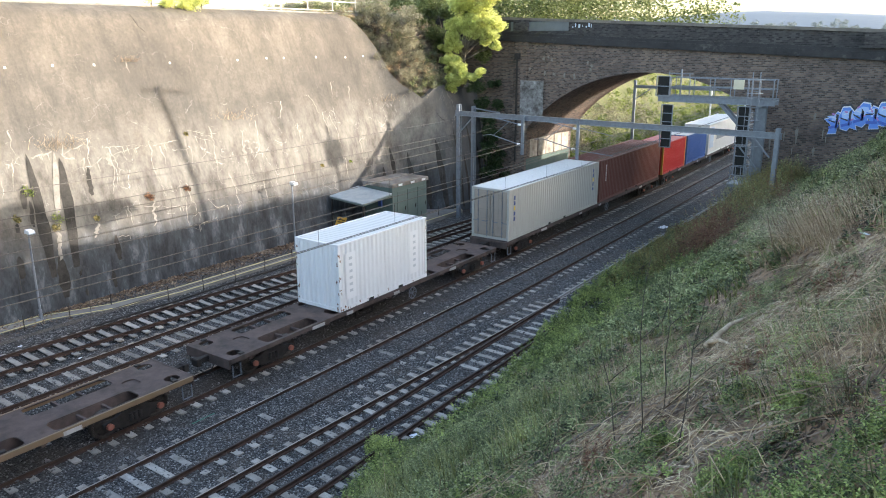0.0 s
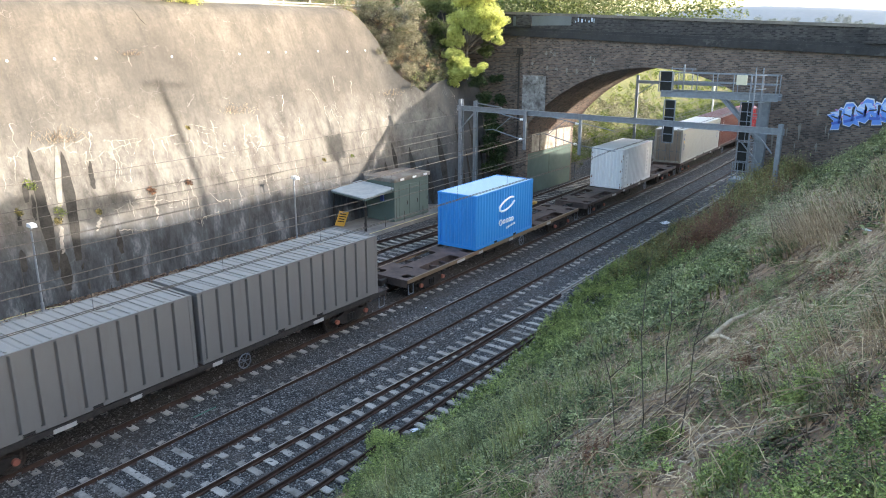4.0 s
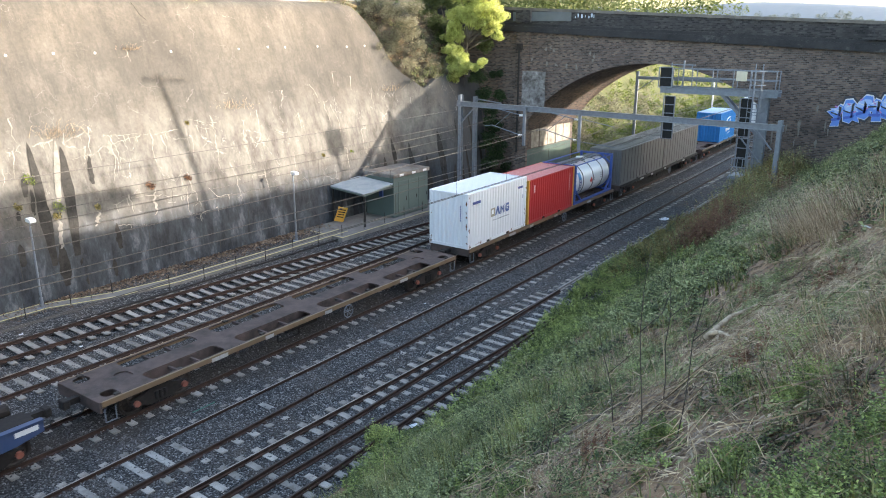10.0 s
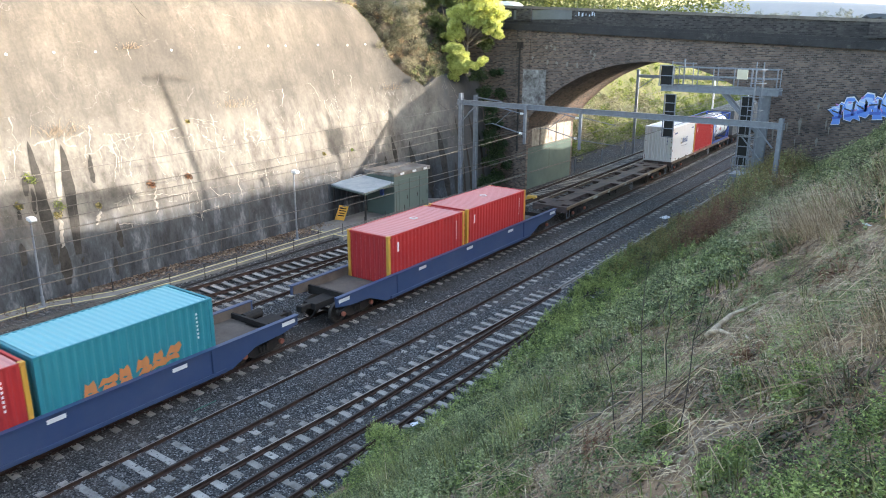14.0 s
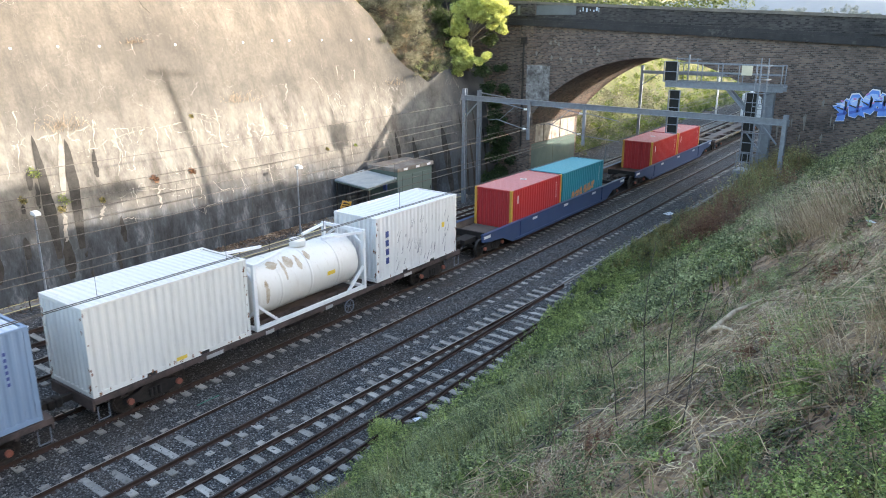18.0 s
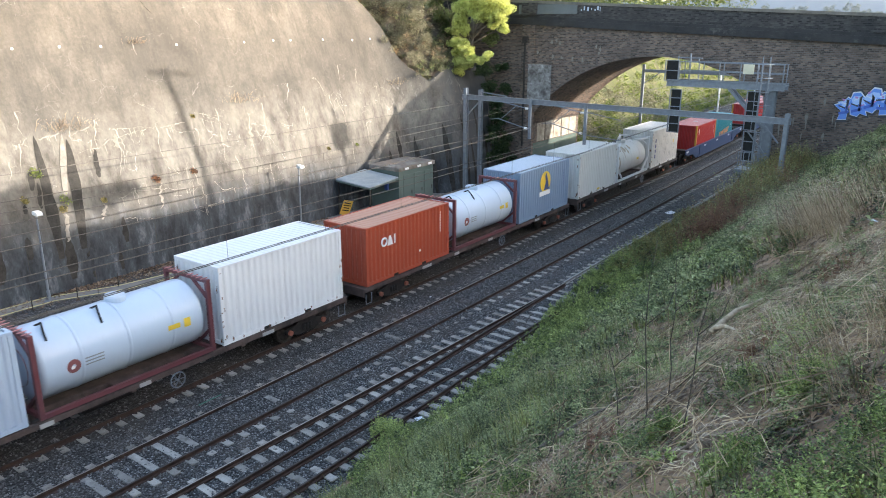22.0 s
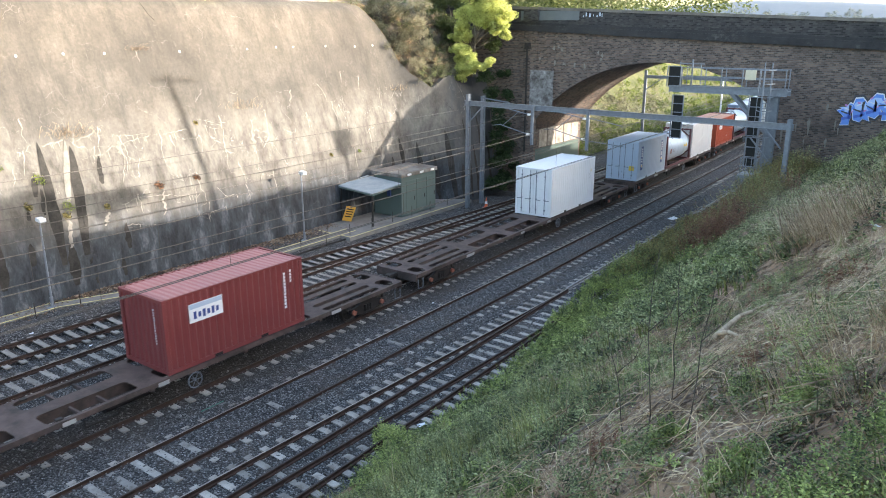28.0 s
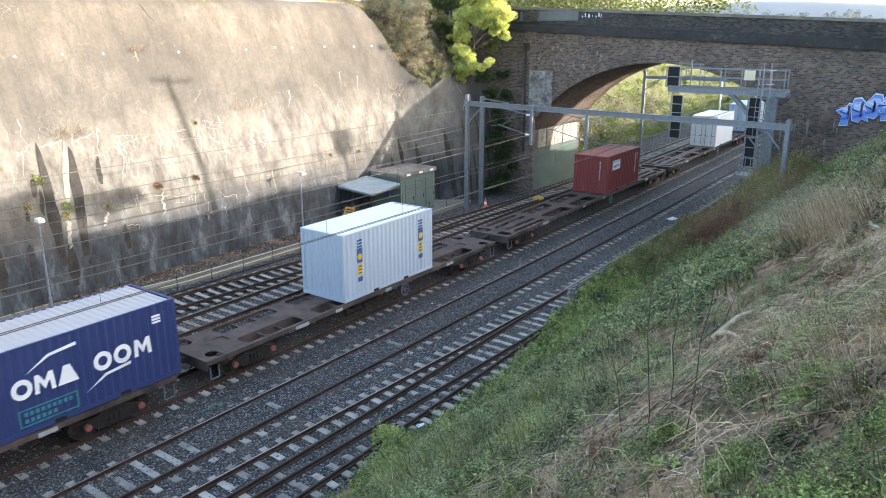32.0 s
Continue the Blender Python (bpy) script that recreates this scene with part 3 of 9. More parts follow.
def build_wall():
    t = thing("wall_west", "tall leaning retaining wall of stained sprayed concrete", "retaining wall", kind="structure")
    g = Geo()
    y0, y1, ny, nz = -60.0, 49.5, 300, 40
    g.grid(lambda u, v: wall_point(y0 + u * (y1 - y0), -0.5 + v * (wall_top(y0 + u * (y1 - y0)) + 0.5)), ny, nz)
    back = [(x - 0.4, y, z - 0.05) for x, y, z in g.v[-(ny + 1):]]
    g.add(back + g.v[-(ny + 1):], [(i, i + 1, ny + 2 + i, ny + 1 + i) for i in range(ny)])
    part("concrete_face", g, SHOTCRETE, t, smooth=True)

    def patch(name, y, z0, z1, wide, mat, seed, lean=0.0, lift=0.030, wander=0.05):
        p = Geo()
        k = 18

        def fn(u, v):
            z = z0 + (z1 - z0) * v
            w = wide * (math.sin(math.pi * min(max(v * 0.9 + 0.1, 0), 1)) ** 0.6) * (0.85 + 0.3 * noise.noise(Vector((seed, v * 4, 0))))
            q = Vector(wall_point(y + lean * (v - 0.5) + (u - 0.5) * w + wander * noise.noise(Vector((seed, v * 7, 3))), z))
            return (q.x + lift, q.y, q.z)
        p.grid(fn, 4, k)
        part(name, p, mat, t, smooth=True)
    # tear-shaped damp streaks and lime runs below the weep holes
    for i, (y, z0, z1, w, l) in enumerate(((16.36, 1.5, 7.07, 0.56, 0.17), (17.64, 1.71, 6.75, 0.58, 0.47), (18.98, 4.82, 6.14, 0.28, 0.13), (15.81, 4.72, 5.65, 0.34, 0.14), (14.97, 1.78, 2.79, 0.39, 0.07),
                                           (19.59, 1.54, 2.84, 0.33, 0.0), (19.14, 0.25, 1.22, 0.27, -0.07), (16.72, 0.43, 2.46, 0.59, 0.04), (15.98, 3.88, 5.05, 0.22, 0.11), (15.21, 3.77, 4.19, 0.22, 0.0),
                                           (17.67, 0.24, 0.59, 0.17, -0.05), (17.54, 1.25, 1.58, 0.14, 0.12), (42.5, 0.0, 4.2, 0.30, -0.2), (43.2, 0.0, 3.2, 0.26, -0.1), (43.9, 0.0, 5.0, 0.36, -0.2), (44.5, 0.0, 2.6, 0.3, 0.1), (45.2, 0.0, 5.8, 0.34, -0.2), (46.0, 0.0, 3.8, 0.3, -0.2), (46.9, 0.0, 6.0, 0.38, 0.1), (47.8, 0.0, 4.4, 0.34, 0.0), (41.2, 1.6, 4.6, 0.5, -0.2), (40.0, 0.6, 3.4, 0.5, 0.1), (13.6, 1.0, 3.4, 0.5, 0.1))):
        patch("damp_streak", y, z0, z1, w, STAIN, i * 3.3, l)
    for i, (y, z0, z1, w, l) in enumerate(((17.41, 4.23, 7.02, 0.36, 0.61), (16.86, 2.19, 3.86, 0.23, 0.25), (20.29, 6.01, 6.69, 0.26, 0.0), (18.73, 2.87, 3.59, 0.2, 0.23), 
                                           (28.41, 5.15, 6.24, 0.24, 0.23), (21.91, 2.8, 4.08, 0.16, 0.15), (14.4, 5.2, 7.2, 0.2, 0.3))):
        patch("lime_run", y, z0, z1, w, LIME, i * 5.1 + 2, l, 0.034, 0.05 if w > 0.3 else 0.16)

    def vein(y, z, drop, seed):
        """Lime bled from a crack: a thin run that wanders down the wall, with side cracks."""
        r = random.Random(seed)
        p = Geo()

        def run(y, z, dy, length, w, depth):
            n = max(4, int(length / 0.16))
            pts = []
            for k in range(n + 1):
                pts.append((y, z, w * (1.15 - k / n) * r.uniform(0.5, 1.4)))
                y += dy + r.gauss(0, 0.055)
                z -= length / n * (r.uniform(0.6, 1.3) if depth == 0 else r.uniform(-0.5, 0.9))
                if r.random() < 0.16 and depth < 2:
                    run(y, z, r.choice((-1, 1)) * r.uniform(0.06, 0.16), length * r.uniform(0.15, 0.4), w * 0.6, depth + 1)
            v = []
            for a, b, h in pts:
                for o in (-h, h):
                    q = wall_point(a + o, b)
                    v.append((q[0] + 0.020 + 0.001 * depth, q[1], q[2]))
            p.add(v, [(2 * i, 2 * i + 1, 2 * i + 3, 2 * i + 2) for i in range(n)])
        run(y, z, r.uniform(-0.02, 0.01), drop, 0.030, 0)
        run(y, z, r.choice((-1, 1)) * 0.12, drop * 0.35, 0.02, 1)
        part("lime_vein", p, LIME_WHITE, t, smooth=True)
    for i, (y, z, l) in enumerate(((19.47, 7.44, 1.53), (20.33, 6.95, 2.48), (20.32, 6.27, 1.57), (22.68, 6.93, 2.74), (23.25, 6.64, 1.11), (24.18, 4.62, 2.46), (24.94, 6.46, 1.15), (28.59, 6.96, 2.75), (29.8, 7.4, 2.81),
                                  (35.47, 7.47, 1.88), (36.01, 7.25, 2.07), (36.49, 4.42, 1.61), (40.18, 7.7, 1.1), (37.03, 9.24, 0.88), (38.64, 8.91, 0.9), (15.97, 8.1, 1.06), (15.74, 6.75, 1.18), (15.09, 6.06, 0.94),
                                  (26.55, 7.36, 2.06), (26.45, 5.99, 1.78), (31.77, 4.71, 1.64), (32.29, 8.37, 1.3), (27.06, 4.83, 2.13), (33.04, 6.97, 1.65), (34.68, 8.57, 1.35), (22.76, 10.91, 0.55), (23.99, 3.9, 1.74),
                                  (19.04, 6.56, 1.02), (38.21, 5.42, 1.45), (20.53, 4.04, 1.08), (29.33, 4.04, 1.28))):
        vein(y, z, l, 100 + i)
    # level cracks that bleed lime where two lifts of concrete meet
    for i, line in enumerate((((16.64, 6.84), (17.63, 7.05)), ((18.1, 6.87), (18.9, 7.1), (19.55, 7.4)), ((18.26, 6.07), (19.3, 6.2), (20.1, 6.45), (22.06, 6.7)), ((20.26, 6.9), (21.95, 6.86)),
                              ((19.62, 3.7), (20.74, 3.87), (21.84, 3.8), (23.8, 3.4)), ((19.59, 2.68), (21.19, 2.42)), ((23.55, 2.3), (25.62, 2.46)), ((25.3, 3.6), (25.75, 3.05), (26.72, 3.05)),
                              ((28.17, 3.95), (29.0, 3.7), (29.87, 3.86)), ((25.16, 7.25), (26.2, 7.0), (27.13, 6.45)), ((25.4, 6.9), (26.5, 6.6)), ((25.7, 7.2), (26.9, 6.85)), ((22.9, 6.75), (24.4, 6.8)), ((23.9, 6.4), (24.9, 6.3)))):
        r = random.Random(500 + i)
        p = Geo()
        v = []
        ys, zs = [q[0] for q in line], [q[1] for q in line]
        n = int((ys[-1] - ys[0]) / 0.09) + 3
        for k in range(n + 1):
            y = ys[0] + (ys[-1] - ys[0]) * k / n
            z = float(np.interp(y, ys, zs)) + 0.10 * noise.noise(Vector((y * 2.1, i * 3.7, 0))) + r.gauss(0, 0.014)
            h = max(0.004, (0.009 if i else 0.026) + 0.034 * noise.noise(Vector((y * 2.7, i * 1.3, 8))))
            for o in (-h, h):
                q = wall_point(y, z + o)
                v.append((q[0] + 0.023, q[1], q[2]))
            if k and r.random() < 0.16:
                d, b = r.uniform(0.12, 0.5), r.uniform(0.010, 0.024)
                p.add([(wall_point(y + a, z + c)[0] + 0.024, y + a, z + c) for a, c in ((-b, 0), (b, 0), (b * 0.6 + 0.02, -0.6 * d), (0.03, -d), (-b * 0.5, -0.55 * d))], [(0, 1, 2, 3, 4)])
        p.add(v, [(2 * k, 2 * k + 1, 2 * k + 3, 2 * k + 2) for k in range(n)])
        part("lime_vein", p, LIME_WHITE, t, smooth=True)
    # dark cracks high on the face
    for i, (y, z, l) in enumerate(((24.0, 13.3, 0.9), (44.2, 6.9, 0.6))):
        r = random.Random(300 + i)
        g = Geo()
        pts = []
        for k in range(9):
            q = wall_point(y + 0.5 * l * (k / 8) ** 2 + r.gauss(0, 0.03), z - l * k / 8)
            pts.append((q[0] + 0.03, q[1], q[2]))
        g.tube(pts, 0.010, 4)
        part("crack", g, STAIN, t)
    plate = Geo()
    plate.lathe([(0.0, 0.04), (0.04, 0.04), (0.065, 0.0)], 10, lambda r, c, s, h: (h, r * c, r * s))
    pm = plate.mesh("anchor_plate", WHITE_MARK)
    random.seed(4)
    for y in (14.5, 16.75, 18.96, 21.05, 25.32, 29.94, 32.17, 33.54, 36.4, 39.2, 41.0):
        q = wall_point(y, 10.84 + random.uniform(-0.06, 0.06))
        o = new("anchor_plate", pm)
        o.parent = t
        o.matrix_basis = pose(q[0] + 0.01, q[1], q[2], 0, -18, 0)
    return t


build_wall()

# ---- the plateau above the wall, the banks beyond the bridge ----
def upper_z(x, y):
    """The ground above the wall, which rises from the wall's falling edge next to the bridge."""
    top = wall_top(y)
    away = wall_x(top, y) - 0.15 - x
    return top - 0.06 + (13.75 - top) * smoothstep(0.0, 5.0, away) + 0.12 * noise.noise(Vector((x * 0.8, y * 0.8, 4)))


g = Geo()


def _upper(u, v):
    y = -60 + 109.6 * v
    x = wall_x(wall_top(y), y) - 0.15 - 14 * u ** 1.5 - 40 * u ** 6
    return (x, y, upper_z(x, y))


g.grid(_upper, 24, 140)
solid("upper_ground", g, EARTH, "grassy ground above the concrete wall", "ground", kind="structure", smooth=True)


def far_bank(name, side):
    g = Geo()

    def fn(u, v):
        y = 58.5 + 300 * v ** 1.6
        x0 = -8.6 + bend(y) if side < 0 else 12.6 + bend(y)
        k = u * 30
        return (x0 + side * k, y, -0.3 + 11.5 * smoothstep(0, 15, k) + 0.5 * noise.noise(Vector((k * 0.3, y * 0.2, side))))
    g.grid(fn, 18, 60)
    solid(name, g, GREEN_EARTH, "overgrown earth bank of the cutting beyond the bridge", "bank", kind="structure", smooth=True)


far_bank("bank_north_west", -1)
far_bank("bank_north_east", 1)

# ---- the brick arch bridge ----
Y_NEAR, Y_FAR = 49.7, 58.7
ARCH = (2.85, 11.75, 11.5, -1.68)   # middle, half width, height and base of its ellipse
X_LEFT, X_RIGHT = -7.1, 10.3       # the abutments that cut it off


def arch_z(x):
    c, a, b, z = ARCH
    return z + b * math.sqrt(1 - ((x - c) / a) ** 2) if X_LEFT - 1e-6 <= x <= X_RIGHT + 1e-6 else None


ARCH_XS = [(X_LEFT + X_RIGHT) / 2 - (X_RIGHT - X_LEFT) / 2 * math.cos(math.pi * k / 40) for k in range(41)]


def deck_z(x):
    return 11.50 - 0.0435 * x


def spandrel(g, y0, y1):
    xs = [-34, -24, -16, -11] + ARCH_XS + [16, 22, 32, 44]
    for p, q in zip(xs, xs[1:]):
        inside = X_LEFT - 1e-6 <= p and q <= X_RIGHT + 1e-6
        zp, zq = (arch_z(p), arch_z(q)) if inside else (-0.6, -0.6)
        g.add([(p, y, h) for y in (y0, y1) for h in (zp, deck_z(p))] + [(q, y, h) for y in (y0, y1) for h in (zq, deck_z(q))],
              [(0, 1, 5, 4), (2, 6, 7, 3), (1, 3, 7, 5), (0, 4, 6, 2)])


def run_along(g, y0, y1, low, high, x0=-34.0, x1=44.0, n=12):
    """A course that follows the fall of the road, as one long bar."""
    for k in range(n):
        p, q = x0 + (x1 - x0) * k / n, x0 + (x1 - x0) * (k + 1) / n
        g.add([(x, y, deck_z(x) + h) for x in (p, q) for y in (y0, y1) for h in (low, high)],
              [(0, 1, 5, 4), (2, 6, 7, 3), (1, 3, 7, 5), (0, 4, 6, 2)] + ([(0, 2, 3, 1)] if k == 0 else []) + ([(4, 5, 7, 6)] if k == n - 1 else []))


def build_bridge():
    t = thing("bridge", "old brown brick road bridge with one wide arch over the tracks", "bridge", kind="structure")
    for y0, y1 in ((Y_NEAR, Y_NEAR + 0.7), (Y_FAR - 0.7, Y_FAR)):
        g = Geo()
        spandrel(g, y0, y1)
        part("spandrel_wall", g, BRICK_XZ, t, weld=True)
    c, a, b, z = ARCH
    g = Geo()
    pts = [(X_LEFT, -0.6)] + [(x, arch_z(x)) for x in ARCH_XS] + [(X_RIGHT, -0.6)]
    for (p, zp), (q, zq) in zip(pts, pts[1:]):
        g.add([(p, Y_NEAR + 0.02, zp), (q, Y_NEAR + 0.02, zq), (q, Y_FAR - 0.02, zq), (p, Y_FAR - 0.02, zp)], [(0, 1, 2, 3)])
    part("arch_barrel", g, BRICK_YZ, t, "sooty underside of the brick arch", weld=True)
    for y0, y1 in ((Y_NEAR - 0.05, Y_NEAR + 0.3), (Y_FAR - 0.3, Y_FAR + 0.05)):
        g = Geo()
        for (p, zp), (q, zq) in zip(pts[1:-1], pts[2:-1]):
            up = [(c + (x - c) * 1.05, z + (h - z) * 1.055) for x, h in ((p, zp), (q, zq))]
            g.add([(x, y, h) for y in (y0, y1) for x, h in ((p, zp), (q, zq), (up[1][0], up[1][1]), (up[0][0], up[0][1]))],
                  [(0, 1, 2, 3), (4, 7, 6, 5), (0, 4, 5, 1), (2, 6, 7, 3)])
        part("arch_ring", g, BRICK_XZ, t, weld=True)
    for s, y0 in ((-1, Y_NEAR), (1, Y_FAR)):
        w = lambda p, q: (min(p, q), max(p, q))
        g = Geo()
        run_along(g, *w(y0 + s * 0.18, y0 - s * 0.5), 0.0, 0.42)
        run_along(g, *w(y0 + s * 0.10, y0 - s * 0.5), 0.424, 0.62)
        part("string_course", g, COPING, t, "black sooty stone string course", weld=True)
        g = Geo()
        run_along(g, *w(y0 + s * 0.02, y0 - s * 0.38), 0.624, 1.50)
        part("parapet", g, PARAPET_BRICK, t, "brick parapet dark with soot", weld=True)
        g = Geo()
        run_along(g, *w(y0 + s * 0.10, y0 - s * 0.46), 1.504, 1.68)
        part("coping", g, PALE_COPING, t, "weathered stone coping", weld=True)
    for x, proud in ((-6.95, 0.16), (15.9, 0.025), (30.0, 0.16)):
        g = Geo()
        g.box(x - 0.55, x + 0.55, Y_NEAR - proud, Y_NEAR + 0.1, -0.6, deck_z(x) - 0.004)
        part("pilaster", g, BRICK_XZ, t)
        g = Geo()
        g.box(x - 0.6, x + 0.6, Y_NEAR - 0.24, Y_NEAR + 0.1, deck_z(x) + 0.65, deck_z(x) + 1.52)
        part("parapet_pier", g, PARAPET_BRICK, t)
    g = Geo()
    run_along(g, Y_NEAR + 0.51, Y_FAR - 0.51, 0.30, 0.52)
    part("roadway", g, TARMAC, t, "tarmac roadway on the bridge", weld=True)
    # painted patches
    g = Geo()
    for x0, x1, z0, z1 in ((-6.88, -4.95, 6.4, 9.05),):
        g.box(x0, x1, Y_NEAR - 0.175, Y_NEAR - 0.165, z0, z1)
    part("whitewash_patch", g, surface("whitewash", (0.16, 0.155, 0.15), (0.46, 0.455, 0.445), 3.5, 22, 0.9, stain=(0.085, 0.075, 0.07), stain_amount=0.85), t, "flaking whitewash patch")
    r = random.Random(31)
    for k in range(26):
        x, z, h = r.uniform(9.3, 14.0), r.uniform(1.6, 7.6), r.uniform(0.25, 0.9)
        w = r.uniform(0.03, 0.10)
        g = Geo()
        g.prism([(x - w, z), (x + w * 0.2, z - h), (x + w * 0.6, z - h * 0.8), (x + w, z + 0.1), (x + w * 0.1, z + 0.2)], lambda a, b, c: (a, Y_NEAR - 0.004 - c, b), (0, 0.006))
        part("lime_streak", g, LIME, t)
    g = Geo()
    g.rod((-7.15, Y_NEAR - 0.26, 3.0), (-7.15, Y_NEAR - 0.26, 10.6), 0.07, 10)
    g.block(-7.32, -6.9, Y_NEAR - 0.42, Y_NEAR - 0.165, 10.55, 11.0, 0.03)
    for h in (4.0, 6.0, 8.0, 9.8):
        g.box(-7.25, -7.05, Y_NEAR - 0.30, Y_NEAR - 0.161, h, h + 0.06)
    part("downpipe", g, DARK_STEEL, t, "black downpipe with a hopper")
    g = Geo()
    g.box(X_LEFT + 0.004, X_LEFT + 0.012, Y_NEAR + 0.3, Y_FAR - 0.3, -0.25, 3.0)
    part("painted_panel", g, surface("green_paint", (0.055, 0.085, 0.075), (0.10, 0.14, 0.12), 0.8, 20, 0.8), t, "dull green paint on the abutment")
    g = Geo()
    for k in range(5):
        y0, y1 = Y_NEAR + 1.9 + k * 1.36, Y_NEAR + 1.9 + k * 1.36 + 1.2
        g.box(X_LEFT + 0.003, X_LEFT + 0.012 + 0.03 * (k % 2), y0, y1, 3.06, 4.5 + 0.1 * (k % 3))
    part("limewashed_stone", g, surface("limewash", (0.20, 0.18, 0.15), (0.46, 0.43, 0.37), 2.2, 22, 0.9, stain=(0.16, 0.13, 0.10), stain_amount=0.5), t, "flaking cream limewash over stone")
    g = Geo()
    g.block(X_LEFT - 0.1, X_LEFT + 0.22, Y_NEAR - 0.20, Y_NEAR + 0.6, 4.1, 4.62, 0.05)
    part("impost_stone", g, PALE_COPING, t, "rounded pale springing stone")
    g = Geo()
    g.box(-7.9, -3.2, Y_NEAR - 0.035, Y_NEAR - 0.022, 12.55, 13.2)
    part("painted_panel", g, surface("grey_overpaint", (0.085, 0.10, 0.108), (0.14, 0.155, 0.165), 0.8, 20, 0.8), t, "grey overpainted patch on the parapet")
    return t


build_bridge()


# ---- service path, hut, lamps ----
def build_path():
    t = thing("service_path", "narrow concrete service path edged with yellow lines", "path", kind="structure")
    line = [(-11.5, 4.0), (-11.5, 11.5), (-11.45, 15.2), (-10.3, 18.0), (-9.85, 21.0), (-9.8, 27.0), (-9.8, 33.0)]

    def strip(off0, off1, z, deep=0.15):
        g = Geo()
        v = [(x + o, y, h) for x, y in line for o in (off0, off1) for h in (z - deep, z)]
        g.add(v, [f for i in range(len(line) - 1) for k in (4 * i,) for f in ((k + 1, k + 3, k + 7, k + 5), (k, k + 1, k + 5, k + 4), (k + 2, k + 6, k + 7, k + 3))])
        return g
    part("slab", strip(-0.42, 0.42, -0.02), PATH, t)
    for o in (-0.40, 0.34):
        part("yellow_line", strip(o, o + 0.09, -0.016, 0.004), LINE_YELLOW, t)
    g = Geo()
    g.box(-11.9, -8.55, 31.6, 44.5, -0.3, -0.03)
    part("apron", g, PATH, t, "grey concrete apron round the hut")
    g = Geo()
    g.box(-8.66, -8.58, 31.62, 44.45, -0.03, -0.024).box(-11.4, -8.66, 31.66, 31.74, -0.03, -0.024).box(-11.6, -8.66, 44.37, 44.45, -0.03, -0.024)
    part("yellow_line", g, LINE_YELLOW, t)


build_path()
HUT_GREEN = paint("hut_green", (0.075, 0.115, 0.10), 0.25, 0.6)
SHED_ROOF = surface("fibre_sheet", (0.22, 0.26, 0.28), (0.36, 0.40, 0.42), 1.5, 25, 0.6)


def build_hut():
    t = thing("equipment_hut", "dull green steel railway equipment hut with a lean-to canopy", "hut")
    x0, x1, y0, y1, h = -11.55, -9.15, 37.2, 40.9, 2.65
    g = Geo()
    g.block(x0, x1, y0, y1, 0.0, h, 0.02)
    part("body", g, HUT_GREEN, t)
    g = Geo()
    g.block(x0 - 0.1, x1 + 0.1, y0 - 0.1, y1 + 0.1, h + 0.003, h + 0.26, 0.03)
    part("roof", g, surface("rusty_roof", (0.10, 0.08, 0.065), (0.24, 0.21, 0.18), 1.2, 20, 0.85, stain=(0.28, 0.27, 0.25), stain_amount=0.3), t, "flat stained roof")
    for y in (37.65, 38.75, 39.85):
        g = Geo()
        g.block(x1 + 0.003, x1 + 0.035, y, y + 0.95, 0.15, 2.35, 0.01)
        d = part("door", g, HUT_GREEN, t)
        k = Geo()
        k.bar((x1 + 0.06, y + 0.82, 1.0), (x1 + 0.06, y + 0.82, 1.25), 0.03)
        part("door_handle", k, DARK_STEEL, d)
    for y in (37.9, 39.2, 40.4):
        g = Geo()
        g.block(x1 + 0.105, x1 + 0.125, y - 0.2, y + 0.2, h + 0.06, h + 0.2, 0.004)
        part("notice_plate", g, WHITE_MARK, t)
    # canopy
    g = Geo()
    g.add([(-12.0, 34.3, 2.25), (-9.1, 34.3, 2.05), (-9.1, 37.08, 2.28), (-12.0, 37.08, 2.48), (-12.0, 34.3, 2.31), (-9.1, 34.3, 2.11), (-9.1, 37.08, 2.34), (-12.0, 37.08, 2.54)],
          [(3, 2, 1, 0), (4, 5, 6, 7), (0, 1, 5, 4), (1, 2, 6, 5), (2, 3, 7, 6), (3, 0, 4, 7)])
    part("canopy", g, SHED_ROOF, t, "pale sheet canopy")
    g = Geo()
    g.bar((-12.0, 34.33, 2.2), (-9.1, 34.33, 2.0), 0.06, 0.1).bar((-9.13, 34.3, 2.0), (-9.13, 37.1, 2.22), 0.06, 0.1)
    part("canopy_edge", g, HUT_GREEN, t)
    for x, y, z in ((-9.2, 34.4, 2.05), (-11.9, 34.4, 2.2)):
        g = Geo()
        g.bar((x, y, -0.03), (x, y, z), 0.09)
        part("post", g, DARK_STEEL, t)
    g = Geo()
    g.block(-10.3, -10.0, 37.05, 37.19, 1.35, 1.85, 0.02)
    part("switch_box", g, paint("blue_box", (0.02, 0.06, 0.25), 0.1), t, "small blue switch box")
    return t


build_hut()
g = Geo()
g.prism([(-0.32, 0), (0.32, 0), (0.32, 1.0), (-0.32, 1.0)], lambda a, b, c: (a, c - 0.30 * b, b), (0, 0.03))
b = thing("warning_board", "yellow warning board leaning against the wall", "sign", at=pose(-11.3, 34.2, 0.06, 0, 14, 65))
part("panel", g, YELLOW, b)
for z, w in ((0.78, 0.22), (0.62, 0.24), (0.45, 0.2), (0.28, 0.22)):
    g = Geo()
    g.prism([(-w, z), (w, z), (w, z + 0.07), (-w, z + 0.07)], lambda p, q, d: (p, d - 0.30 * q - 0.006, q), (0, 0.004))
    part("lettering_bar", g, BLACK, b)


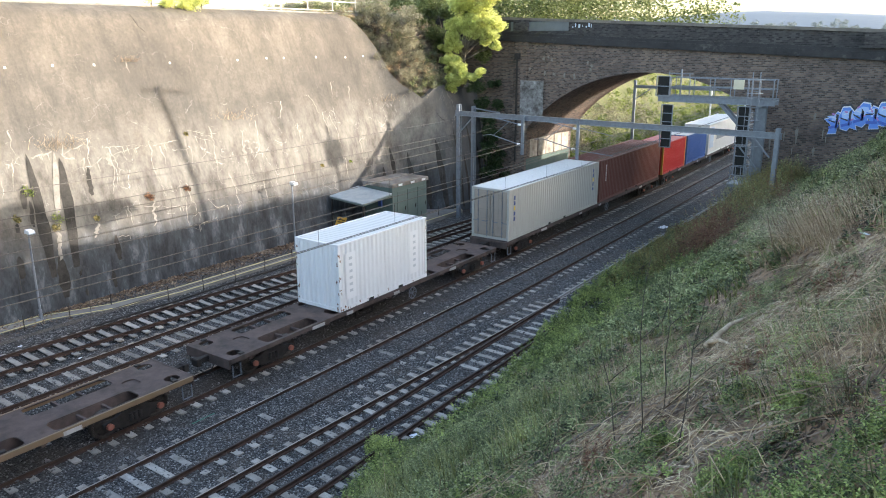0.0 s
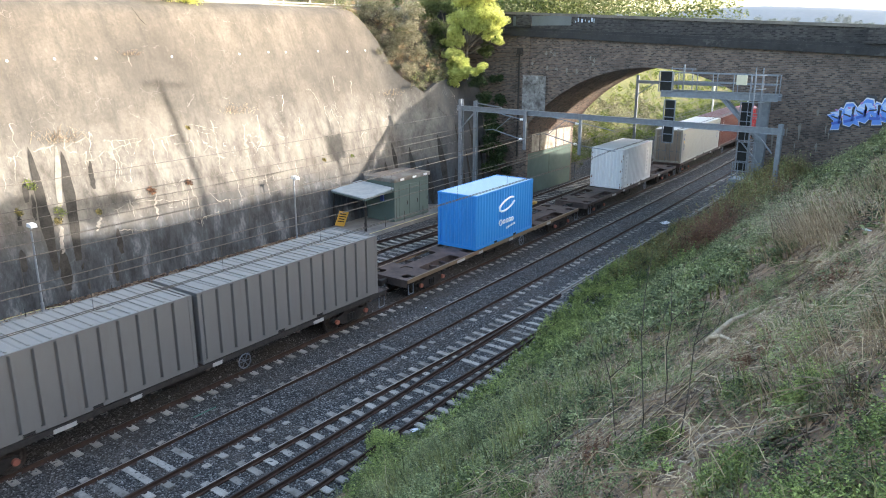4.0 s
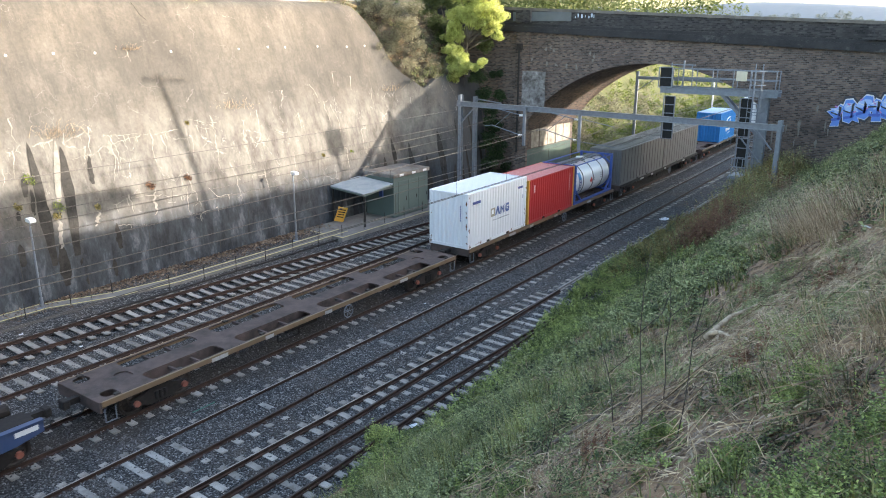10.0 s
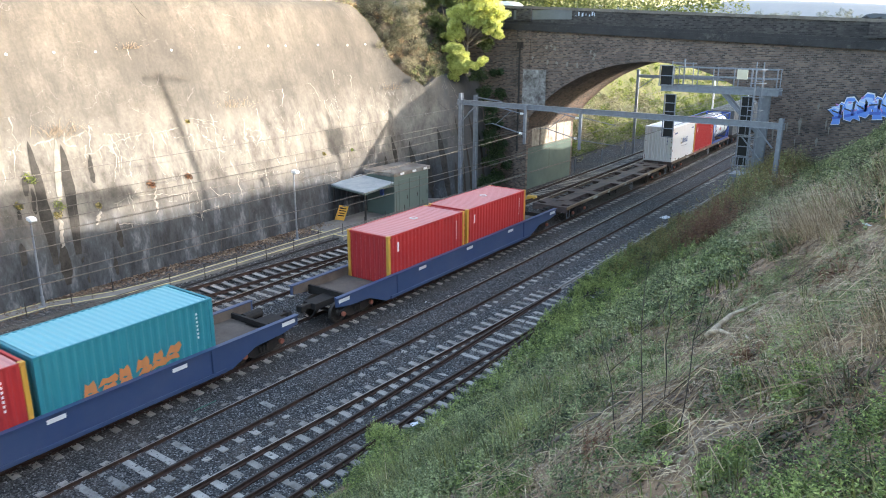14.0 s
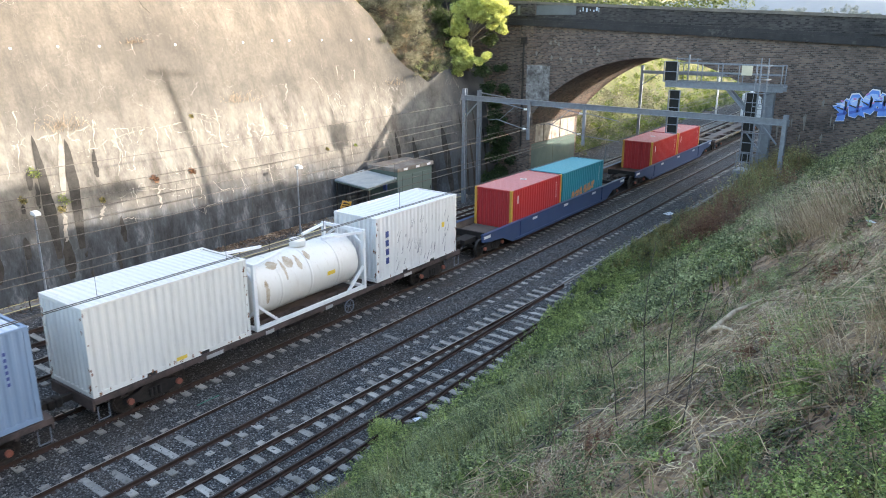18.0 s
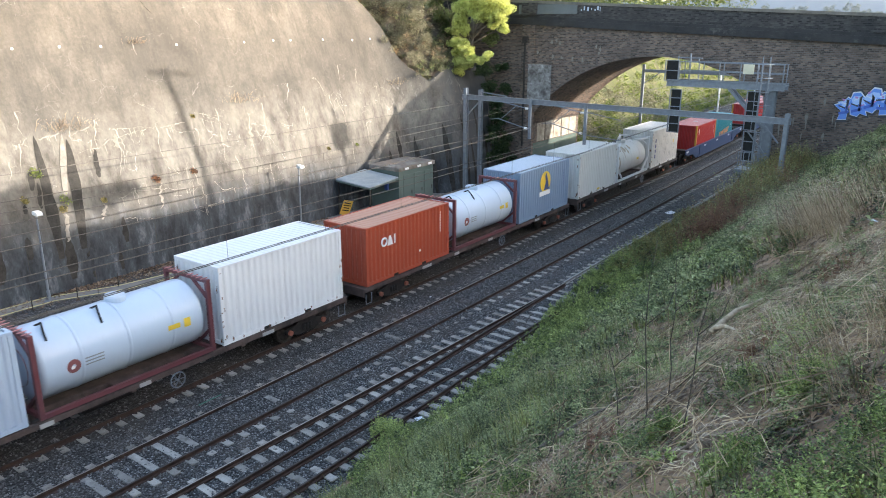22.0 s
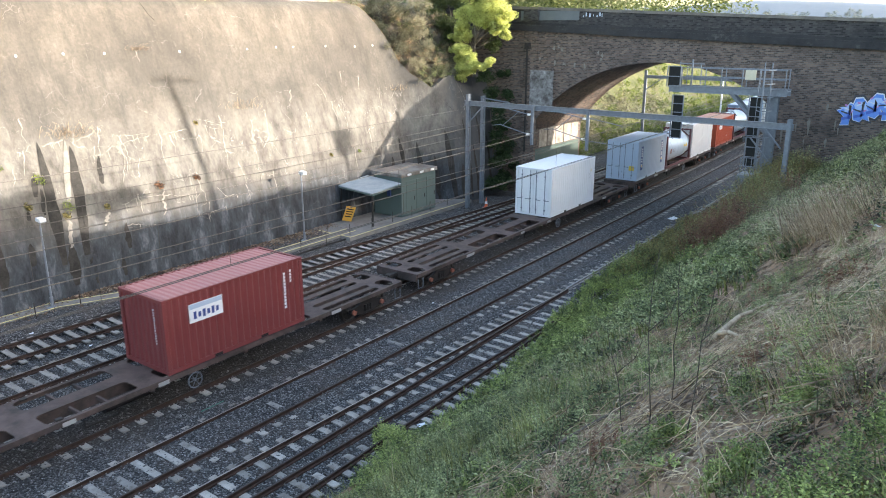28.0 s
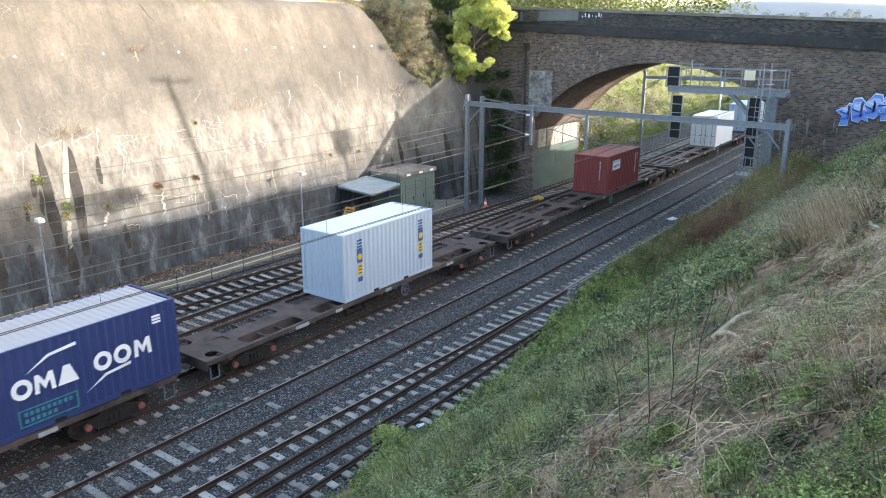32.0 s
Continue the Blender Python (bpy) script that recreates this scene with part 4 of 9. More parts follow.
def lamp_post(x, y):
    t = thing("lamp_post", "grey steel lamp post with a white floodlight", "lamp post", "lamp posts along the path", at=pose(x, y, -0.05))
    g = Geo()
    g.rod((0, 0, 0), (0, 0, 0.5), 0.075, 10).rod((0, 0, 0.5), (0, 0, 4.0), 0.05, 10, 0.04)
    part("pole", g, GALV, t)
    g = Geo()
    g.block(-0.12, 0.12, -0.25, 0.12, 0, 0.05, 0.01)
    part("base_plate", g, GALV, t)
    g = Geo()
    g.prism([(-0.10, 4.0), (0.34, 3.98), (0.38, 4.03), (0.30, 4.14), (-0.05, 4.17), (-0.12, 4.1)], lambda a, b, c: (a * 0.9 + 0.02, c, b), (-0.13, 0.13))
    part("lamp_head", g, WHITE_MARK, t, "white lamp housing")


lamp_post(-11.3, 15.1)
lamp_post(-10.35, 29.6)


# ---- overhead portal and wires ----
def build_portal():
    t = thing("wire_portal", "galvanised steel portal that carries the overhead wires", "gantry")
    y, zt = 43.0, 7.25

    def mast(x, y, z0, z1, name="mast"):
        g = Geo()
        for k in (-0.14, 0.14):
            g.box(x - 0.11, x + 0.11, y + k - 0.012, y + k + 0.012, z0, z1)
        g.box(x - 0.008, x + 0.008, y - 0.128, y + 0.128, z0, z1)
        part(name, g, GALV, t)
    mast(-7.9, y, -0.3, zt + 0.45)
    mast(-7.95, 44.9, -0.3, zt + 0.2)
    mast(12.9, y - 1.0, 2.6, zt + 0.25)
    g = Geo()
    for dz in (0.0, 0.30):
        g.bar((-8.2, y, zt - 0.3 + dz), (13.1, y - 1.0, zt - 0.3 + dz), 0.16, 0.03)
    g.bar((-8.2, y, zt - 0.15), (13.1, y - 1.0, zt - 0.15), 0.02, 0.27)
    part("beam", g, GALV, t)
    for a, b in (((-7.9, y, zt - 1.5), (-6.7, y, zt - 0.3)), ((-7.95, 44.9, zt + 0.05), (-5.5, 44.4, zt - 0.1)), ((12.6, y - 1, zt - 1.3), (11.7, y - 1, zt - 0.3))):
        g = Geo()
        g.bar(a, b, 0.07)
        part("knee_brace", g, GALV, t)
    for x in (-2.6, 1.3):
        g = Geo()
        g.bar((x, y - 0.45, zt - 0.1), (x, y - 0.45, zt - 2.5), 0.16)
        g.bar((x, y - 0.45, zt - 0.1), (x, y - 0.1, zt - 0.1), 0.12)
        part("drop_post", g, GALV, t)
        g = Geo()
        g.rod((x, y - 0.5, zt - 0.6), (x - 2.1, y - 0.5, zt - 0.25), 0.03).rod((x, y - 0.5, zt - 1.9), (x - 2.4, y - 0.5, zt - 1.35), 0.03)
        g.rod((x - 1.0, y - 0.5, zt - 0.43), (x - 2.2, y - 0.5, zt - 1.4), 0.022).rod((x - 2.4, y - 0.5, zt - 1.35), (x - 3.0, y - 0.5, zt - 1.45), 0.02)
        part("cantilever_arm", g, GALV, t)
        for px, pz in ((x - 0.22, zt - 0.57), (x - 0.25, zt - 1.83)):
            g = Geo()
            g.lathe([(0.02, -0.13), (0.08, -0.1), (0.035, -0.06), (0.08, -0.02), (0.035, 0.02), (0.08, 0.06), (0.02, 0.12)], 10, lambda r, c, s, h: (px + h, y - 0.5 + r * c, pz + r * s))
            part("insulator", g, WHITE_MARK, t, "white ribbed insulator")
    g = Geo()
    g.rod((1.3, y - 0.5, zt - 1.9), (3.7, y - 0.5, 5.2), 0.025).rod((1.3, y - 0.5, zt - 0.5), (3.6, y - 0.5, 6.4), 0.025)
    part("cantilever_arm", g, GALV, t)
    return t


build_portal()
WIRE = surface("copper_wire", (0.05, 0.045, 0.04), (0.10, 0.09, 0.08), 4, 40, 0.5, metal=0.6, relief=0)


def overhead(label, x0, x1, z_contact, z_mess, sag=0.5, r=0.014, twin=False):
    """A contact wire and its messenger, hung from span to span, with droppers."""
    t = thing("overhead_wire", label, "wire", "overhead wires", "structure")
    spans = [(-57, -7), (-7, 42.5), (42.5, 92), (92, 142)]
    xf = lambda y: x0 + (x1 - x0) * (y + 7) / 49.5 + (bend(y) if y > 42 else 0)
    for kind, zf in (("contact_wire", lambda u: z_contact), ("messenger_wire", lambda u: z_mess - 4 * sag * u * (1 - u))):
        g = Geo()
        for a, b in spans:
            pts = [(xf(a + (b - a) * k / 12), a + (b - a) * k / 12, zf(k / 12)) for k in range(13)]
            g.tube(pts, r, 5)
            if twin and kind == "contact_wire":
                g.tube([(x - 0.11, y, z) for x, y, z in pts], r, 5)
        part(kind, g, WIRE, t)
    g = Geo()
    for a, b in spans[:2]:
        for k in range(1, 12):
            u = k / 12
            y = a + (b - a) * u
            g.rod((xf(y), y, z_contact), (xf(y), y, z_mess - 4 * sag * u * (1 - u)), 0.006, 4)
    part("droppers", g, WIRE, t)["kind"] = "stuff"


overhead("taut overhead contact wire over the outer track", -4.7, -4.6, 5.0, 6.3)
overhead("taut overhead contact wire over the train's track", 0.05, -0.1, 5.0, 6.3)
overhead("twin overhead contact wires over the middle track", 3.65, 3.6, 5.1, 6.4, twin=True)
g = Geo()
for x, z in ((-8.3, 6.6), (-8.2, 5.6), (-8.35, 4.7)):
    g.tube([(x, y, z + 0.0004 * (y - 18) ** 2 - 0.2) for y in range(-32, 44, 5)], 0.016, 5)
solid("feeder_cables", g, WIRE, "dark feeder cables strung between masts along the wall", "cable", kind="structure")


# ---- signal gantry ----
def signal_head(t, x, y, z0, z1, w=0.62):
    g = Geo()
    g.block(x - w / 2, x + w / 2, y + 0.1, y + 0.16, z0, z1, 0.02)
    h = part("signal_backboard", g, BLACK, t, "black signal backboard")
    n = max(1, round((z1 - z0) / 0.5))
    for k in range(n):
        z = z0 + (k + 0.5) * (z1 - z0) / n
        hood = Geo()
        hood.rod((x, y + 0.16, z), (x, y + 0.34, z), 0.12, 10, 0.10)
        part("lens_hood", hood, BLACK, h)
    for k in (-1, 1):
        r = Geo()
        r.bar((x + k * (w / 2 + 0.03), y, z0), (x + k * (w / 2 + 0.03), y, z1), 0.06)
        part("cage_rail", r, GALV, h)
    for k in range(n + 1):
        z = z0 + k * (z1 - z0) / n
        r = Geo()
        r.bar((x - w / 2 - 0.03, y, z), (x + w / 2 + 0.03, y, z), 0.05)
        part("cage_rung", r, GALV, h)


def build_signals():
    t = thing("signal_gantry", "grey steel cantilever signal gantry with railed walkway and ladder", "signal gantry")
    y, zw = 46.5, 8.45
    g = Geo()
    for k in (-0.17, 0.17):
        g.box(10.62, 11.22, y + k - 0.02, y + k + 0.02, 1.2, zw + 0.2)
    g.box(10.9, 10.94, y - 0.15, y + 0.15, 1.2, zw + 0.2)
    part("column", g, GALV, t)
    for yy in (y - 0.45, y + 0.45):
        g = Geo()
        g.box(4.9, 11.7, yy - 0.06, yy + 0.06, zw + 0.19, zw + 0.22).box(4.9, 11.7, yy - 0.06, yy + 0.06, zw - 0.17, zw - 0.14).box(4.9, 11.7, yy - 0.01, yy + 0.01, zw - 0.14, zw + 0.19)
        part("walkway_beam", g, GALV, t)
        g = Geo()
        for z in (zw + 0.75, zw + 1.28):
            g.bar((5.6, yy, z), (11.6, yy, z), 0.05)
        part("handrail", g, GALV, t)
        for x in (5.65, 6.8, 8.0, 9.2, 10.2, 11.55):
            g = Geo()
            g.bar((x, yy, zw + 0.2), (x, yy, zw + 1.3), 0.05)
            part("stanchion", g, GALV, t)
    g = Geo()
    for k in range(17):
        x = 4.95 + k * 0.42
        g.box(x, x + 0.07, y - 0.44, y + 0.44, zw + 0.10, zw + 0.13)
    part("walkway_grating", g, GALV, t)
    g = Geo()
    g.bar((8.6, y - 0.3, zw - 0.15), (10.7, y - 0.3, 6.2), 0.12, 0.16).bar((8.6, y + 0.3, zw - 0.15), (10.7, y + 0.3, 6.2), 0.12, 0.16)
    part("strut", g, GALV, t)
    g = Geo()
    g.bar((10.0, y - 0.5, 5.9), (11.9, y - 0.5, 3.7), 0.08)
    part("stay", g, GALV, t)
    signal_head(t, 5.2, y - 0.55, 8.6, 9.8, 0.75)
    signal_head(t, 5.55, y - 0.5, 5.5, 8.1, 0.62)
    signal_head(t, 10.1, y - 0.6, 6.0, 8.2, 0.62)
    signal_head(t, 10.15, y - 0.6, 4.2, 5.9, 0.62)
    for x in (10.45, 10.85):
        g = Geo()
        g.bar((x, y - 0.75, 3.5), (x, y - 0.75, zw + 1.7), 0.05)
        part("ladder_rail", g, GALV, t)
    for k in range(19):
        g = Geo()
        z = 3.7 + k * 0.3
        g.bar((10.45, y - 0.75, z), (10.85, y - 0.75, z), 0.03)
        part("ladder_rung", g, GALV, t)
    for k in range(6):
        g = Geo()
        z = 6.0 + k * 0.75
        pts = [(10.65 + 0.42 * math.cos(a), y - 0.75 - 0.6 * math.sin(a), z) for a in (0.0, 0.6, 1.2, 1.57, 1.95, 2.55, 3.14)]
        g.tube(pts, 0.022, 5)
        part("ladder_hoop", g, GALV, t)
    for a in (0.6, 1.57, 2.55):
        g = Geo()
        x, yy = 10.65 + 0.42 * math.cos(a), y - 0.75 - 0.6 * math.sin(a)
        g.bar((x, yy, 6.0), (x, yy, 9.75), 0.03)
        part("ladder_cage_bar", g, GALV, t)
    g = Geo()
    g.bar((6.1, y, zw + 0.2), (6.1, y, 10.2), 0.08).bar((5.3, y, 9.95), (6.8, y, 9.95), 0.06).bar((5.35, y, 9.7), (5.35, y, 10.05), 0.05).bar((6.6, y, 9.7), (6.6, y, 10.0), 0.05)
    part("davit", g, GALV, t)
    g = Geo()
    g.block(9.35, 9.95, y - 0.5, y - 0.47, 9.15, 9.7, 0.01)
    part("number_board", g, surface("cream_board", (0.55, 0.50, 0.36), (0.68, 0.62, 0.46), 3, 30, 0.6), t, "cream board with bars")
    g = Geo()
    for k in range(4):
        x = 9.75 + 0.3 * k
        g.bar((x, y - 0.95, 3.75), (x, y - 0.95, 4.75), 0.04)
    for z in (4.25, 4.75):
        g.bar((9.7, y - 0.95, z), (10.9, y - 0.95, z), 0.04)
    part("landing_rail", g, GALV, t)
    g = Geo()
    g.box(9.6, 11.3, y - 1.0, y + 0.4, 3.55, 3.72)
    part("landing", g, GALV, t)
    return t


build_signals()


# ---- the train ----
MOVING = []          # (thing, place along the train, height of its base)


def rides(t, s, z=0.0):
    MOVING.append((t, s, z))
    t.matrix_world = on_line(s, 0, z)
    return t


def pressed(width, height, pitch, deep):
    """Outline points of a pressed wall: (along, in or out)."""
    n = max(2, round(width / pitch))
    p = width / n
    out = []
    for i in range(n):
        a = -width / 2 + i * p
        if pitch > 0.5:
            out += [(a, 0), (a + 0.06 * p, 0), (a + 0.12 * p, deep), (a + 0.94 * p, deep)]
        else:
            out += [(a, 0), (a + 0.26 * p, 0), (a + 0.50 * p, deep), (a + 0.76 * p, deep)]
    out.append((width / 2, 0))
    return out


def sheet(g, profile, at, lo, hi):
    v = [at(a, d, h) for h in (lo, hi) for a, d in profile]
    n = len(profile)
    g.add(v, [(i, i + 1, n + i + 1, n + i) for i in range(n - 1)])
    return g


STEEL_MARK = {}


def colour(name, col, rust=0.35, **kw):
    if name not in STEEL_MARK:
        STEEL_MARK[name] = paint(name, col, rust, **kw)
    return STEEL_MARK[name]


def container(label, mat, length=6.058, height=2.591, doors=False, roof=None, posts=None, pitch=0.28, deep=0.048, gap=True, door_mat=None):
    """A steel freight container, its base at z = 0, with its rear end towards -y."""
    t = thing("freight_container", label, "freight container", "containers on the train")
    roof, posts = roof or mat, posts or mat
    L, W, H = length / 2, 1.219, height
    bar = 0.15
    for s in (-1, 1):
        g = Geo()
        sheet(g, pressed(length - 0.26, H, pitch, deep), lambda a, d, h: (s * (W - 0.045 + d - 0.01 if pitch < 0.5 else W - deep + 0.012 + d), a, h), 0.15, H - 0.06)
        part("side_wall", g, mat, t)
        g = Geo()
        g.box(s * W if s < 0 else W - 0.06, -W + 0.06 if s < 0 else W, -L + 0.14, L - 0.14, H - 0.065, H - 0.004)
        part("top_rail", g, mat, t)
        g = Geo()
        y0, y1 = -1.03, 1.03
        e = L - 0.14
        g.prism([(-e, 0.01), (y0 - 0.18, 0.01), (y0 - 0.18, 0.125), (y0 + 0.18, 0.125), (y0 + 0.18, 0.01), (y1 - 0.18, 0.01), (y1 - 0.18, 0.125), (y1 + 0.18, 0.125), (y1 + 0.18, 0.01), (e, 0.01), (e, 0.155), (-e, 0.155)],
                lambda a, b, d: (s * d, a, b), (W - 0.05, W))
        part("bottom_rail", g, mat, t)
        # black blocks stand in for the shade inside the fork pockets
        g = Geo()
        for yy in (y0, y1):
            g.box(min(s * (W - 0.03), s * (W - 0.3)), max(s * (W - 0.03), s * (W - 0.3)), yy - 0.18, yy + 0.18, 0.012, 0.124)
        part("fork_pocket_shade", g, BLACK, t)
    g = Geo()
    sheet(g, pressed(length - 0.3, W, 0.24 if pitch < 0.5 else 0.6, 0.028), lambda a, d, h: (h, a, H - 0.037 + d), -W + 0.06, W - 0.06)
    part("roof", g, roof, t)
    g = Geo()
    g.box(-W + 0.05, W - 0.05, -L + 0.06, L - 0.06, 0.11, 0.15)
    part("floor", g, BLACK, t)
    for sy in (-1, 1):
        for s in (-1, 1):
            g = Geo()
            x0, x1 = sorted((s * W, s * (W - bar)))
            y0, y1 = sorted((sy * L, sy * (L - bar)))
            g.block(x0, x1, y0, y1, 0.115, H - 0.115, 0.012)
            part("corner_post", g, posts, t)
            for z in (0.0, H - 0.118):
                g = Geo()
                x0, x1 = sorted((s * (W + 0.003), s * (W - 0.165)))
                y0, y1 = sorted((sy * (L + 0.003), sy * (L - 0.18)))
                g.block(x0, x1, y0, y1, z, z + 0.118, 0.014)
                part("corner_casting", g, posts, t)
        y0, y1 = sorted((sy * L, sy * (L - 0.10)))
        for z0, z1 in ((0.01, 0.15), (H - 0.12, H - 0.01)):
            g = Geo()
            g.box(-W + 0.15, W - 0.15, y0, y1, z0, z1)
            part("end_rail", g, mat, t)
        if sy < 0 and doors:
            dm = door_mat or mat
            for s in (-1, 1):
                g = Geo()
                x0, x1 = sorted((s * 0.012, s * (W - 0.16)))
                g.box(x0, x1, -L + 0.03, -L + 0.07, 0.16, H - 0.13)
                for k in range(5):
                    z = 0.2 + k * (H - 0.4) / 5
                    g.box(x0 + 0.03, x1 - 0.03, -L + 0.008, -L + 0.029, z + 0.03, z + (H - 0.4) / 5 - 0.03)
                d = part("door", g, dm, t)
                for x in (0.20, 0.78):
                    g = Geo()
                    g.rod((s * x, -L - 0.012, 0.14), (s * x, -L - 0.012, H - 0.12), 0.022, 6)
                    for z in (0.35, 1.0, H - 0.5):
                        g.box(s * x - 0.05, s * x + 0.05, -L - 0.004, -L + 0.008, z, z + 0.08)
                    part("lock_rod", g, GALV, d)
                    g = Geo()
                    g.box(min(s * x, s * (x + 0.32)), max(s * x, s * (x + 0.32)), -L - 0.055, -L - 0.035, 0.98, 1.02)
                    part("lock_handle", g, GALV, d)
        else:
            g = Geo()
            sheet(g, pressed(2 * W - 0.3, H, 0.26, 0.055), lambda a, d, h: (a, sy * (L - 0.065 + d), h), 0.15, H - 0.11)
            part("end_wall", g, mat, t)
    return t


def bars(t, mat, y, z, w, h, name="lettering_bar", x=1.2225, label=""):
    g = Geo()
    g.box(x, x + 0.005, y - w / 2, y + w / 2, z - h / 2, z + h / 2)
    return part(name, g, mat, t, label)


def small_print(t, mat, y, z, n, w=0.07, h=0.05, gap=0.03, down=True):
    """A column or a row of unreadable marks."""
    for k in range(n):
        bars(t, mat, y if down else y + k * (w + gap), z - k * (h + gap) if down else z, w, h)


def rear_print(t, mat, x, z, n, L=3.029, w=0.06, h=0.08, gap=0.04):
    for k in range(n):
        g = Geo()
        zz = z - k * (h + gap)
        g.box(x - w / 2, x + w / 2, -L - 0.012, -L - 0.006, zz - h / 2, zz + h / 2)
        part("lettering_bar", g, mat, t)


RUST = surface("rust_patch", (0.10, 0.042, 0.020), (0.27, 0.135, 0.070), 6, 40, 0.9, relief=0.002)


def rusty(t, seed, n=26, L=3.029, H=2.896):
    """Small rust stains round the edges of the near side and the rear end."""
    r = random.Random(seed)
    g = Geo()
    for k in range(n):
        edge = r.random() < 0.5
        a = r.choice((-1, 1)) * (L - r.uniform(0.02, 0.15)) if edge else r.uniform(-L + 0.1, L - 0.1)
        z = r.uniform(0.1, H - 0.1) if edge else r.uniform(0.03, 0.16)
        w, h = r.uniform(0.012, 0.05), r.uniform(0.04, 0.24)
        g.prism([(a - w, z), (a - w * 0.3, z - h * 0.4), (a + w * 0.2, z - h * 0.2), (a + w * 0.8, z), (a + w * 0.3, z + h * 0.3), (a - w * 0.5, z + h * 0.5)], lambda p, q, d: (d, p, max(0.02, q)), (1.2215, 1.2245))
    for k in range(n // 2):
        a = r.choice((-1, 1)) * r.uniform(1.06, 1.18)
        z, w, h = r.choice((r.uniform(0.1, 0.4), r.uniform(0.3, H - 0.2))), r.uniform(0.015, 0.05), r.uniform(0.05, 0.3)
        g.prism([(a - w, z), (a, z - h * 0.4), (a + w, z), (a, z + h * 0.5)], lambda p, q, d: (p, d, max(0.02, q)), (-L - 0.006, -L - 0.003))
    part("rust_marks", g, RUST, t, "rust stains along the edges")["kind"] = "stuff"


def tank_container(label, shell, frame_mat, radius=1.13, walkway=True, brace=False, band=None, top=True, corners=True):
    t = thing("tank_container", label, "tank container", "containers on the train")
    L, W, H = 3.029, 1.219, 2.591
    zc = 0.16 + radius
    e = 2.94
    g = Geo()
    prof = [(0.0, -e)] + [(radius * math.sin(a), -e + 0.30 * (1 - math.cos(a))) for a in (0.3, 0.6, 0.9, 1.2, 1.45)] + [(radius, -e + 0.32), (radius, -1.0), (radius, 1.0), (radius, e - 0.32)]
    prof += [(radius * math.sin(a), e - 0.30 * (1 - math.cos(a))) for a in (1.45, 1.2, 0.9, 0.6, 0.3)] + [(0.0, e)]
    g.lathe(prof, 36, lambda r, c, s, h: (r * c, h, zc + r * s))
    part("tank", g, shell, t, smooth=True)
    for y in (-1.55, 0.0, 1.55):
        g = Geo()
        g.lathe([(radius + 0.002, y - 0.05), (radius + 0.014, y - 0.045), (radius + 0.014, y + 0.045), (radius + 0.002, y + 0.05)], 36, lambda r, c, s, h: (r * c, h, zc + r * s))
        part("band", g, band or shell, t, smooth=True)
    for sy in (-1, 1):
        for s in (-1, 1):
            g = Geo()
            g.block(*sorted((s * W, s * (W - 0.15))), *sorted((sy * L, sy * (L - 0.15))), 0, H, 0.012)
            part("corner_post", g, frame_mat, t)
        for z in (0.07, H - 0.07):
            g = Geo()
            g.bar((-W + 0.1, sy * (L - 0.08), z), (W - 0.1, sy * (L - 0.08), z), 0.12)
            part("end_beam", g, frame_mat, t)
        for s in (-1, 1):
            for za, zb in ((0.8, 0.1), (H - 0.7, H - 0.1)):
                g = Geo()
                g.bar((s * (W - 0.1), sy * (L - 0.08), za), (s * 0.35, sy * (L - 0.08), zb), 0.09)
                part("end_brace", g, frame_mat, t)
        g = Geo()
        g.lathe([(0.55, sy * 2.3), (0.6, sy * (L - 0.1))], 20, lambda r, c, s, h: (r * c, h, zc + r * s))
        part("skirt", g, frame_mat, t)
    for s in (-1, 1):
        g = Geo()
        g.bar((s * (W - 0.06), -L + 0.1, 0.08), (s * (W - 0.06), L - 0.1, 0.08), 0.12, 0.14)
        part("bottom_rail", g, frame_mat, t)
        if top and not brace:
            g = Geo()
            g.bar((s * (W - 0.05), -L + 0.1, H - 0.06), (s * (W - 0.05), L - 0.1, H - 0.06), 0.06, 0.06)
            part("top_rail", g, frame_mat, t)
        for sy in (-1, 1) if corners else ():
            g = Geo()
            g.bar((s * (W - 0.06), sy * (L - 0.1), 1.0), (s * (W - 0.06), sy * (L - 1.1), 0.12), 0.1)
            part("brace", g, frame_mat, t)
            if brace:
                g = Geo()
                g.bar((s * (W - 0.08), sy * (L - 0.1), H - 0.1), (s * 0.55, sy * 1.1, H - 0.08), 0.1)
                part("brace", g, frame_mat, t)
    if walkway:
        g = Geo()
        for x in (-0.28, 0.0, 0.28):
            g.box(x - 0.12, x + 0.12, -2.6, 2.6, H - 0.10, H - 0.06)
        for y in (-2.4, -1.2, 0.0, 1.2, 2.4):
            g.box(-0.42, 0.42, y - 0.03, y + 0.03, H - 0.16, H - 0.10)
        part("walkway", g, GALV, t)
    g = Geo()
    g.lathe([(0.0, H + 0.02), (0.30, H + 0.02), (0.33, H - 0.04), (0.33, H - 0.25)], 18, lambda r, c, s, h: (r * c, 0.3 + r * s, h))
    part("manhole", g, shell, t)
    return t


def decal(t, mat, y, z, w, h, radius=1.13, name="decal", label="", rounded=False):
    """A flat mark that follows the shell of a tank."""
    zc = 0.16 + radius
    g = Geo()

    def fn(u, v):
        zz = z + (v - 0.5) * h
        a = math.asin(max(-0.99, min(0.99, (zz - zc) / radius)))
        return ((radius + 0.018) * math.cos(a), y + (u - 0.5) * w * (math.sqrt(max(0.02, 1 - (2 * v - 1) ** 2)) * (0.8 + 0.5 * noise.noise(Vector((y * 3, v * 5, z)))) if rounded else 1) + (0.12 * w * noise.noise(Vector((v * 4, y, z))) if rounded else 0), zc + (radius + 0.018) * math.sin(a))
    g.grid(fn, 2, 12 if rounded else 5)
    return part(name, g, mat, t, label)


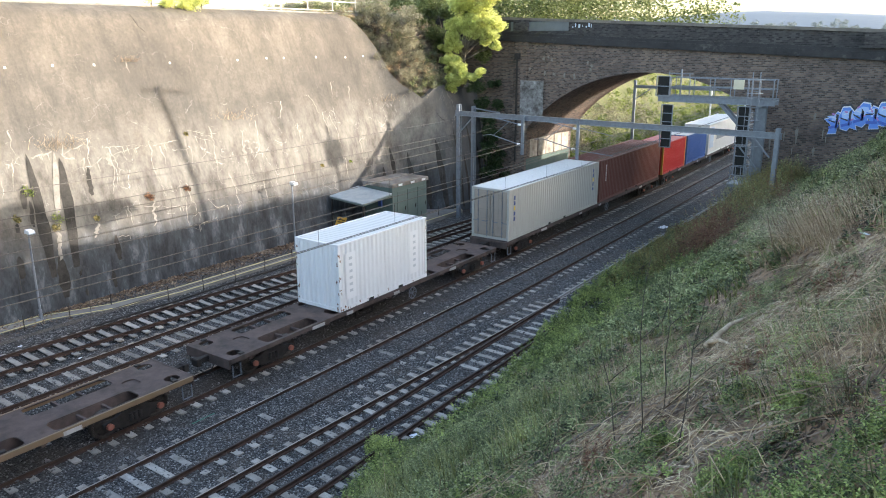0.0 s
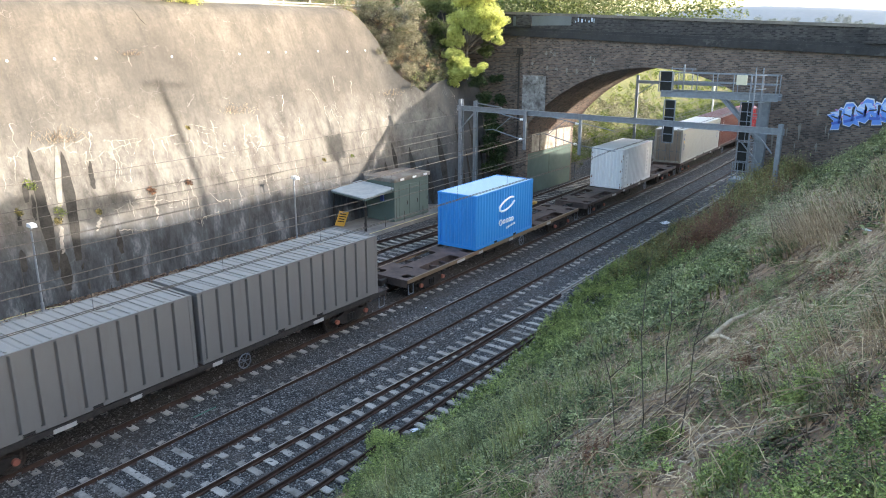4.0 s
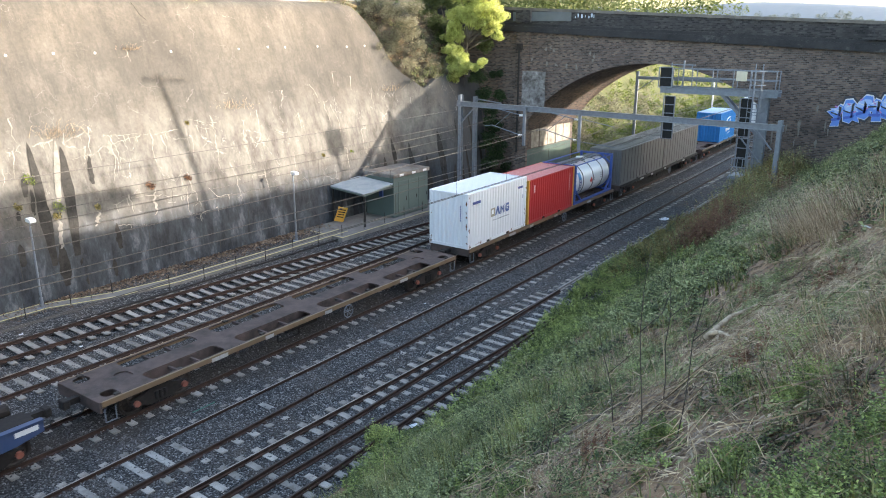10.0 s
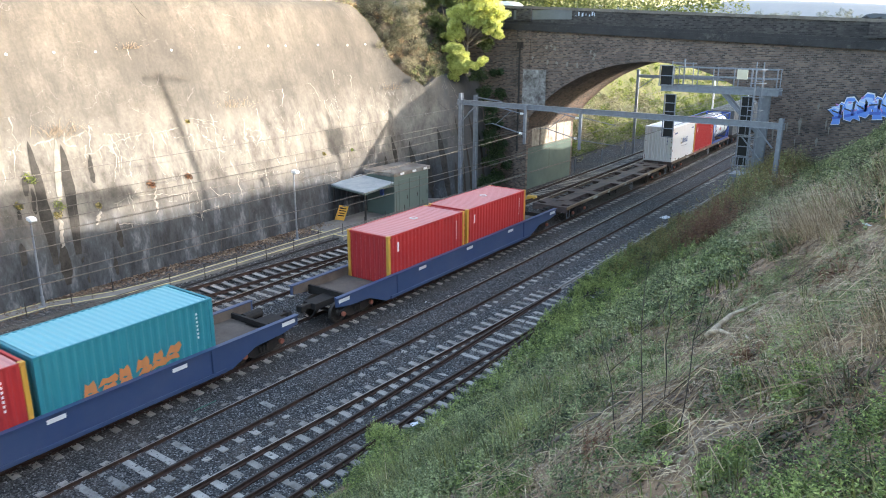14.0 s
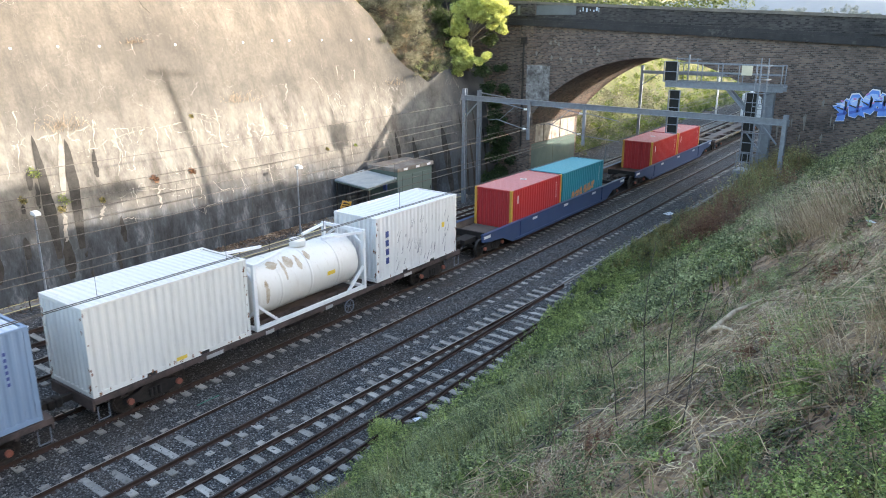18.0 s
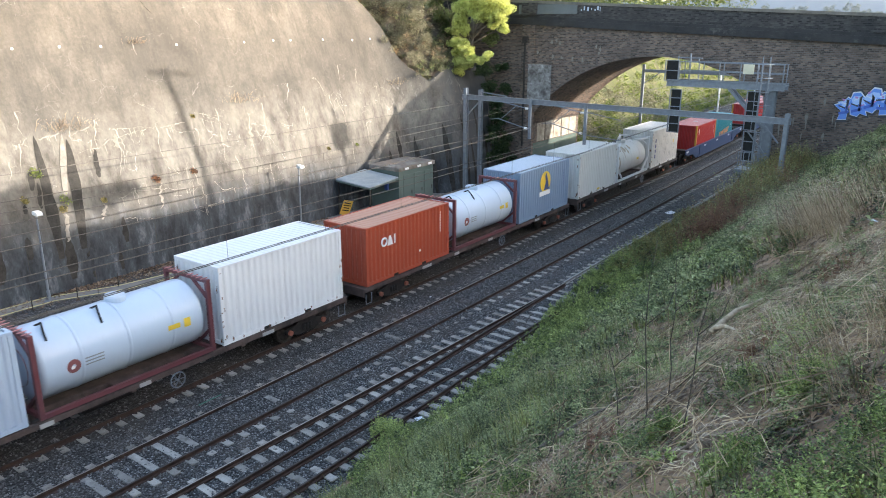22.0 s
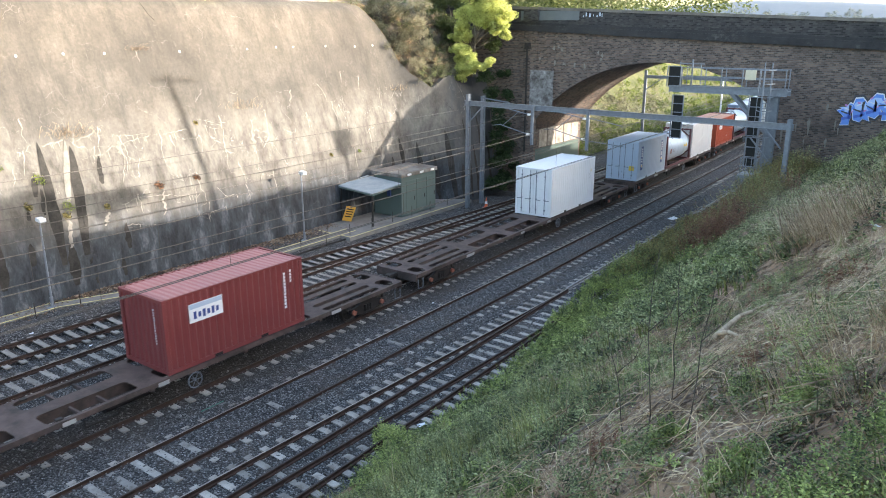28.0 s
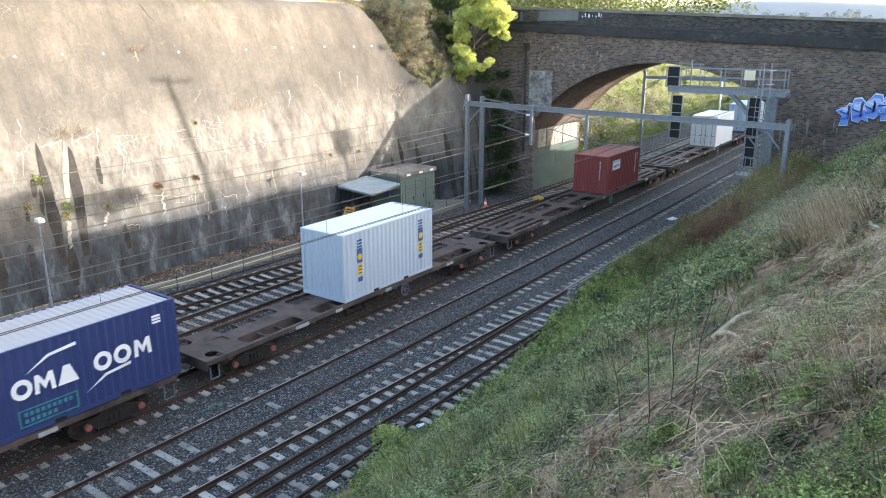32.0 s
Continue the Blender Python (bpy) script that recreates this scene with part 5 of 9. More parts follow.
def disc_decal(t, mat, y, z, r, radius=1.13, hole=0.0, name="decal", label=""):
    """A round mark or a ring on the shell of a tank."""
    zc = 0.16 + radius
    g = Geo()

    def fn(u, v):
        q, a = hole + (r - hole) * v, 2 * math.pi * u
        b = (z + q * math.sin(a) - zc) / radius
        b = math.asin(max(-0.99, min(0.99, b)))
        return ((radius + 0.018) * math.cos(b), y + q * math.cos(a), zc + (radius + 0.018) * math.sin(b))
    g.grid(fn, 20, 2)
    return part(name, g, mat, t, label)


# ---- wagons ----
WHEEL = Geo()
WHEEL.lathe([(0.0, 0.07), (0.10, 0.07), (0.14, 0.02), (0.36, 0.0), (0.40, 0.05), (0.46, 0.055), (0.47, -0.05), (0.49, -0.07), (0.36, -0.07), (0.14, -0.04), (0.0, -0.07)], 20,
            lambda r, c, s, h: (h, r * c, r * s))
WHEEL_MESH = WHEEL.mesh("wheel", surface("wheel_steel", (0.03, 0.025, 0.022), (0.09, 0.075, 0.065), 8, 40, 0.6, metal=0.6))
AXLE_ORANGE = paint("axle_box_orange", (0.27, 0.068, 0.032), 0.8, 0.7)


def bogie(parent, y):
    g = Geo()
    g.block(-0.75, 0.75, y - 0.22, y + 0.22, 0.42, 0.72, 0.03)
    b = part("bogie", g, BOGIE, parent)
    for s in (-1, 1):
        g = Geo()
        g.prism([(y - 1.05, 0.40), (y - 0.72, 0.36), (y - 0.45, 0.22), (y + 0.45, 0.22), (y + 0.72, 0.36), (y + 1.05, 0.40), (y + 1.05, 0.56), (y + 0.6, 0.66), (y + 0.35, 0.80),
                 (y - 0.35, 0.80), (y - 0.6, 0.66), (y - 1.05, 0.56)], lambda a, c, d: (s * (0.93 + d), a, c), (0, 0.12))
        part("side_frame", g, BOGIE, b)
        g = Geo()
        for k in (-0.16, 0.0, 0.16):
            g.rod((s * 1.07, y + k, 0.34), (s * 1.07, y + k, 0.62), 0.065, 8)
        part("spring_nest", g, BOGIE, b)
        for k in (-0.89, 0.89):
            g = Geo()
            g.rod((s * 1.0, y + k, 0.46), (s * 1.15, y + k, 0.46), 0.105, 10)
            part("axle_box", g, AXLE_ORANGE if s > 0 else BOGIE, b)
    for k in (-0.89, 0.89):
        for s in (-1, 1):
            w = new("wheel", WHEEL_MESH)
            w.parent = b
            w.matrix_basis = pose(s * 0.753, y + k, 0.46, 0, 0, 0 if s > 0 else 180)
        g = Geo()
        g.rod((-0.72, y + k, 0.46), (0.72, y + k, 0.46), 0.075, 8)
        part("axle", g, BOGIE, b)
    return b


def coupler(t, y, s):
    g = Geo()
    g.box(-0.09, 0.09, *sorted((y, y + s * 0.42)), 0.78, 0.98).block(-0.17, 0.17, *sorted((y + s * 0.40, y + s * 0.62)), 0.72, 1.02, 0.03)
    part("coupler", g, BOGIE, t)
    g = Geo()
    pts = [(0.35, y, 0.75), (0.36, y + s * 0.2, 0.55), (0.3, y + s * 0.42, 0.5), (0.2, y + s * 0.55, 0.62)]
    g.tube(pts, 0.025, 6)
    part("brake_hose", g, BLACK, t)


def handbrake(t, y, mat, x=1.27):
    g = Geo()
    g.ring((x, y, 0.62), (1, 0, 0), 0.27, 0.022, 18, 5)
    for k in range(6):
        a = k * math.pi / 3
        g.rod((x, y, 0.62), (x, y + 0.26 * math.cos(a), 0.62 + 0.26 * math.sin(a)), 0.014, 5)
    g.rod((x, y, 0.62), (x - 0.2, y, 0.62), 0.03, 6)
    part("handbrake_wheel", g, mat, t, "spoked handbrake wheel")


def deck_plate(g, x0, x1, y0, y1, z0, z1, holes):
    """A plate with rounded holes cut right through: built as strips round the holes."""
    ys = sorted({y0, y1, *[h[2] for h in holes], *[h[3] for h in holes]})
    for a, b in zip(ys, ys[1:]):
        cuts = sorted((h[0], h[1]) for h in holes if h[2] <= a + 1e-6 and b <= h[3] + 1e-6)
        x = x0
        for c0, c1 in cuts:
            if c0 - x > 1e-4:
                g.box(x, c0, a, b, z0, z1)
            x = c1
        if x1 - x > 1e-4:
            g.box(x, x1, a, b, z0, z1)
    for c0, c1, a, b in holes:
        r = min(0.16, (c1 - c0) * 0.4, (b - a) * 0.4)
        for cx, sx in ((c0, 1), (c1, -1)):
            for cy, sy in ((a, 1), (b, -1)):
                g.prism([(cx, cy), (cx + sx * r, cy), (cx + sx * r * 0.3, cy + sy * r * 0.3), (cx, cy + sy * r)], lambda p, q, c: (p, q, c), (z0, z1))


def skeletal_wagon(label, length, mat=None, sill=None, spine=0.62, bay=4.6, wheel_at=1.5):
    """A container wagon: broad spine, side sills, cross plates, two bogies. Its middle at y = 0, rails at z = 0."""
    mat = mat or WAGON_BROWN
    sill = sill or mat
    t = thing("container_wagon", label, "railway wagon", "wagons of the train")
    L = length / 2
    top = 1.06
    holes = []
    n = max(3, round(length / bay))
    slotted = spine < 0.35
    inset = 5.0 if slotted else 0.95
    for i in range(n):
        a = -L + inset + i * (length - 2 * inset) / n + (0.9 if i == 0 and not slotted else 0.42)
        b = -L + inset + (i + 1) * (length - 2 * inset) / n - (0.9 if i == n - 1 and not slotted else 0.42)
        for s in (-1, 1):
            holes.append((*sorted((s * spine, s * 1.10)), a, b))
    for e in (-1, 1):
        ends = ((0.22, 0.5, L - 4.6, L - 1.3), (0.78, 1.08, L - 4.6, L - 1.3), (-0.5, -0.22, L - 4.6, L - 1.3), (-1.08, -0.78, L - 4.6, L - 1.3), (0.3, 1.0, L - 0.9, L - 0.25), (-1.0, -0.3, L - 0.9, L - 0.25)) if slotted else (
            (0.55, 1.0, L - 0.75, L - 0.25), (-1.0, -0.55, L - 0.75, L - 0.25), (-0.3, 0.3, L - 1.75, L - 1.25))
        for x0, x1, y0, y1 in ends:
            holes.append((x0, x1, *sorted((e * y0, e * y1))))
    g = Geo()
    g.box(-min(0.42, spine) + 0.1 * slotted, min(0.42, spine) - 0.1 * slotted, -L + 0.3, L - 0.3, 0.62, top - 0.05)
    part("centre_sill", g, mat, t)
    g = Geo()
    deck_plate(g, -1.16, 1.16, -L, L, top - 0.045, top, holes)
    part("deck", g, mat, t)
    for s in (-1, 1):
        g = Geo()
        g.box(*sorted((s * 1.164, s * 1.235)), -L, L, top - 0.17, top + 0.004)
        part("side_sill", g, sill, t)
    for i in range(n + 1):
        y = -L + inset + i * (length - 2 * inset) / n
        g = Geo()
        g.box(-1.16, 1.16, y - 0.07, y + 0.07, top - 0.30, top - 0.048)
        part("cross_bearer", g, mat, t)
    for h in holes[:2 * n]:
        for u in (0.36, 0.66):
            g = Geo()
            m = h[2] + (h[3] - h[2]) * u
            g.box(h[0], h[1], m - 0.04, m + 0.04, top - 0.22, top - 0.10)
            part("rib", g, mat, t)
    for s in (-1, 1):
        g = Geo()
        g.box(-1.2, 1.2, *sorted((s * L, s * (L + 0.07))), 0.70, top + 0.01)
        part("headstock", g, mat, t)
        coupler(t, s * (L + 0.02), s)
        bogie(t, s * (L - 2.1))
        for sx in (-1, 1):
            g = Geo()
            x, y = sx * 1.2, s * (L - 0.25)
            g.bar((x, y - 0.18, 0.35), (x, y + 0.18, 0.35), 0.03).bar((x, y - 0.18, 0.35), (x, y - 0.18, 0.8), 0.03).bar((x, y + 0.18, 0.35), (x, y + 0.18, 0.8), 0.03)
            part("step", g, GALV if sx > 0 else DARK_STEEL, t)
    handbrake(t, wheel_at, GALV)
    for y, w in ((-L + 4.4, 0.7), (L - 4.2, 0.55), (0.35, 0.4), (-2.8, 0.4)):
        g = Geo()
        g.box(1.24, 1.248, y - w / 2, y + w / 2, top - 0.19, top - 0.05)
        part("data_panel", g, GRIMY_MARK, t, "grimy pale data panel")
    g = Geo()
    g.rod((0.55, -1.4, 0.60), (0.55, 0.2, 0.60), 0.19, 12)
    part("air_tank", g, BOGIE, t)
    g = Geo()
    g.rod((-0.55, 0.6, 0.62), (-0.55, 1.5, 0.62), 0.15, 12)
    part("air_tank", g, BOGIE, t)
    g = Geo()
    g.bar((1.1, -2.3, top - 0.3), (1.1, -2.3, 0.5), 0.05).bar((1.1, -1.2, top - 0.3), (1.1, -1.2, 0.5), 0.05).bar((1.1, -2.3, 0.5), (1.1, -1.2, 0.5), 0.05)
    part("brake_frame", g, BOGIE, t)
    for x, y in [(sx * 1.05, y) for sx in (-1, 1) for y in (-L + 0.6, -3.0, 3.0, L - 0.6)]:
        g = Geo()
        g.block(x - 0.08, x + 0.08, y - 0.1, y + 0.1, top - 0.002, top + 0.05, 0.01)
        part("container_lock", g, DARK_STEEL, t)
    return t


BLUE_WAGON = paint("wagon_blue", (0.013, 0.045, 0.135), 0.3, 0.45)
WELL_FLOOR = surface("well_floor", (0.075, 0.060, 0.050), (0.14, 0.115, 0.095), 1.0, 25, 0.85, stain=(0.05, 0.04, 0.035), stain_amount=0.4)


def well_wagon(label, length):
    t = thing("well_wagon", label, "railway wagon", "wagons of the train")
    L = length / 2
    for s in (-1, 1):
        g = Geo()
        g.prism([(-L + 0.2, 1.0), (-L + 0.2, 1.36), (L - 0.2, 1.36), (L - 0.2, 1.0), (L - 1.0, 0.86), (L - 2.3, 0.80), (L - 3.4, 0.33), (-L + 3.4, 0.33), (-L + 2.3, 0.80), (-L + 1.0, 0.86)],
                lambda a, c, d: (s * (1.26 + d), a, c), (0, 0.08))
        part("side_wall", g, BLUE_WAGON, t)
        g = Geo()
        g.box(*sorted((s * 1.22, s * 1.42)), -L + 0.2, L - 0.2, 1.362, 1.40)
        part("top_flange", g, BLUE_WAGON, t)
        g = Geo()
        g.box(*sorted((s * 1.342, s * 1.40)), -L + 3.7, L - 3.7, 0.345, 0.47)
        part("bottom_flange", g, BLUE_WAGON, t)
        for y in (-L + 4.2, L - 4.2):
            g = Geo()
            g.box(*sorted((s * 1.342, s * 1.39)), y - 0.05, y + 0.05, 0.475, 1.36)
            part("rib", g, BLUE_WAGON, t)
        g = Geo()
        g.prism([(-L + 0.3, 1.0), (-L + 0.3, 1.355), (L - 0.3, 1.355), (L - 0.3, 1.0), (L - 3.6, 0.56), (-L + 3.6, 0.56)], lambda a, c, d: (s * (1.24 + d), a, c), (0, 0.018))
        part("inner_lining", g, WELL_FLOOR, t)
    g = Geo()
    g.box(-1.24, 1.24, -L + 3.6, L - 3.6, 0.45, 0.555)
    part("well_floor", g, WELL_FLOOR, t, "dusty brown well floor")
    for s in (-1, 1):
        g = Geo()
        g.box(-1.24, 1.24, *sorted((s * (L - 3.6), s * (L - 1.3))), 0.90, 0.98)
        part("end_floor", g, WELL_FLOOR, t)
        g = Geo()
        g.box(-1.24, 1.24, *sorted((s * (L - 3.65), s * (L - 3.57))), 0.56, 0.98)
        part("bulkhead", g, WELL_FLOOR, t)
        g = Geo()
        g.box(-0.35, 0.35, *sorted((s * (L - 1.4), s * L)), 0.72, 0.98).box(-1.24, 1.24, *sorted((s * (L - 1.3), s * (L - 1.18))), 0.8, 1.2)
        part("draft_sill", g, BOGIE, t)
        for x, r in ((-0.75, 0.2), (0.72, 0.17)):
            if s > 0:
                g = Geo()
                g.rod((x, L - 1.1, 1.02), (x, L - 0.25, 1.02), r, 12)
                part("air_tank", g, BOGIE, t)
        coupler(t, s * L, s)
        bogie(t, s * (L - 1.75))
        g = Geo()
        g.box(1.343, 1.35, *sorted((s * (L - 0.35), s * (L - 1.0))), 1.12, 1.27)
        part("data_panel", g, WHITE_MARK, t, "white reflective panel")
    for y in (-3.9, 0.15, 4.3):
        g = Geo()
        g.box(1.343, 1.35, y - 0.28, y + 0.28, 1.10, 1.24)
        part("data_panel", g, WHITE_MARK, t, "white reflective panel")
    return t


WHITE = colour("container_white", (0.76, 0.765, 0.765), 0.55, fade=0.96)
CLEAN_WHITE = colour("container_clean_white", (0.74, 0.755, 0.77), 0.34, fade=0.98)
CREAM = colour("container_cream", (0.70, 0.69, 0.645), 0.6, fade=0.95)
PALE_BLUE = colour("container_pale_blue", (0.43, 0.51, 0.61), 0.25, fade=0.95)
BEIGE = colour("container_beige", (0.42, 0.42, 0.38), 0.55, fade=0.9)
BROWN = colour("container_brown", (0.16, 0.055, 0.040), 0.4, fade=0.85)
RED = colour("container_red", (0.41, 0.020, 0.022), 0.4, fade=0.88)
RED_BROWN = colour("container_oxide", (0.20, 0.034, 0.032), 0.35, fade=0.88)
ORANGE = colour("container_orange", (0.40, 0.068, 0.028), 0.35, fade=0.9)
SKY_BLUE = colour("container_sky_blue", (0.025, 0.24, 0.62), 0.15, fade=0.92)
NAVY = colour("container_navy", (0.022, 0.040, 0.14), 0.2, fade=0.92)
MID_BLUE = colour("container_mid_blue", (0.03, 0.09, 0.28), 0.3, fade=0.9)
TEAL = colour("container_teal", (0.020, 0.22, 0.27), 0.3, fade=0.9)
STEEL_BLUE = colour("container_steel_blue", (0.21, 0.29, 0.40), 0.2, fade=0.92)
GREY = colour("container_grey", (0.152, 0.148, 0.142), 0.7, fade=0.9)
# roof colours, most of them paler than the walls below
ROOF_GREY = colour("container_roof_grey", (0.22, 0.215, 0.20), 0.8, fade=0.9)
ROOF_PINK = colour("container_roof_pink", (0.58, 0.24, 0.22), 0.5, fade=0.9)
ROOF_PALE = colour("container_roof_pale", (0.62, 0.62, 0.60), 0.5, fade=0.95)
INK_BLUE = colour("ink_blue", (0.02, 0.05, 0.22), 0.1)
INK_WHITE = colour("ink_white", (0.80, 0.80, 0.80), 0.05, fade=0.98)
INK_YELLOW = colour("ink_yellow", (0.80, 0.55, 0.03), 0.1)
INK_RED = colour("ink_red", (0.60, 0.03, 0.03), 0.1)
FAINT_INK = colour("ink_faint", (0.58, 0.60, 0.62), 0.1)
INK_GREY = colour("ink_grey", (0.25, 0.26, 0.28), 0.1)
HIGH, LOW, DECK = 2.896, 2.591, 1.09

# wagons: front and rear along the train
for label, front, rear, sill in (
        ("brown skeletal container wagon under three boxes", 86.4, 60.6, None), ("brown container wagon under two long boxes", 60.0, 34.6, None),
        ("brown skeletal wagon with one white box", 33.9, 15.3, None), ("brown skeletal wagon with a yellow sill and one blue box", 14.2, -4.5, WORN_YELLOW),
        ("dark wagon under two long grey boxes", -5.6, -25.1, DARK_STEEL), ("brown wagon with a yellow side sill", -25.9, -45.3, WORN_YELLOW),
        ("empty brown skeletal wagon with yellow-edged sills", -46.1, -65.6, WORN_YELLOW),
        ("brown wagon under white boxes and a tank", -109.8, -129.7, None), ("dusty wagon under a blue box, a tank and an orange box", -130.5, -150.4, None),
        ("wagon under a white box, a tank and a grey box", -151.1, -170.9, None), ("long skeletal wagon with one white box", -171.8, -197.4, None),
        ("long skeletal wagon with one red-brown box", -198.1, -223.7, None), ("brown skeletal wagon with one pale blue box", -224.5, -243.5, None),
        ("grimy wagon under a navy box", -244.3, -263.3, None)):
    rides(skeletal_wagon(label, front - rear - 0.5, None, sill, spine=0.30 if front - rear > 22 else 0.40, bay=6.2 if front - rear > 22 else 4.6), (front + rear) / 2)
rides(well_wagon("blue well wagon with two red boxes in it", 20.0), -76.95)
rides(well_wagon("blue well wagon with a red and a teal box", 19.6), -98.5)

# the boxes, from the head of what is seen to its tail
c = rides(container("long white refrigerated container with faded blue panel", CREAM, 12.192, HIGH, roof=ROOF_PALE), 80.2, DECK)
bars(c, PALE_BLUE, -5.0, 1.6, 1.4, 2.0, label="pale blue emblem panel")
bars(c, INK_GREY, -1.0, 1.5, 4.5, 0.6, label="dark wordmark bars")
rides(container("plain dark blue steel container", MID_BLUE, roof=ROOF_PALE), 70.2, DECK)
rides(container("red steel container with yellow end posts", RED, roof=ROOF_PINK, posts=YELLOW), 63.6, DECK)
c = rides(container("long dark brown steel container", BROWN, 12.192, HIGH, roof=BROWN), 53.6, DECK)
for k in range(7):
    bars(c, INK_WHITE, -5.1, 2.45 - k * 0.17, 0.14, 0.13)
c = rides(container("long weathered beige container with rusty doors", BEIGE, 12.192, HIGH, doors=True, roof=ROOF_PALE, door_mat=colour("rusty_doors", (0.34, 0.29, 0.24), 1.0)), 41.1, DECK)
for y in (-5.5, 5.2):
    for k in range(5):
        bars(c, INK_BLUE if k != 2 else INK_YELLOW, y, 2.4 - k * 0.3, 0.16, 0.22)
c = rides(container("white steel container with blank white side panels", WHITE, 6.058, HIGH, roof=ROOF_PALE), 24.27, DECK)
for y in (-2.3, 2.05):
    bars(c, INK_WHITE, y, 1.45, 0.62, 2.0, label="bright white blank panel")
    for k in range(6):
        bars(c, FAINT_INK, y, 2.2 - k * 0.28, 0.18, 0.12, x=1.2285)
rusty(c, 11, 30)
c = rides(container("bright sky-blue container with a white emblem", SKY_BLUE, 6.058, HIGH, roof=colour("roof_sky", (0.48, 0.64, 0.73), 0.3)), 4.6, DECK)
for k, y in enumerate((-0.55, -0.2, 0.12, 0.42, 0.70)):
    w = 0.36 if k == 0 else 0.24
    g = Geo()
    g.ring((1.224, y, 1.02), (1, 0, 0), w * 0.42, 0.035, 14, 4)
    part("wordmark_shape", g, INK_WHITE, c, "rounded white wordmark shape")
for k in range(6):
    bars(c, INK_WHITE, 0.12 + 0.17 * k, 0.62 + 0.02 * k, 0.11, 0.12)
g = Geo()
pts = []
for k in range(25):
    a = 0.5 + k * 5.4 / 24
    u, w = 0.85 * math.cos(a), 0.26 * math.sin(a)
    pts.append((1.224, 0.1 + u * 0.95 - w * 0.3, 1.95 + w + u * 0.22))
g.tube(pts, 0.055, 6)
part("emblem", g, INK_WHITE, c, "white swoosh emblem")
for y in (-10.95, -20.4):
    c = rides(container("long grey ribbed container with a stained roof", GREY, 9.25, LOW, roof=ROOF_GREY, pitch=0.62, deep=0.10), y, DECK)
    g = Geo()
    for k in range(15):
        yy = -4.3 + k * 0.614
        g.box(-1.1, 1.1, yy - 0.03, yy + 0.03, LOW - 0.01, LOW + 0.03)
    part("roof_ribs", g, ROOF_GREY, c)
    g = Geo()
    g.lathe([(0.22, LOW + 0.02), (0.24, LOW + 0.04), (0.3, LOW + 0.04), (0.31, LOW - 0.01)], 16, lambda r, a, b, h: (r * a, 2.2 + r * b, h))
    part("hatch", g, ROOF_GREY, c, "raised rim of a round hatch")
FRAME_BLUE = colour("tank_frame_blue", (0.03, 0.09, 0.38), 0.2)
FRAME_RED = colour("tank_frame_maroon", (0.13, 0.022, 0.028), 0.25)
TANK_WHITE = colour("tank_white", (0.74, 0.76, 0.77), 0.12, fade=0.98, rough=0.3)
TANK_GREY = colour("tank_pale_blue", (0.47, 0.56, 0.66), 0.18, fade=0.97, rough=0.3)
TANK_RUSTY = colour("tank_stained", (0.70, 0.68, 0.63), 0.8, grime=(0.30, 0.20, 0.10), fade=0.97)
SPILL = surface("brown_spill", (0.27, 0.185, 0.10), (0.58, 0.51, 0.41), 2.4, 14, 0.7, relief=0)
c = rides(tank_container("white tank container in a bright blue frame", TANK_WHITE, FRAME_BLUE, band=DARK_STEEL, top=True), -29.6, DECK)
decal(c, INK_BLUE, -2.05, 1.05, 0.36, 1.0, label="blue name band")
for k in range(5):
    decal(c, INK_WHITE, -2.05, 1.42 - k * 0.18, 0.14, 0.10, 1.134)
for k, (y, z) in enumerate(((0.05, 1.3), (0.05, 1.15), (1.3, 1.5), (1.3, 1.35), (1.3, 1.2), (1.35, 0.9))):
    decal(c, INK_GREY, y, z, 0.32 + 0.1 * (k % 2), 0.05)
decal(c, colour("ink_cyan", (0.05, 0.28, 0.6), 0.1), -2.05, 1.72, 0.40, 0.42)
g = Geo()
g.add([(1.150, -0.35 + a, 1.22 + b) for a, b in ((0.0, -0.22), (0.22, 0.0), (0.0, 0.22), (-0.22, 0.0))], [(0, 1, 2, 3)])
part("decal", g, INK_RED, c, "red hazard diamond")
c = rides(container("red steel container with yellow end posts", RED, roof=ROOF_PINK, posts=YELLOW), -35.85, DECK)
bars(c, INK_WHITE, -2.3, 2.0, 0.12, 0.45)
small_print(c, INK_WHITE, 2.35, 2.2, 8, 0.06, 0.08, 0.06)
c = rides(container("clean white container with blue and grey lettering", CLEAN_WHITE, 6.058, HIGH), -42.16, DECK)
bars(c, colour("ink_tan", (0.34, 0.30, 0.22), 0.3), -0.62, 1.52, 0.42, 0.46, label="tan square emblem")
bars(c, INK_WHITE, -0.66, 1.55, 0.2, 0.24, x=1.2285)
WORD_BLUE = colour("ink_slate_blue", (0.07, 0.12, 0.30), 0.3)
for y, shape in ((-0.12, ((-0.28, -0.24), (-0.14, -0.24), (-0.02, 0.0), (0.10, -0.24), (0.24, -0.24), (0.06, 0.24), (-0.06, 0.24))), (0.36, ((-0.22, -0.24), (-0.1, -0.24), (-0.08, 0.05), (0.0, -0.12), (0.08, 0.05), (0.1, -0.24), (0.22, -0.24), (0.18, 0.24), (0.0, 0.02), (-0.18, 0.24))),
                 (0.86, ((-0.2, -0.12), (-0.06, -0.24), (0.2, -0.22), (0.22, 0.04), (0.02, 0.04), (0.1, -0.1), (-0.04, -0.1), (-0.06, 0.12), (0.2, 0.1), (0.16, 0.24), (-0.12, 0.24)))):
    g = Geo()
    g.prism([(y + a, 1.54 + b) for a, b in shape], lambda a, b, d: (d, a, b), (1.2225, 1.2275))
    part("wordmark_shape", g, WORD_BLUE, c, "bold slate-blue wordmark shape")
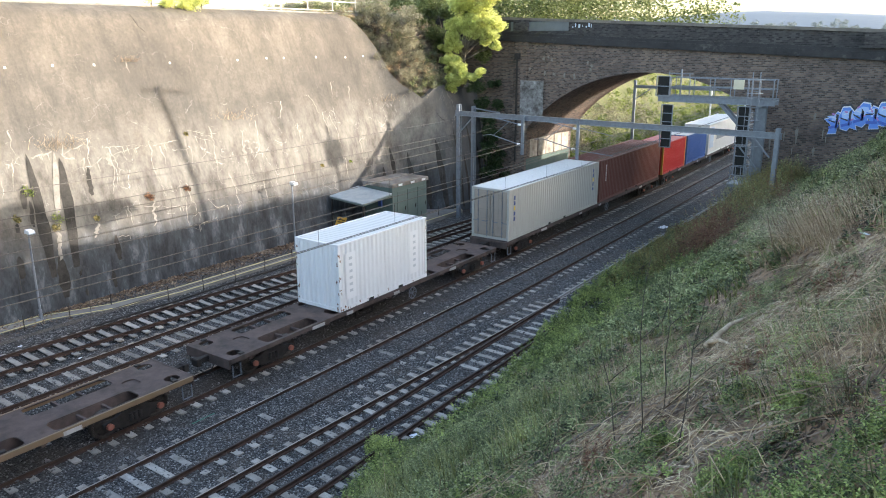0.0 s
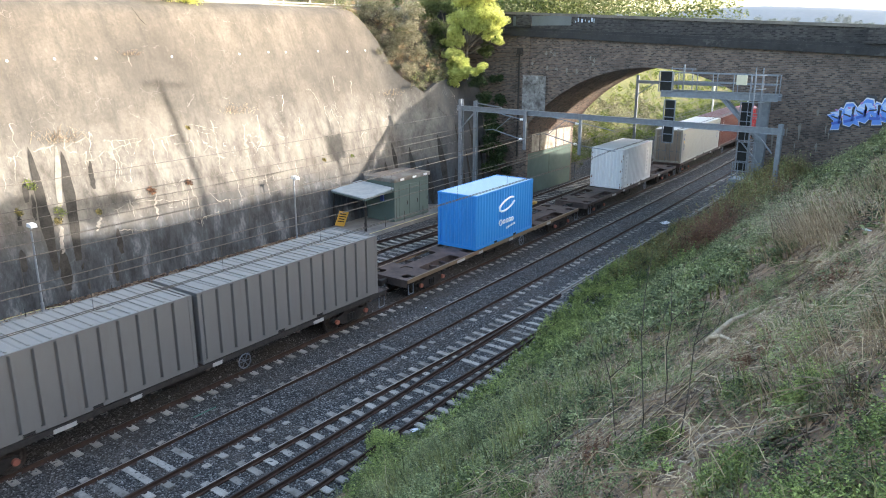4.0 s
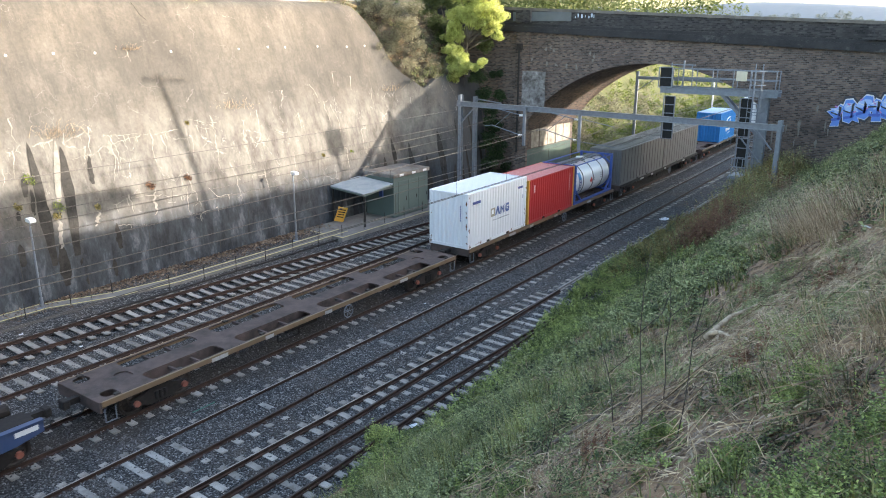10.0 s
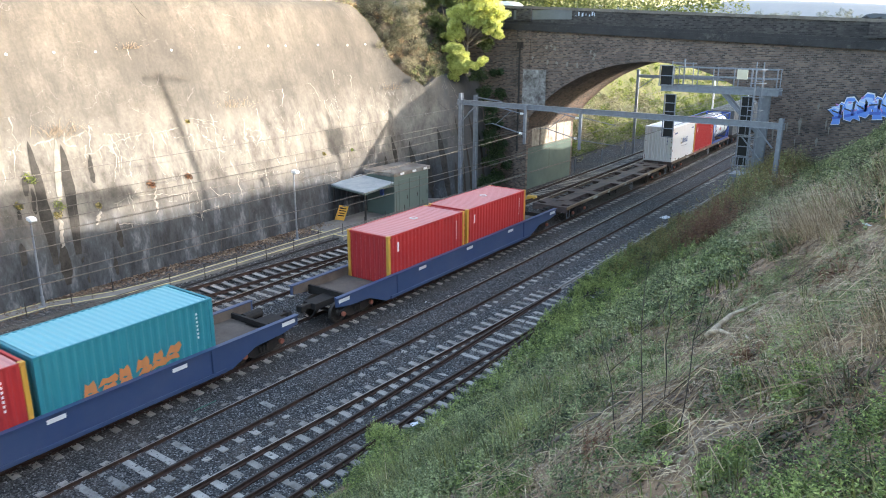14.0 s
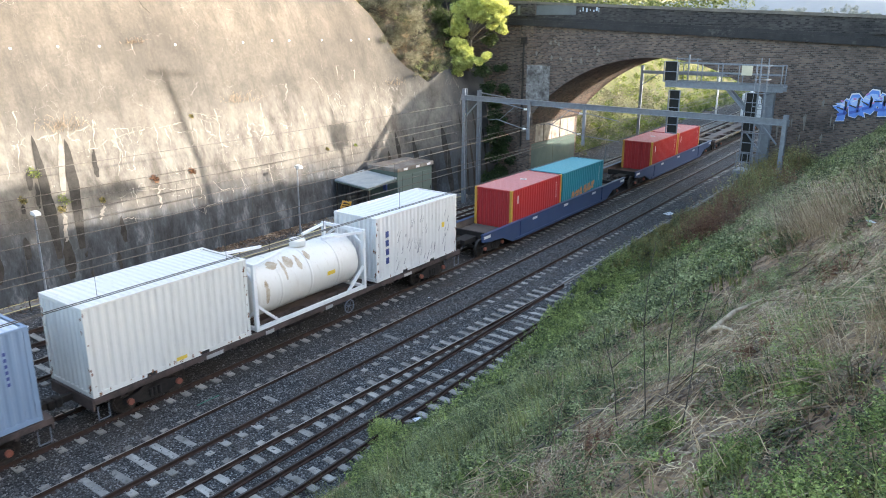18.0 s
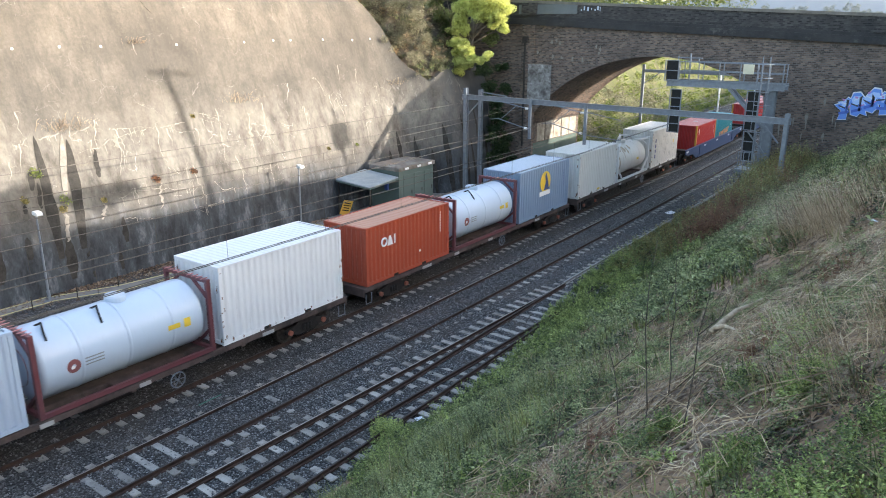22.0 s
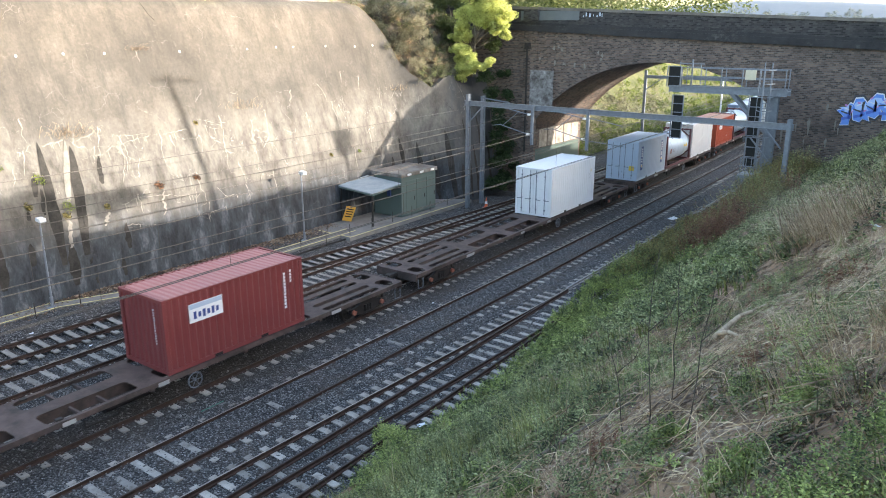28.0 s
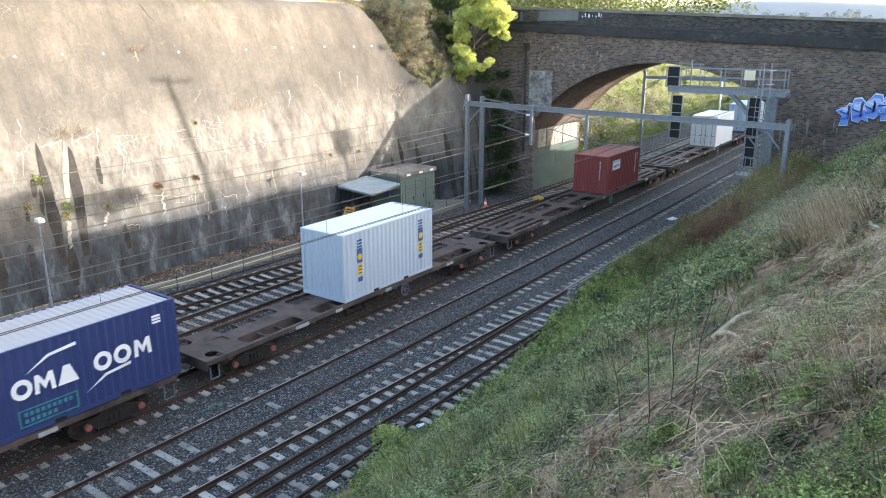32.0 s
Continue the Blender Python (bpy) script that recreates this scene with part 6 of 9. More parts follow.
small_print(c, INK_GREY, -0.6, 1.08, 16, 0.06, 0.05, 0.05, down=False)
bars(c, INK_BLUE, -2.25, 2.35, 0.75, 0.14)
bars(c, INK_BLUE, 2.3, 2.4, 0.55, 0.12)
small_print(c, INK_BLUE, 2.6, 1.9, 2, 0.08, 0.08)
rear_print(c, INK_BLUE, 0.75, 2.2, 7)
rusty(c, 5, 30)
RED_LABEL = "bright red container with yellow end posts and a pink roof"
for s in (-73.85, -80.15, -101.9):
    c = rides(container(RED_LABEL, RED, roof=ROOF_PINK, posts=YELLOW), s, 0.56)
    bars(c, INK_WHITE, -2.35, 2.0, 0.12, 0.45)
    small_print(c, INK_WHITE, 2.3, 2.2, 7, 0.06, 0.08, 0.06)
    g = Geo()
    g.lathe([(0.12, LOW + 0.006), (0.20, LOW + 0.010), (0.20, LOW - 0.02)], 16, lambda r, a, b, h: (r * a, 0.4 + r * b, h))
    part("roof_patch", g, ROOF_PALE, c, "pale worn spot on the roof")
c = rides(container("teal container with orange lettering", TEAL, roof=colour("roof_teal", (0.16, 0.45, 0.50), 0.3), posts=TEAL), -95.65, 0.56)
r = random.Random(8)
for k, y in enumerate((-1.55, -1.0, -0.4, 0.2, 0.75, 1.3)):
    for part_of in range(2):
        g = Geo()
        z, w, h = 1.05 + 0.05 * k - 0.25 * part_of, r.uniform(0.18, 0.32), r.uniform(0.12, 0.24)
        lean = r.uniform(0.0, 0.2)
        g.prism([(y - w, z - h), (y - w * 0.2, z - h * 0.5), (y + w, z - h * 0.8), (y + w * 0.8 + lean, z + h * 0.2), (y + w * 0.5 + lean, z + h), (y - w * 0.3 + lean, z + h * 0.5), (y - w * 0.8 + lean, z + h * 0.9)], lambda a, b, d: (d, a, b), (1.2215 + 0.003 * part_of, 1.2245 + 0.003 * part_of))
        part("wordmark_shape", g, colour("ink_orange", (0.60, 0.22, 0.06), 0.6), c, "flaking orange wordmark shape")
small_print(c, INK_WHITE, 2.35, 2.2, 7, 0.06, 0.08, 0.06)
c = rides(container("scuffed white container with scratched paint", colour("container_scuffed", (0.70, 0.70, 0.69), 0.9, grime=(0.20, 0.17, 0.15), fade=0.97), 6.058, HIGH), -113.36, DECK)
for k in range(4):
    bars(c, INK_BLUE, -2.3, 2.05 - k * 0.4, 0.22, 0.28)
bars(c, INK_YELLOW, 1.9, 1.6, 0.2, 0.25)
g = Geo()
r = random.Random(12)
for k in range(46):
    y, z, l = r.uniform(-1.7, 2.4), r.uniform(0.35, 2.3), r.uniform(0.12, 0.55)
    d = r.uniform(0.15, 0.5) * l
    w = r.uniform(0.012, 0.035)
    g.add([(1.221, y - w, z - l / 2), (1.221, y + w, z - l / 2), (1.221, y + d + w * 0.4, z + l / 2), (1.221, y + d - w * 0.4, z + l / 2)], [(0, 1, 2, 3)])
rusty(c, 9, 24)
part("scratches", g, INK_GREY, c, "dark scratches through the paint")["kind"] = "stuff"
c = rides(tank_container("stained white tank container with rust-brown spill", TANK_RUSTY, WHITE, 1.08, walkway=False, brace=True), -120.1, DECK)
decal(c, INK_YELLOW, 1.05, 1.2, 0.45, 0.16, 1.08)
for k, (y, z, w, h) in enumerate(((-0.9, 2.05, 0.5, 0.36), (-0.45, 1.95, 0.28, 0.5), (-2.3, 1.3, 0.22, 0.9), (-1.7, 2.1, 0.6, 0.24), (-1.25, 1.85, 0.16, 0.7), (0.1, 2.08, 0.3, 0.3))):
    decal(c, SPILL, y, z, w, h, 1.078 + 0.001 * k, "spill_stain", "rust-brown dried spill", True)
c = rides(container("cream-white container with rusty corners", CREAM, 6.058, HIGH), -126.43, DECK)
bars(c, INK_YELLOW, 0.1, 0.2, 0.4, 0.12)
rusty(c, 3, 44)
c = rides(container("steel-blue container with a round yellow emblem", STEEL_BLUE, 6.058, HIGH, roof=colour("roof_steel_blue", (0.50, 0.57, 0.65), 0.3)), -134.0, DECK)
g = Geo()
g.lathe([(0.0, 0.0), (0.62, 0.0)], 28, lambda r, a, b, h: (1.224, -0.05 + r * a, 1.95 + r * b))
part("emblem", g, INK_YELLOW, c, "round yellow emblem")
g = Geo()
g.add([(1.227, -0.25, 1.45), (1.227, 0.4, 1.45), (1.227, 0.25, 2.0), (1.227, 0.05, 2.45), (1.227, -0.1, 2.3), (1.227, 0.0, 1.9)], [(0, 1, 2, 3, 4, 5)])
part("emblem_shape", g, INK_BLUE, c)
bars(c, INK_WHITE, -0.1, 1.28, 1.3, 0.26, x=1.2285, label="white banner")
small_print(c, INK_BLUE, 2.3, 2.3, 6, 0.08, 0.1, 0.08)
for s, first in ((-140.4, True), (-160.9, False)):
    c = rides(tank_container("pale blue-grey tank container in a maroon frame", TANK_GREY, FRAME_RED, 1.14, walkway=False, top=False, corners=False), s, DECK)
    g = Geo()
    for yy in (-2.95, 2.95):
        for k in range(9):
            g.bar((-1.0 + k * 0.25, yy - 0.14, 2.60), (-1.0 + k * 0.25, yy + 0.14, 2.60), 0.03, 0.02)
    part("end_tread", g, ROOF_PINK, c)
    for yy in (-0.6, -2.3):
        g = Geo()
        g.tube([(0.1, yy, 2.42), (0.3, yy + 0.1, 2.52), (0.55, yy, 2.40), (0.8, yy - 0.05, 2.14)], 0.035, 6)
        part("hose", g, BLACK, c)
    disc_decal(c, colour("ink_maroon", (0.24, 0.06, 0.06), 0.2), -1.85, 1.25, 0.21, 1.14, 0.06, label="dark red ring emblem")
    disc_decal(c, INK_WHITE, -1.88, 1.22, 0.06, 1.14)
    for k in range(3):
        decal(c, INK_GREY, -1.2, 1.36 - 0.1 * k, 0.6, 0.04, 1.14)
    decal(c, INK_YELLOW, 1.55, 1.35, 0.45, 0.16, 1.14)
    decal(c, INK_YELLOW, 2.05, 1.35, 0.25, 0.3, 1.14)
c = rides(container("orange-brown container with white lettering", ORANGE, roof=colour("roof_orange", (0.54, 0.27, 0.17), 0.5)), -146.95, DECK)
for k, y in enumerate((-1.85, -1.45, -1.13)):
    g = Geo()
    z = 1.75
    if k == 0:
        g.ring((1.224, y, z), (1, 0, 0), 0.17, 0.05, 14, 4)
    elif k == 1:
        g.add([(1.224, y - 0.2, z - 0.22), (1.224, y + 0.2, z - 0.22), (1.224, y + 0.06, z + 0.22), (1.224, y - 0.06, z + 0.22)], [(0, 1, 2, 3)])
    else:
        g.box(1.222, 1.226, y - 0.05, y + 0.05, z - 0.22, z + 0.22)
    part("wordmark_shape", g, INK_WHITE, c, "bold white wordmark shape")
small_print(c, INK_WHITE, 2.3, 2.25, 8, 0.08, 0.08, 0.05)
bars(c, INK_WHITE, 0.7, 0.75, 0.14, 0.1)
rusty(rides(container("plain white corrugated steel container", WHITE, 6.058, HIGH), -154.5, DECK), 7, 30)
c = rides(container("pale grey-blue container with dark blue labels and doors", PALE_BLUE, 6.058, HIGH, doors=True), -167.3, DECK)
for y in (-2.25, 2.0):
    bars(c, INK_BLUE, y, 1.62, 0.42, 1.75, label="dark blue upright name panel")
    for k in range(4):
        bars(c, INK_WHITE, y - 0.02, 2.30 - k * 0.17, 0.26, 0.10, x=1.2285)
    for k in range(2):
        bars(c, INK_WHITE, y - 0.02, 1.55 - k * 0.17, 0.26, 0.10, x=1.2285)
    g = Geo()
    g.lathe([(0.0, 0.0), (0.15, 0.0)], 18, lambda r, a, b, h: (1.2285, y + r * a, 1.08 + r * b))
    part("emblem", g, INK_WHITE, c, "round pale emblem")
    bars(c, INK_YELLOW, y + 0.02, 1.05, 0.16, 0.10, x=1.2300)
g = Geo()
g.box(0.55, 0.95, -3.045, -3.04, 0.75, 1.1)
part("hazard_label", g, INK_YELLOW, c)
c = rides(container("clean white container with white doors", CLEAN_WHITE, 6.058, HIGH, doors=True), -181.03, DECK)
bars(c, INK_YELLOW, 2.45, 2.1, 0.08, 0.15)
small_print(c, INK_GREY, 2.3, 1.9, 4, 0.05, 0.06)
c = rides(container("red-brown container with a white and blue plaque", RED_BROWN, roof=colour("roof_oxide", (0.42, 0.15, 0.13), 0.3)), -207.29, DECK)
bars(c, INK_WHITE, -1.4, 1.85, 1.35, 0.66, label="white plaque with blue bars")
bars(c, PALE_BLUE, -1.4, 2.08, 1.3, 0.16, x=1.2285)
for k in range(6):
    bars(c, INK_BLUE, -1.85 + 0.18 * k, 1.76, 0.11, 0.26 - 0.08 * (k % 2), x=1.2285)
small_print(c, INK_WHITE, 2.1, 2.15, 11, 0.10, 0.10, 0.03)
small_print(c, INK_WHITE, 2.4, 2.2, 4, 0.08, 0.10, 0.03)
rear_print(c, INK_WHITE, 0.72, 2.2, 14, h=0.05, gap=0.04)
c = rides(container("pale blue-white container with blue and yellow labels", colour("container_ice", (0.45, 0.52, 0.60), 0.2, fade=0.97), 6.058, HIGH, roof=CLEAN_WHITE), -233.38, DECK)
for y in (-2.05, 2.1):
    for k in range(3):
        bars(c, INK_BLUE, y, 2.50 - k * 0.13, 0.30, 0.08)
    bars(c, INK_BLUE, y, 1.86, 0.34, 0.62, label="blue label")
    g = Geo()
    g.lathe([(0.0, 0.0), (0.14, 0.0)], 18, lambda r, a, b, h: (1.2285, y + r * a, 1.80 + r * b))
    part("emblem", g, INK_YELLOW, c, "round yellow emblem")
    bars(c, INK_YELLOW, y, 1.24, 0.32, 0.46, label="yellow label")
    for k in range(3):
        bars(c, INK_BLUE, y, 1.38 - k * 0.14, 0.2, 0.06, x=1.2285)
    bars(c, INK_BLUE, y, 0.82, 0.30, 0.20)
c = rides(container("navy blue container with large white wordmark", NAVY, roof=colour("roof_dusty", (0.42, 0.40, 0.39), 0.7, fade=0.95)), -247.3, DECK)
for k, y in enumerate((-1.95, -1.32, -0.66, 0.42, 1.06, 1.74)):
    g = Geo()
    z = 1.36
    if k in (0, 3, 4):
        g.grid(lambda u, v: (1.2245, y + (0.15 + 0.14 * v) * math.cos(2 * math.pi * u), z + (0.15 + 0.15 * v) * math.sin(2 * math.pi * u)), 20, 1)
    elif k in (1, 5):
        g.prism([(y + a, z + b) for a, b in ((-0.30, -0.28), (-0.17, -0.28), (-0.15, 0.06), (0.0, -0.20), (0.15, 0.06), (0.17, -0.28), (0.30, -0.28), (0.26, 0.28), (0.14, 0.28), (0.0, 0.04), (-0.14, 0.28), (-0.26, 0.28))],
                lambda a, b, d: (d, a, b), (1.2225, 1.2275))
    else:
        g.prism([(y + a, z + b) for a, b in ((-0.31, -0.28), (0.31, -0.28), (0.10, 0.28), (-0.10, 0.28))], lambda a, b, d: (d, a, b), (1.2225, 1.2275))
    part("wordmark_shape", g, INK_WHITE, c, "bold white wordmark shape")
for z0, y0, sgn in ((1.95, -1.0, 1), (0.75, 0.6, 1)):
    g = Geo()
    g.add([(1.224, y0 - 0.8, z0 - 0.2), (1.224, y0 - 0.1, z0 + 0.12), (1.224, y0 + 0.7, z0 + 0.2), (1.224, y0 + 0.7, z0 + 0.3), (1.224, y0 - 0.15, z0 + 0.2)], [(0, 1, 2, 3, 4)])
    part("emblem_stroke", g, INK_WHITE, c)
INK_TEAL = colour("ink_teal", (0.02, 0.22, 0.25), 0.1)
for z, h in ((0.74, 0.04), (0.26, 0.04)):
    bars(c, INK_TEAL, -1.3, z, 1.7, h, label="teal frame of the sub-panel")
for y in (-2.13, -0.47):
    bars(c, INK_TEAL, y, 0.5, 0.04, 0.44)
for k in range(9):
    bars(c, INK_TEAL, -1.95 + 0.16 * k, 0.60, 0.10, 0.12)
for k in range(6):
    bars(c, INK_TEAL, -1.95 + 0.16 * k, 0.40, 0.10, 0.12)
small_print(c, INK_WHITE, 2.3, 2.2, 3, 0.3, 0.07)


# ---- plants ----
def leaf_material(name, stops, through_light=0.3, rough=0.55):
    """Leaves or blades, each of its own tone."""
    m, ns, ls, p = nodes_of(name)
    rnd = ns.new("ShaderNodeNewGeometry").outputs["Random Per Island"]
    co = ns.new("ShaderNodeTexCoord").outputs["Object"]
    r = ramp(ns, stops)
    clump = maths(ns, ls, "ADD", noisetex(ns, ls, co, 0.8, 3, 0.6), noisetex(ns, ls, co, 3.1, 3, 0.6))
    ls.new(maths(ns, ls, "ADD", maths(ns, ls, "MULTIPLY", rnd, 0.5), maths(ns, ls, "MULTIPLY", maths(ns, ls, "SUBTRACT", clump, 0.76), 1.05)), r.inputs[0])
    ls.new(r.outputs[0], p.inputs["Base Color"])
    p.inputs["Roughness"].default_value = rough
    p.inputs["Specular IOR Level"].default_value = 0.3
    t = ns.new("ShaderNodeBsdfTranslucent")
    ls.new(r.outputs[0], t.inputs["Color"])
    x = ns.new("ShaderNodeMixShader")
    x.inputs[0].default_value = through_light
    ls.new(p.outputs[0], x.inputs[1])
    ls.new(t.outputs[0], x.inputs[2])
    ls.new(x.outputs[0], ns["Material Output"].inputs["Surface"])
    return m


GRASS = leaf_material("grass_blades", ((0.18, (0.040, 0.046, 0.014)), (0.5, (0.160, 0.170, 0.052)), (0.85, (0.330, 0.325, 0.115))), 0.14)
WEED = leaf_material("weed_leaves", ((0.18, (0.024, 0.031, 0.012)), (0.5, (0.165, 0.192, 0.072)), (0.85, (0.470, 0.490, 0.225))), 0.14)
LUSH = leaf_material("lush_leaves", ((0.18, (0.028, 0.042, 0.012)), (0.5, (0.175, 0.222, 0.056)), (0.85, (0.470, 0.520, 0.160))), 0.16)
STRAW = leaf_material("dry_straw", ((0.18, (0.080, 0.048, 0.026)), (0.5, (0.345, 0.238, 0.134)), (0.85, (0.72, 0.56, 0.37))), 0.15)
HUSK = leaf_material("dead_leaf_litter", ((0.15, (0.055, 0.035, 0.024)), (0.5, (0.175, 0.118, 0.080)), (0.85, (0.38, 0.29, 0.21))), 0.1)
SCRUB = leaf_material("olive_scrub", ((0.15, (0.075, 0.068, 0.022)), (0.5, (0.215, 0.182, 0.062)), (0.85, (0.42, 0.345, 0.14))))
OLIVE_LEAF = leaf_material("olive_leaves", ((0.15, (0.045, 0.065, 0.022)), (0.5, (0.125, 0.155, 0.055)), (0.85, (0.21, 0.24, 0.10))), 0.35)
SUN_LEAF = leaf_material("yellow_green_leaves", ((0.15, (0.080, 0.120, 0.024)), (0.5, (0.175, 0.225, 0.045)), (0.85, (0.30, 0.345, 0.085))), 0.4)
BRACKEN = leaf_material("brown_bracken", ((0.15, (0.075, 0.036, 0.020)), (0.5, (0.205, 0.100, 0.056)), (0.85, (0.36, 0.21, 0.125))))
BRIGHT_LEAF = leaf_material("bright_leaves", ((0.15, (0.26, 0.30, 0.08)), (0.5, (0.62, 0.65, 0.22)), (0.85, (0.80, 0.82, 0.36))), 0.55)
GREY_LEAF = leaf_material("grey_green_leaves", ((0.15, (0.10, 0.10, 0.062)), (0.5, (0.25, 0.24, 0.155)), (0.85, (0.46, 0.42, 0.30))), 0.4)
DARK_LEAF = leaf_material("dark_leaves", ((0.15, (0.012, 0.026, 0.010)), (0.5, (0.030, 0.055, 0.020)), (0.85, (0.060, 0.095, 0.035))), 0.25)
# the pale haze of distance is mixed into these leaf colours
HAZY_LEAF = leaf_material("haze_tinted_leaves", ((0.15, (0.11, 0.135, 0.125)), (0.5, (0.16, 0.19, 0.18)), (0.85, (0.22, 0.255, 0.235))), 0.3)
BARK = surface("bark", (0.07, 0.055, 0.042), (0.19, 0.155, 0.12), 5, 30, 0.9, relief=0.02, stretch=(1, 1, 0.3))
DARK_STEM = surface("dark_stem", (0.035, 0.027, 0.020), (0.10, 0.078, 0.058), 8, 40, 0.9)
DEAD_WOOD = surface("dead_wood", (0.21, 0.150, 0.092), (0.62, 0.50, 0.36), 6, 35, 0.9, relief=0.02)


def mesh_of(name, verts, tris, mat, smooth=False):
    me = bpy.data.meshes.new(name)
    me.vertices.add(len(verts))
    me.vertices.foreach_set("co", np.asarray(verts, dtype=np.float32).ravel())
    me.loops.add(tris.size)
    me.loops.foreach_set("vertex_index", tris.astype(np.int32).ravel())
    me.polygons.add(len(tris))
    me.polygons.foreach_set("loop_start", np.arange(0, tris.size, 3, dtype=np.int32))
    me.materials.append(mat)
    me.update(calc_edges=True)
    if smooth:
        me.polygons.foreach_set("use_smooth", [True] * len(tris))
    return me


def blades(rng, base, normal_lean, n, height, spread, width, droop):
    """n blades from each base point: arrays of vertices and triangles."""
    k = len(base) * n
    b = np.repeat(base, n, 0) + np.c_[rng.normal(0, spread * 0.35, (k, 2)), np.zeros(k)]
    a = rng.uniform(0, 2 * np.pi, k)
    h = height * rng.uniform(0.45, 1.25, k) * np.repeat(rng.uniform(0.6, 1.3, len(base)), n)
    d = np.c_[np.cos(a), np.sin(a)] * (spread * rng.uniform(0.2, 1.0, k))[:, None]
    d = d + np.asarray(normal_lean)[None, :] * h[:, None]
    side = np.c_[-np.sin(a), np.cos(a), np.zeros(k)] * (width * rng.uniform(0.6, 1.3, k))[:, None]
    mid = b + np.c_[d * 0.45, h * 0.65]
    tip = b + np.c_[d * (1.0 + droop), h * (1.0 - droop * 0.8 * rng.uniform(0.3, 1.2, k))]
    v = np.stack([b - side / 2, b + side / 2, mid - side * 0.4, mid + side * 0.4, tip], 1).reshape(-1, 3)
    o = (np.arange(k) * 5)[:, None, None]
    t = (np.array([[0, 1, 3], [0, 3, 2], [2, 3, 4]])[None] + o).reshape(-1, 3)
    return v, t


def leaves(rng, centres, radii, n, size, squash=0.8, shell=0.35):
    """Small folded leaves filling clumps round the centres."""
    k = len(centres) * n
    u = rng.normal(0, 1, (k, 3))
    u /= np.linalg.norm(u, axis=1)[:, None]
    r = rng.uniform(shell, 1.0, k) ** 0.6
    p = np.repeat(centres, n, 0) + u * (np.repeat(radii, n) * r)[:, None] * np.array([1, 1, squash])
    ax = rng.normal(0, 1, (k, 3))
    ax[:, 2] *= 0.6
    ax /= np.linalg.norm(ax, axis=1)[:, None]
    s = np.cross(ax, rng.normal(0, 1, (k, 3)))
    s /= np.linalg.norm(s, axis=1)[:, None]
    z = size * rng.uniform(0.6, 1.4, k)[:, None]
    nrm = np.cross(ax, s)
    v = np.stack([p - ax * z, p + s * z * 0.42 + nrm * z * 0.15, p + ax * z, p - s * z * 0.42 + nrm * z * 0.15], 1).reshape(-1, 3)
    o = (np.arange(k) * 4)[:, None, None]
    t = (np.array([[0, 1, 2], [0, 2, 3]])[None] + o).reshape(-1, 3)
    return v, t


def stuff(name, label, category, parts, mat):
    vs, ts, n = [], [], 0
    for v, t in parts:
        vs.append(v)
        ts.append(t + n)
        n += len(v)
    ob = new(name, mesh_of(name, np.concatenate(vs), np.concatenate(ts), mat))
    return tagged(ob, label, category, kind="stuff")


def field(x, y, s, seed):
    return noise.noise(Vector((x * s, y * s, seed)))


def on_bank(rng, n, x0, x1, y0, y1, keep):
    out = []
    xs, ys, w = rng.uniform(x0, x1, n), rng.uniform(y0, y1, n), rng.uniform(0, 1, n)
    for x, y, u in zip(xs, ys, w):
        if (x - EYE[0]) ** 2 + (y - EYE[1]) ** 2 < 1.2:
            continue
        if u < keep(x, y):
            out.append((x, y, bank_z(x, y) - 0.02))
    return np.array(out)


def blobs(x, y, spots):
    """How far a point lies inside any of the soft round patches (x, y, radius across, radius along)."""
    return max(math.exp(-((x - a) / r) ** 2 - ((y - b) / q) ** 2) for a, b, r, q in spots)


BARE_SPOTS = ((19.3, 7.3, 0.8, 0.55), (18.9, 6.9, 0.5, 0.5), (20.0, 7.7, 0.5, 0.5), (20.3, 5.7, 0.3, 0.5), (20.9, 10.6, 0.5, 0.5), (19.5, 6.9, 0.90, 0.70), (18.7, 6.6, 0.5, 0.25), (20.95, 4.9, 0.16, 0.40), (20.5, 10.0, 0.4, 0.8), (20.1, 7.2, 0.35, 0.4), (18.0, 9.3, 0.3, 0.4))
DRY_SPOTS = ((19.8, 14.2, 1.0, 2.2), (18.7, 20.5, 0.8, 2.6), (17.6, 26.0, 0.6, 2.0), (19.4, 10.3, 0.6, 0.7), (20.3, 8.3, 0.35, 0.5), (21.2, 6.4, 0.2, 0.4), (17.0, 12.2, 0.35, 0.6), (21.0, 11.5, 0.45, 1.6), (18.6, 6.3, 0.3, 0.25))
LUSH_SPOTS = ((21.35, 4.25, 0.30, 0.42), (21.0, 5.65, 0.17, 0.25), (20.65, 4.9, 0.22, 0.3), (20.1, 9.0, 0.25, 0.35), (19.0, 13.0, 0.4, 0.7), (9.2, 14.2, 0.6, 0.6))


def dryness(x, y):
    """0 where the bank is green, 1 where it is straw."""
    d = 1.05 * blobs(x, y, DRY_SPOTS) + 0.30 * field(x, y, 0.45, 4.0) + 0.36 * field(x, y, 1.3, 9.0) - 0.5 * blobs(x, y, LUSH_SPOTS) - 0.3 * (1 - smoothstep(9.5, 12.5, x)) + 0.06 - 0.14 * smoothstep(14, 18, y)
    return smoothstep(0.12, 0.56, d)


def bare(x, y):
    """Where the soil shows."""
    return smoothstep(0.30, 0.62, 0.9 * blobs(x, y, BARE_SPOTS) + 0.35 * field(x, y, 1.5, 2.0) + 0.18 * field(x, y, 0.6, 21.0) * smoothstep(12, 14, x))


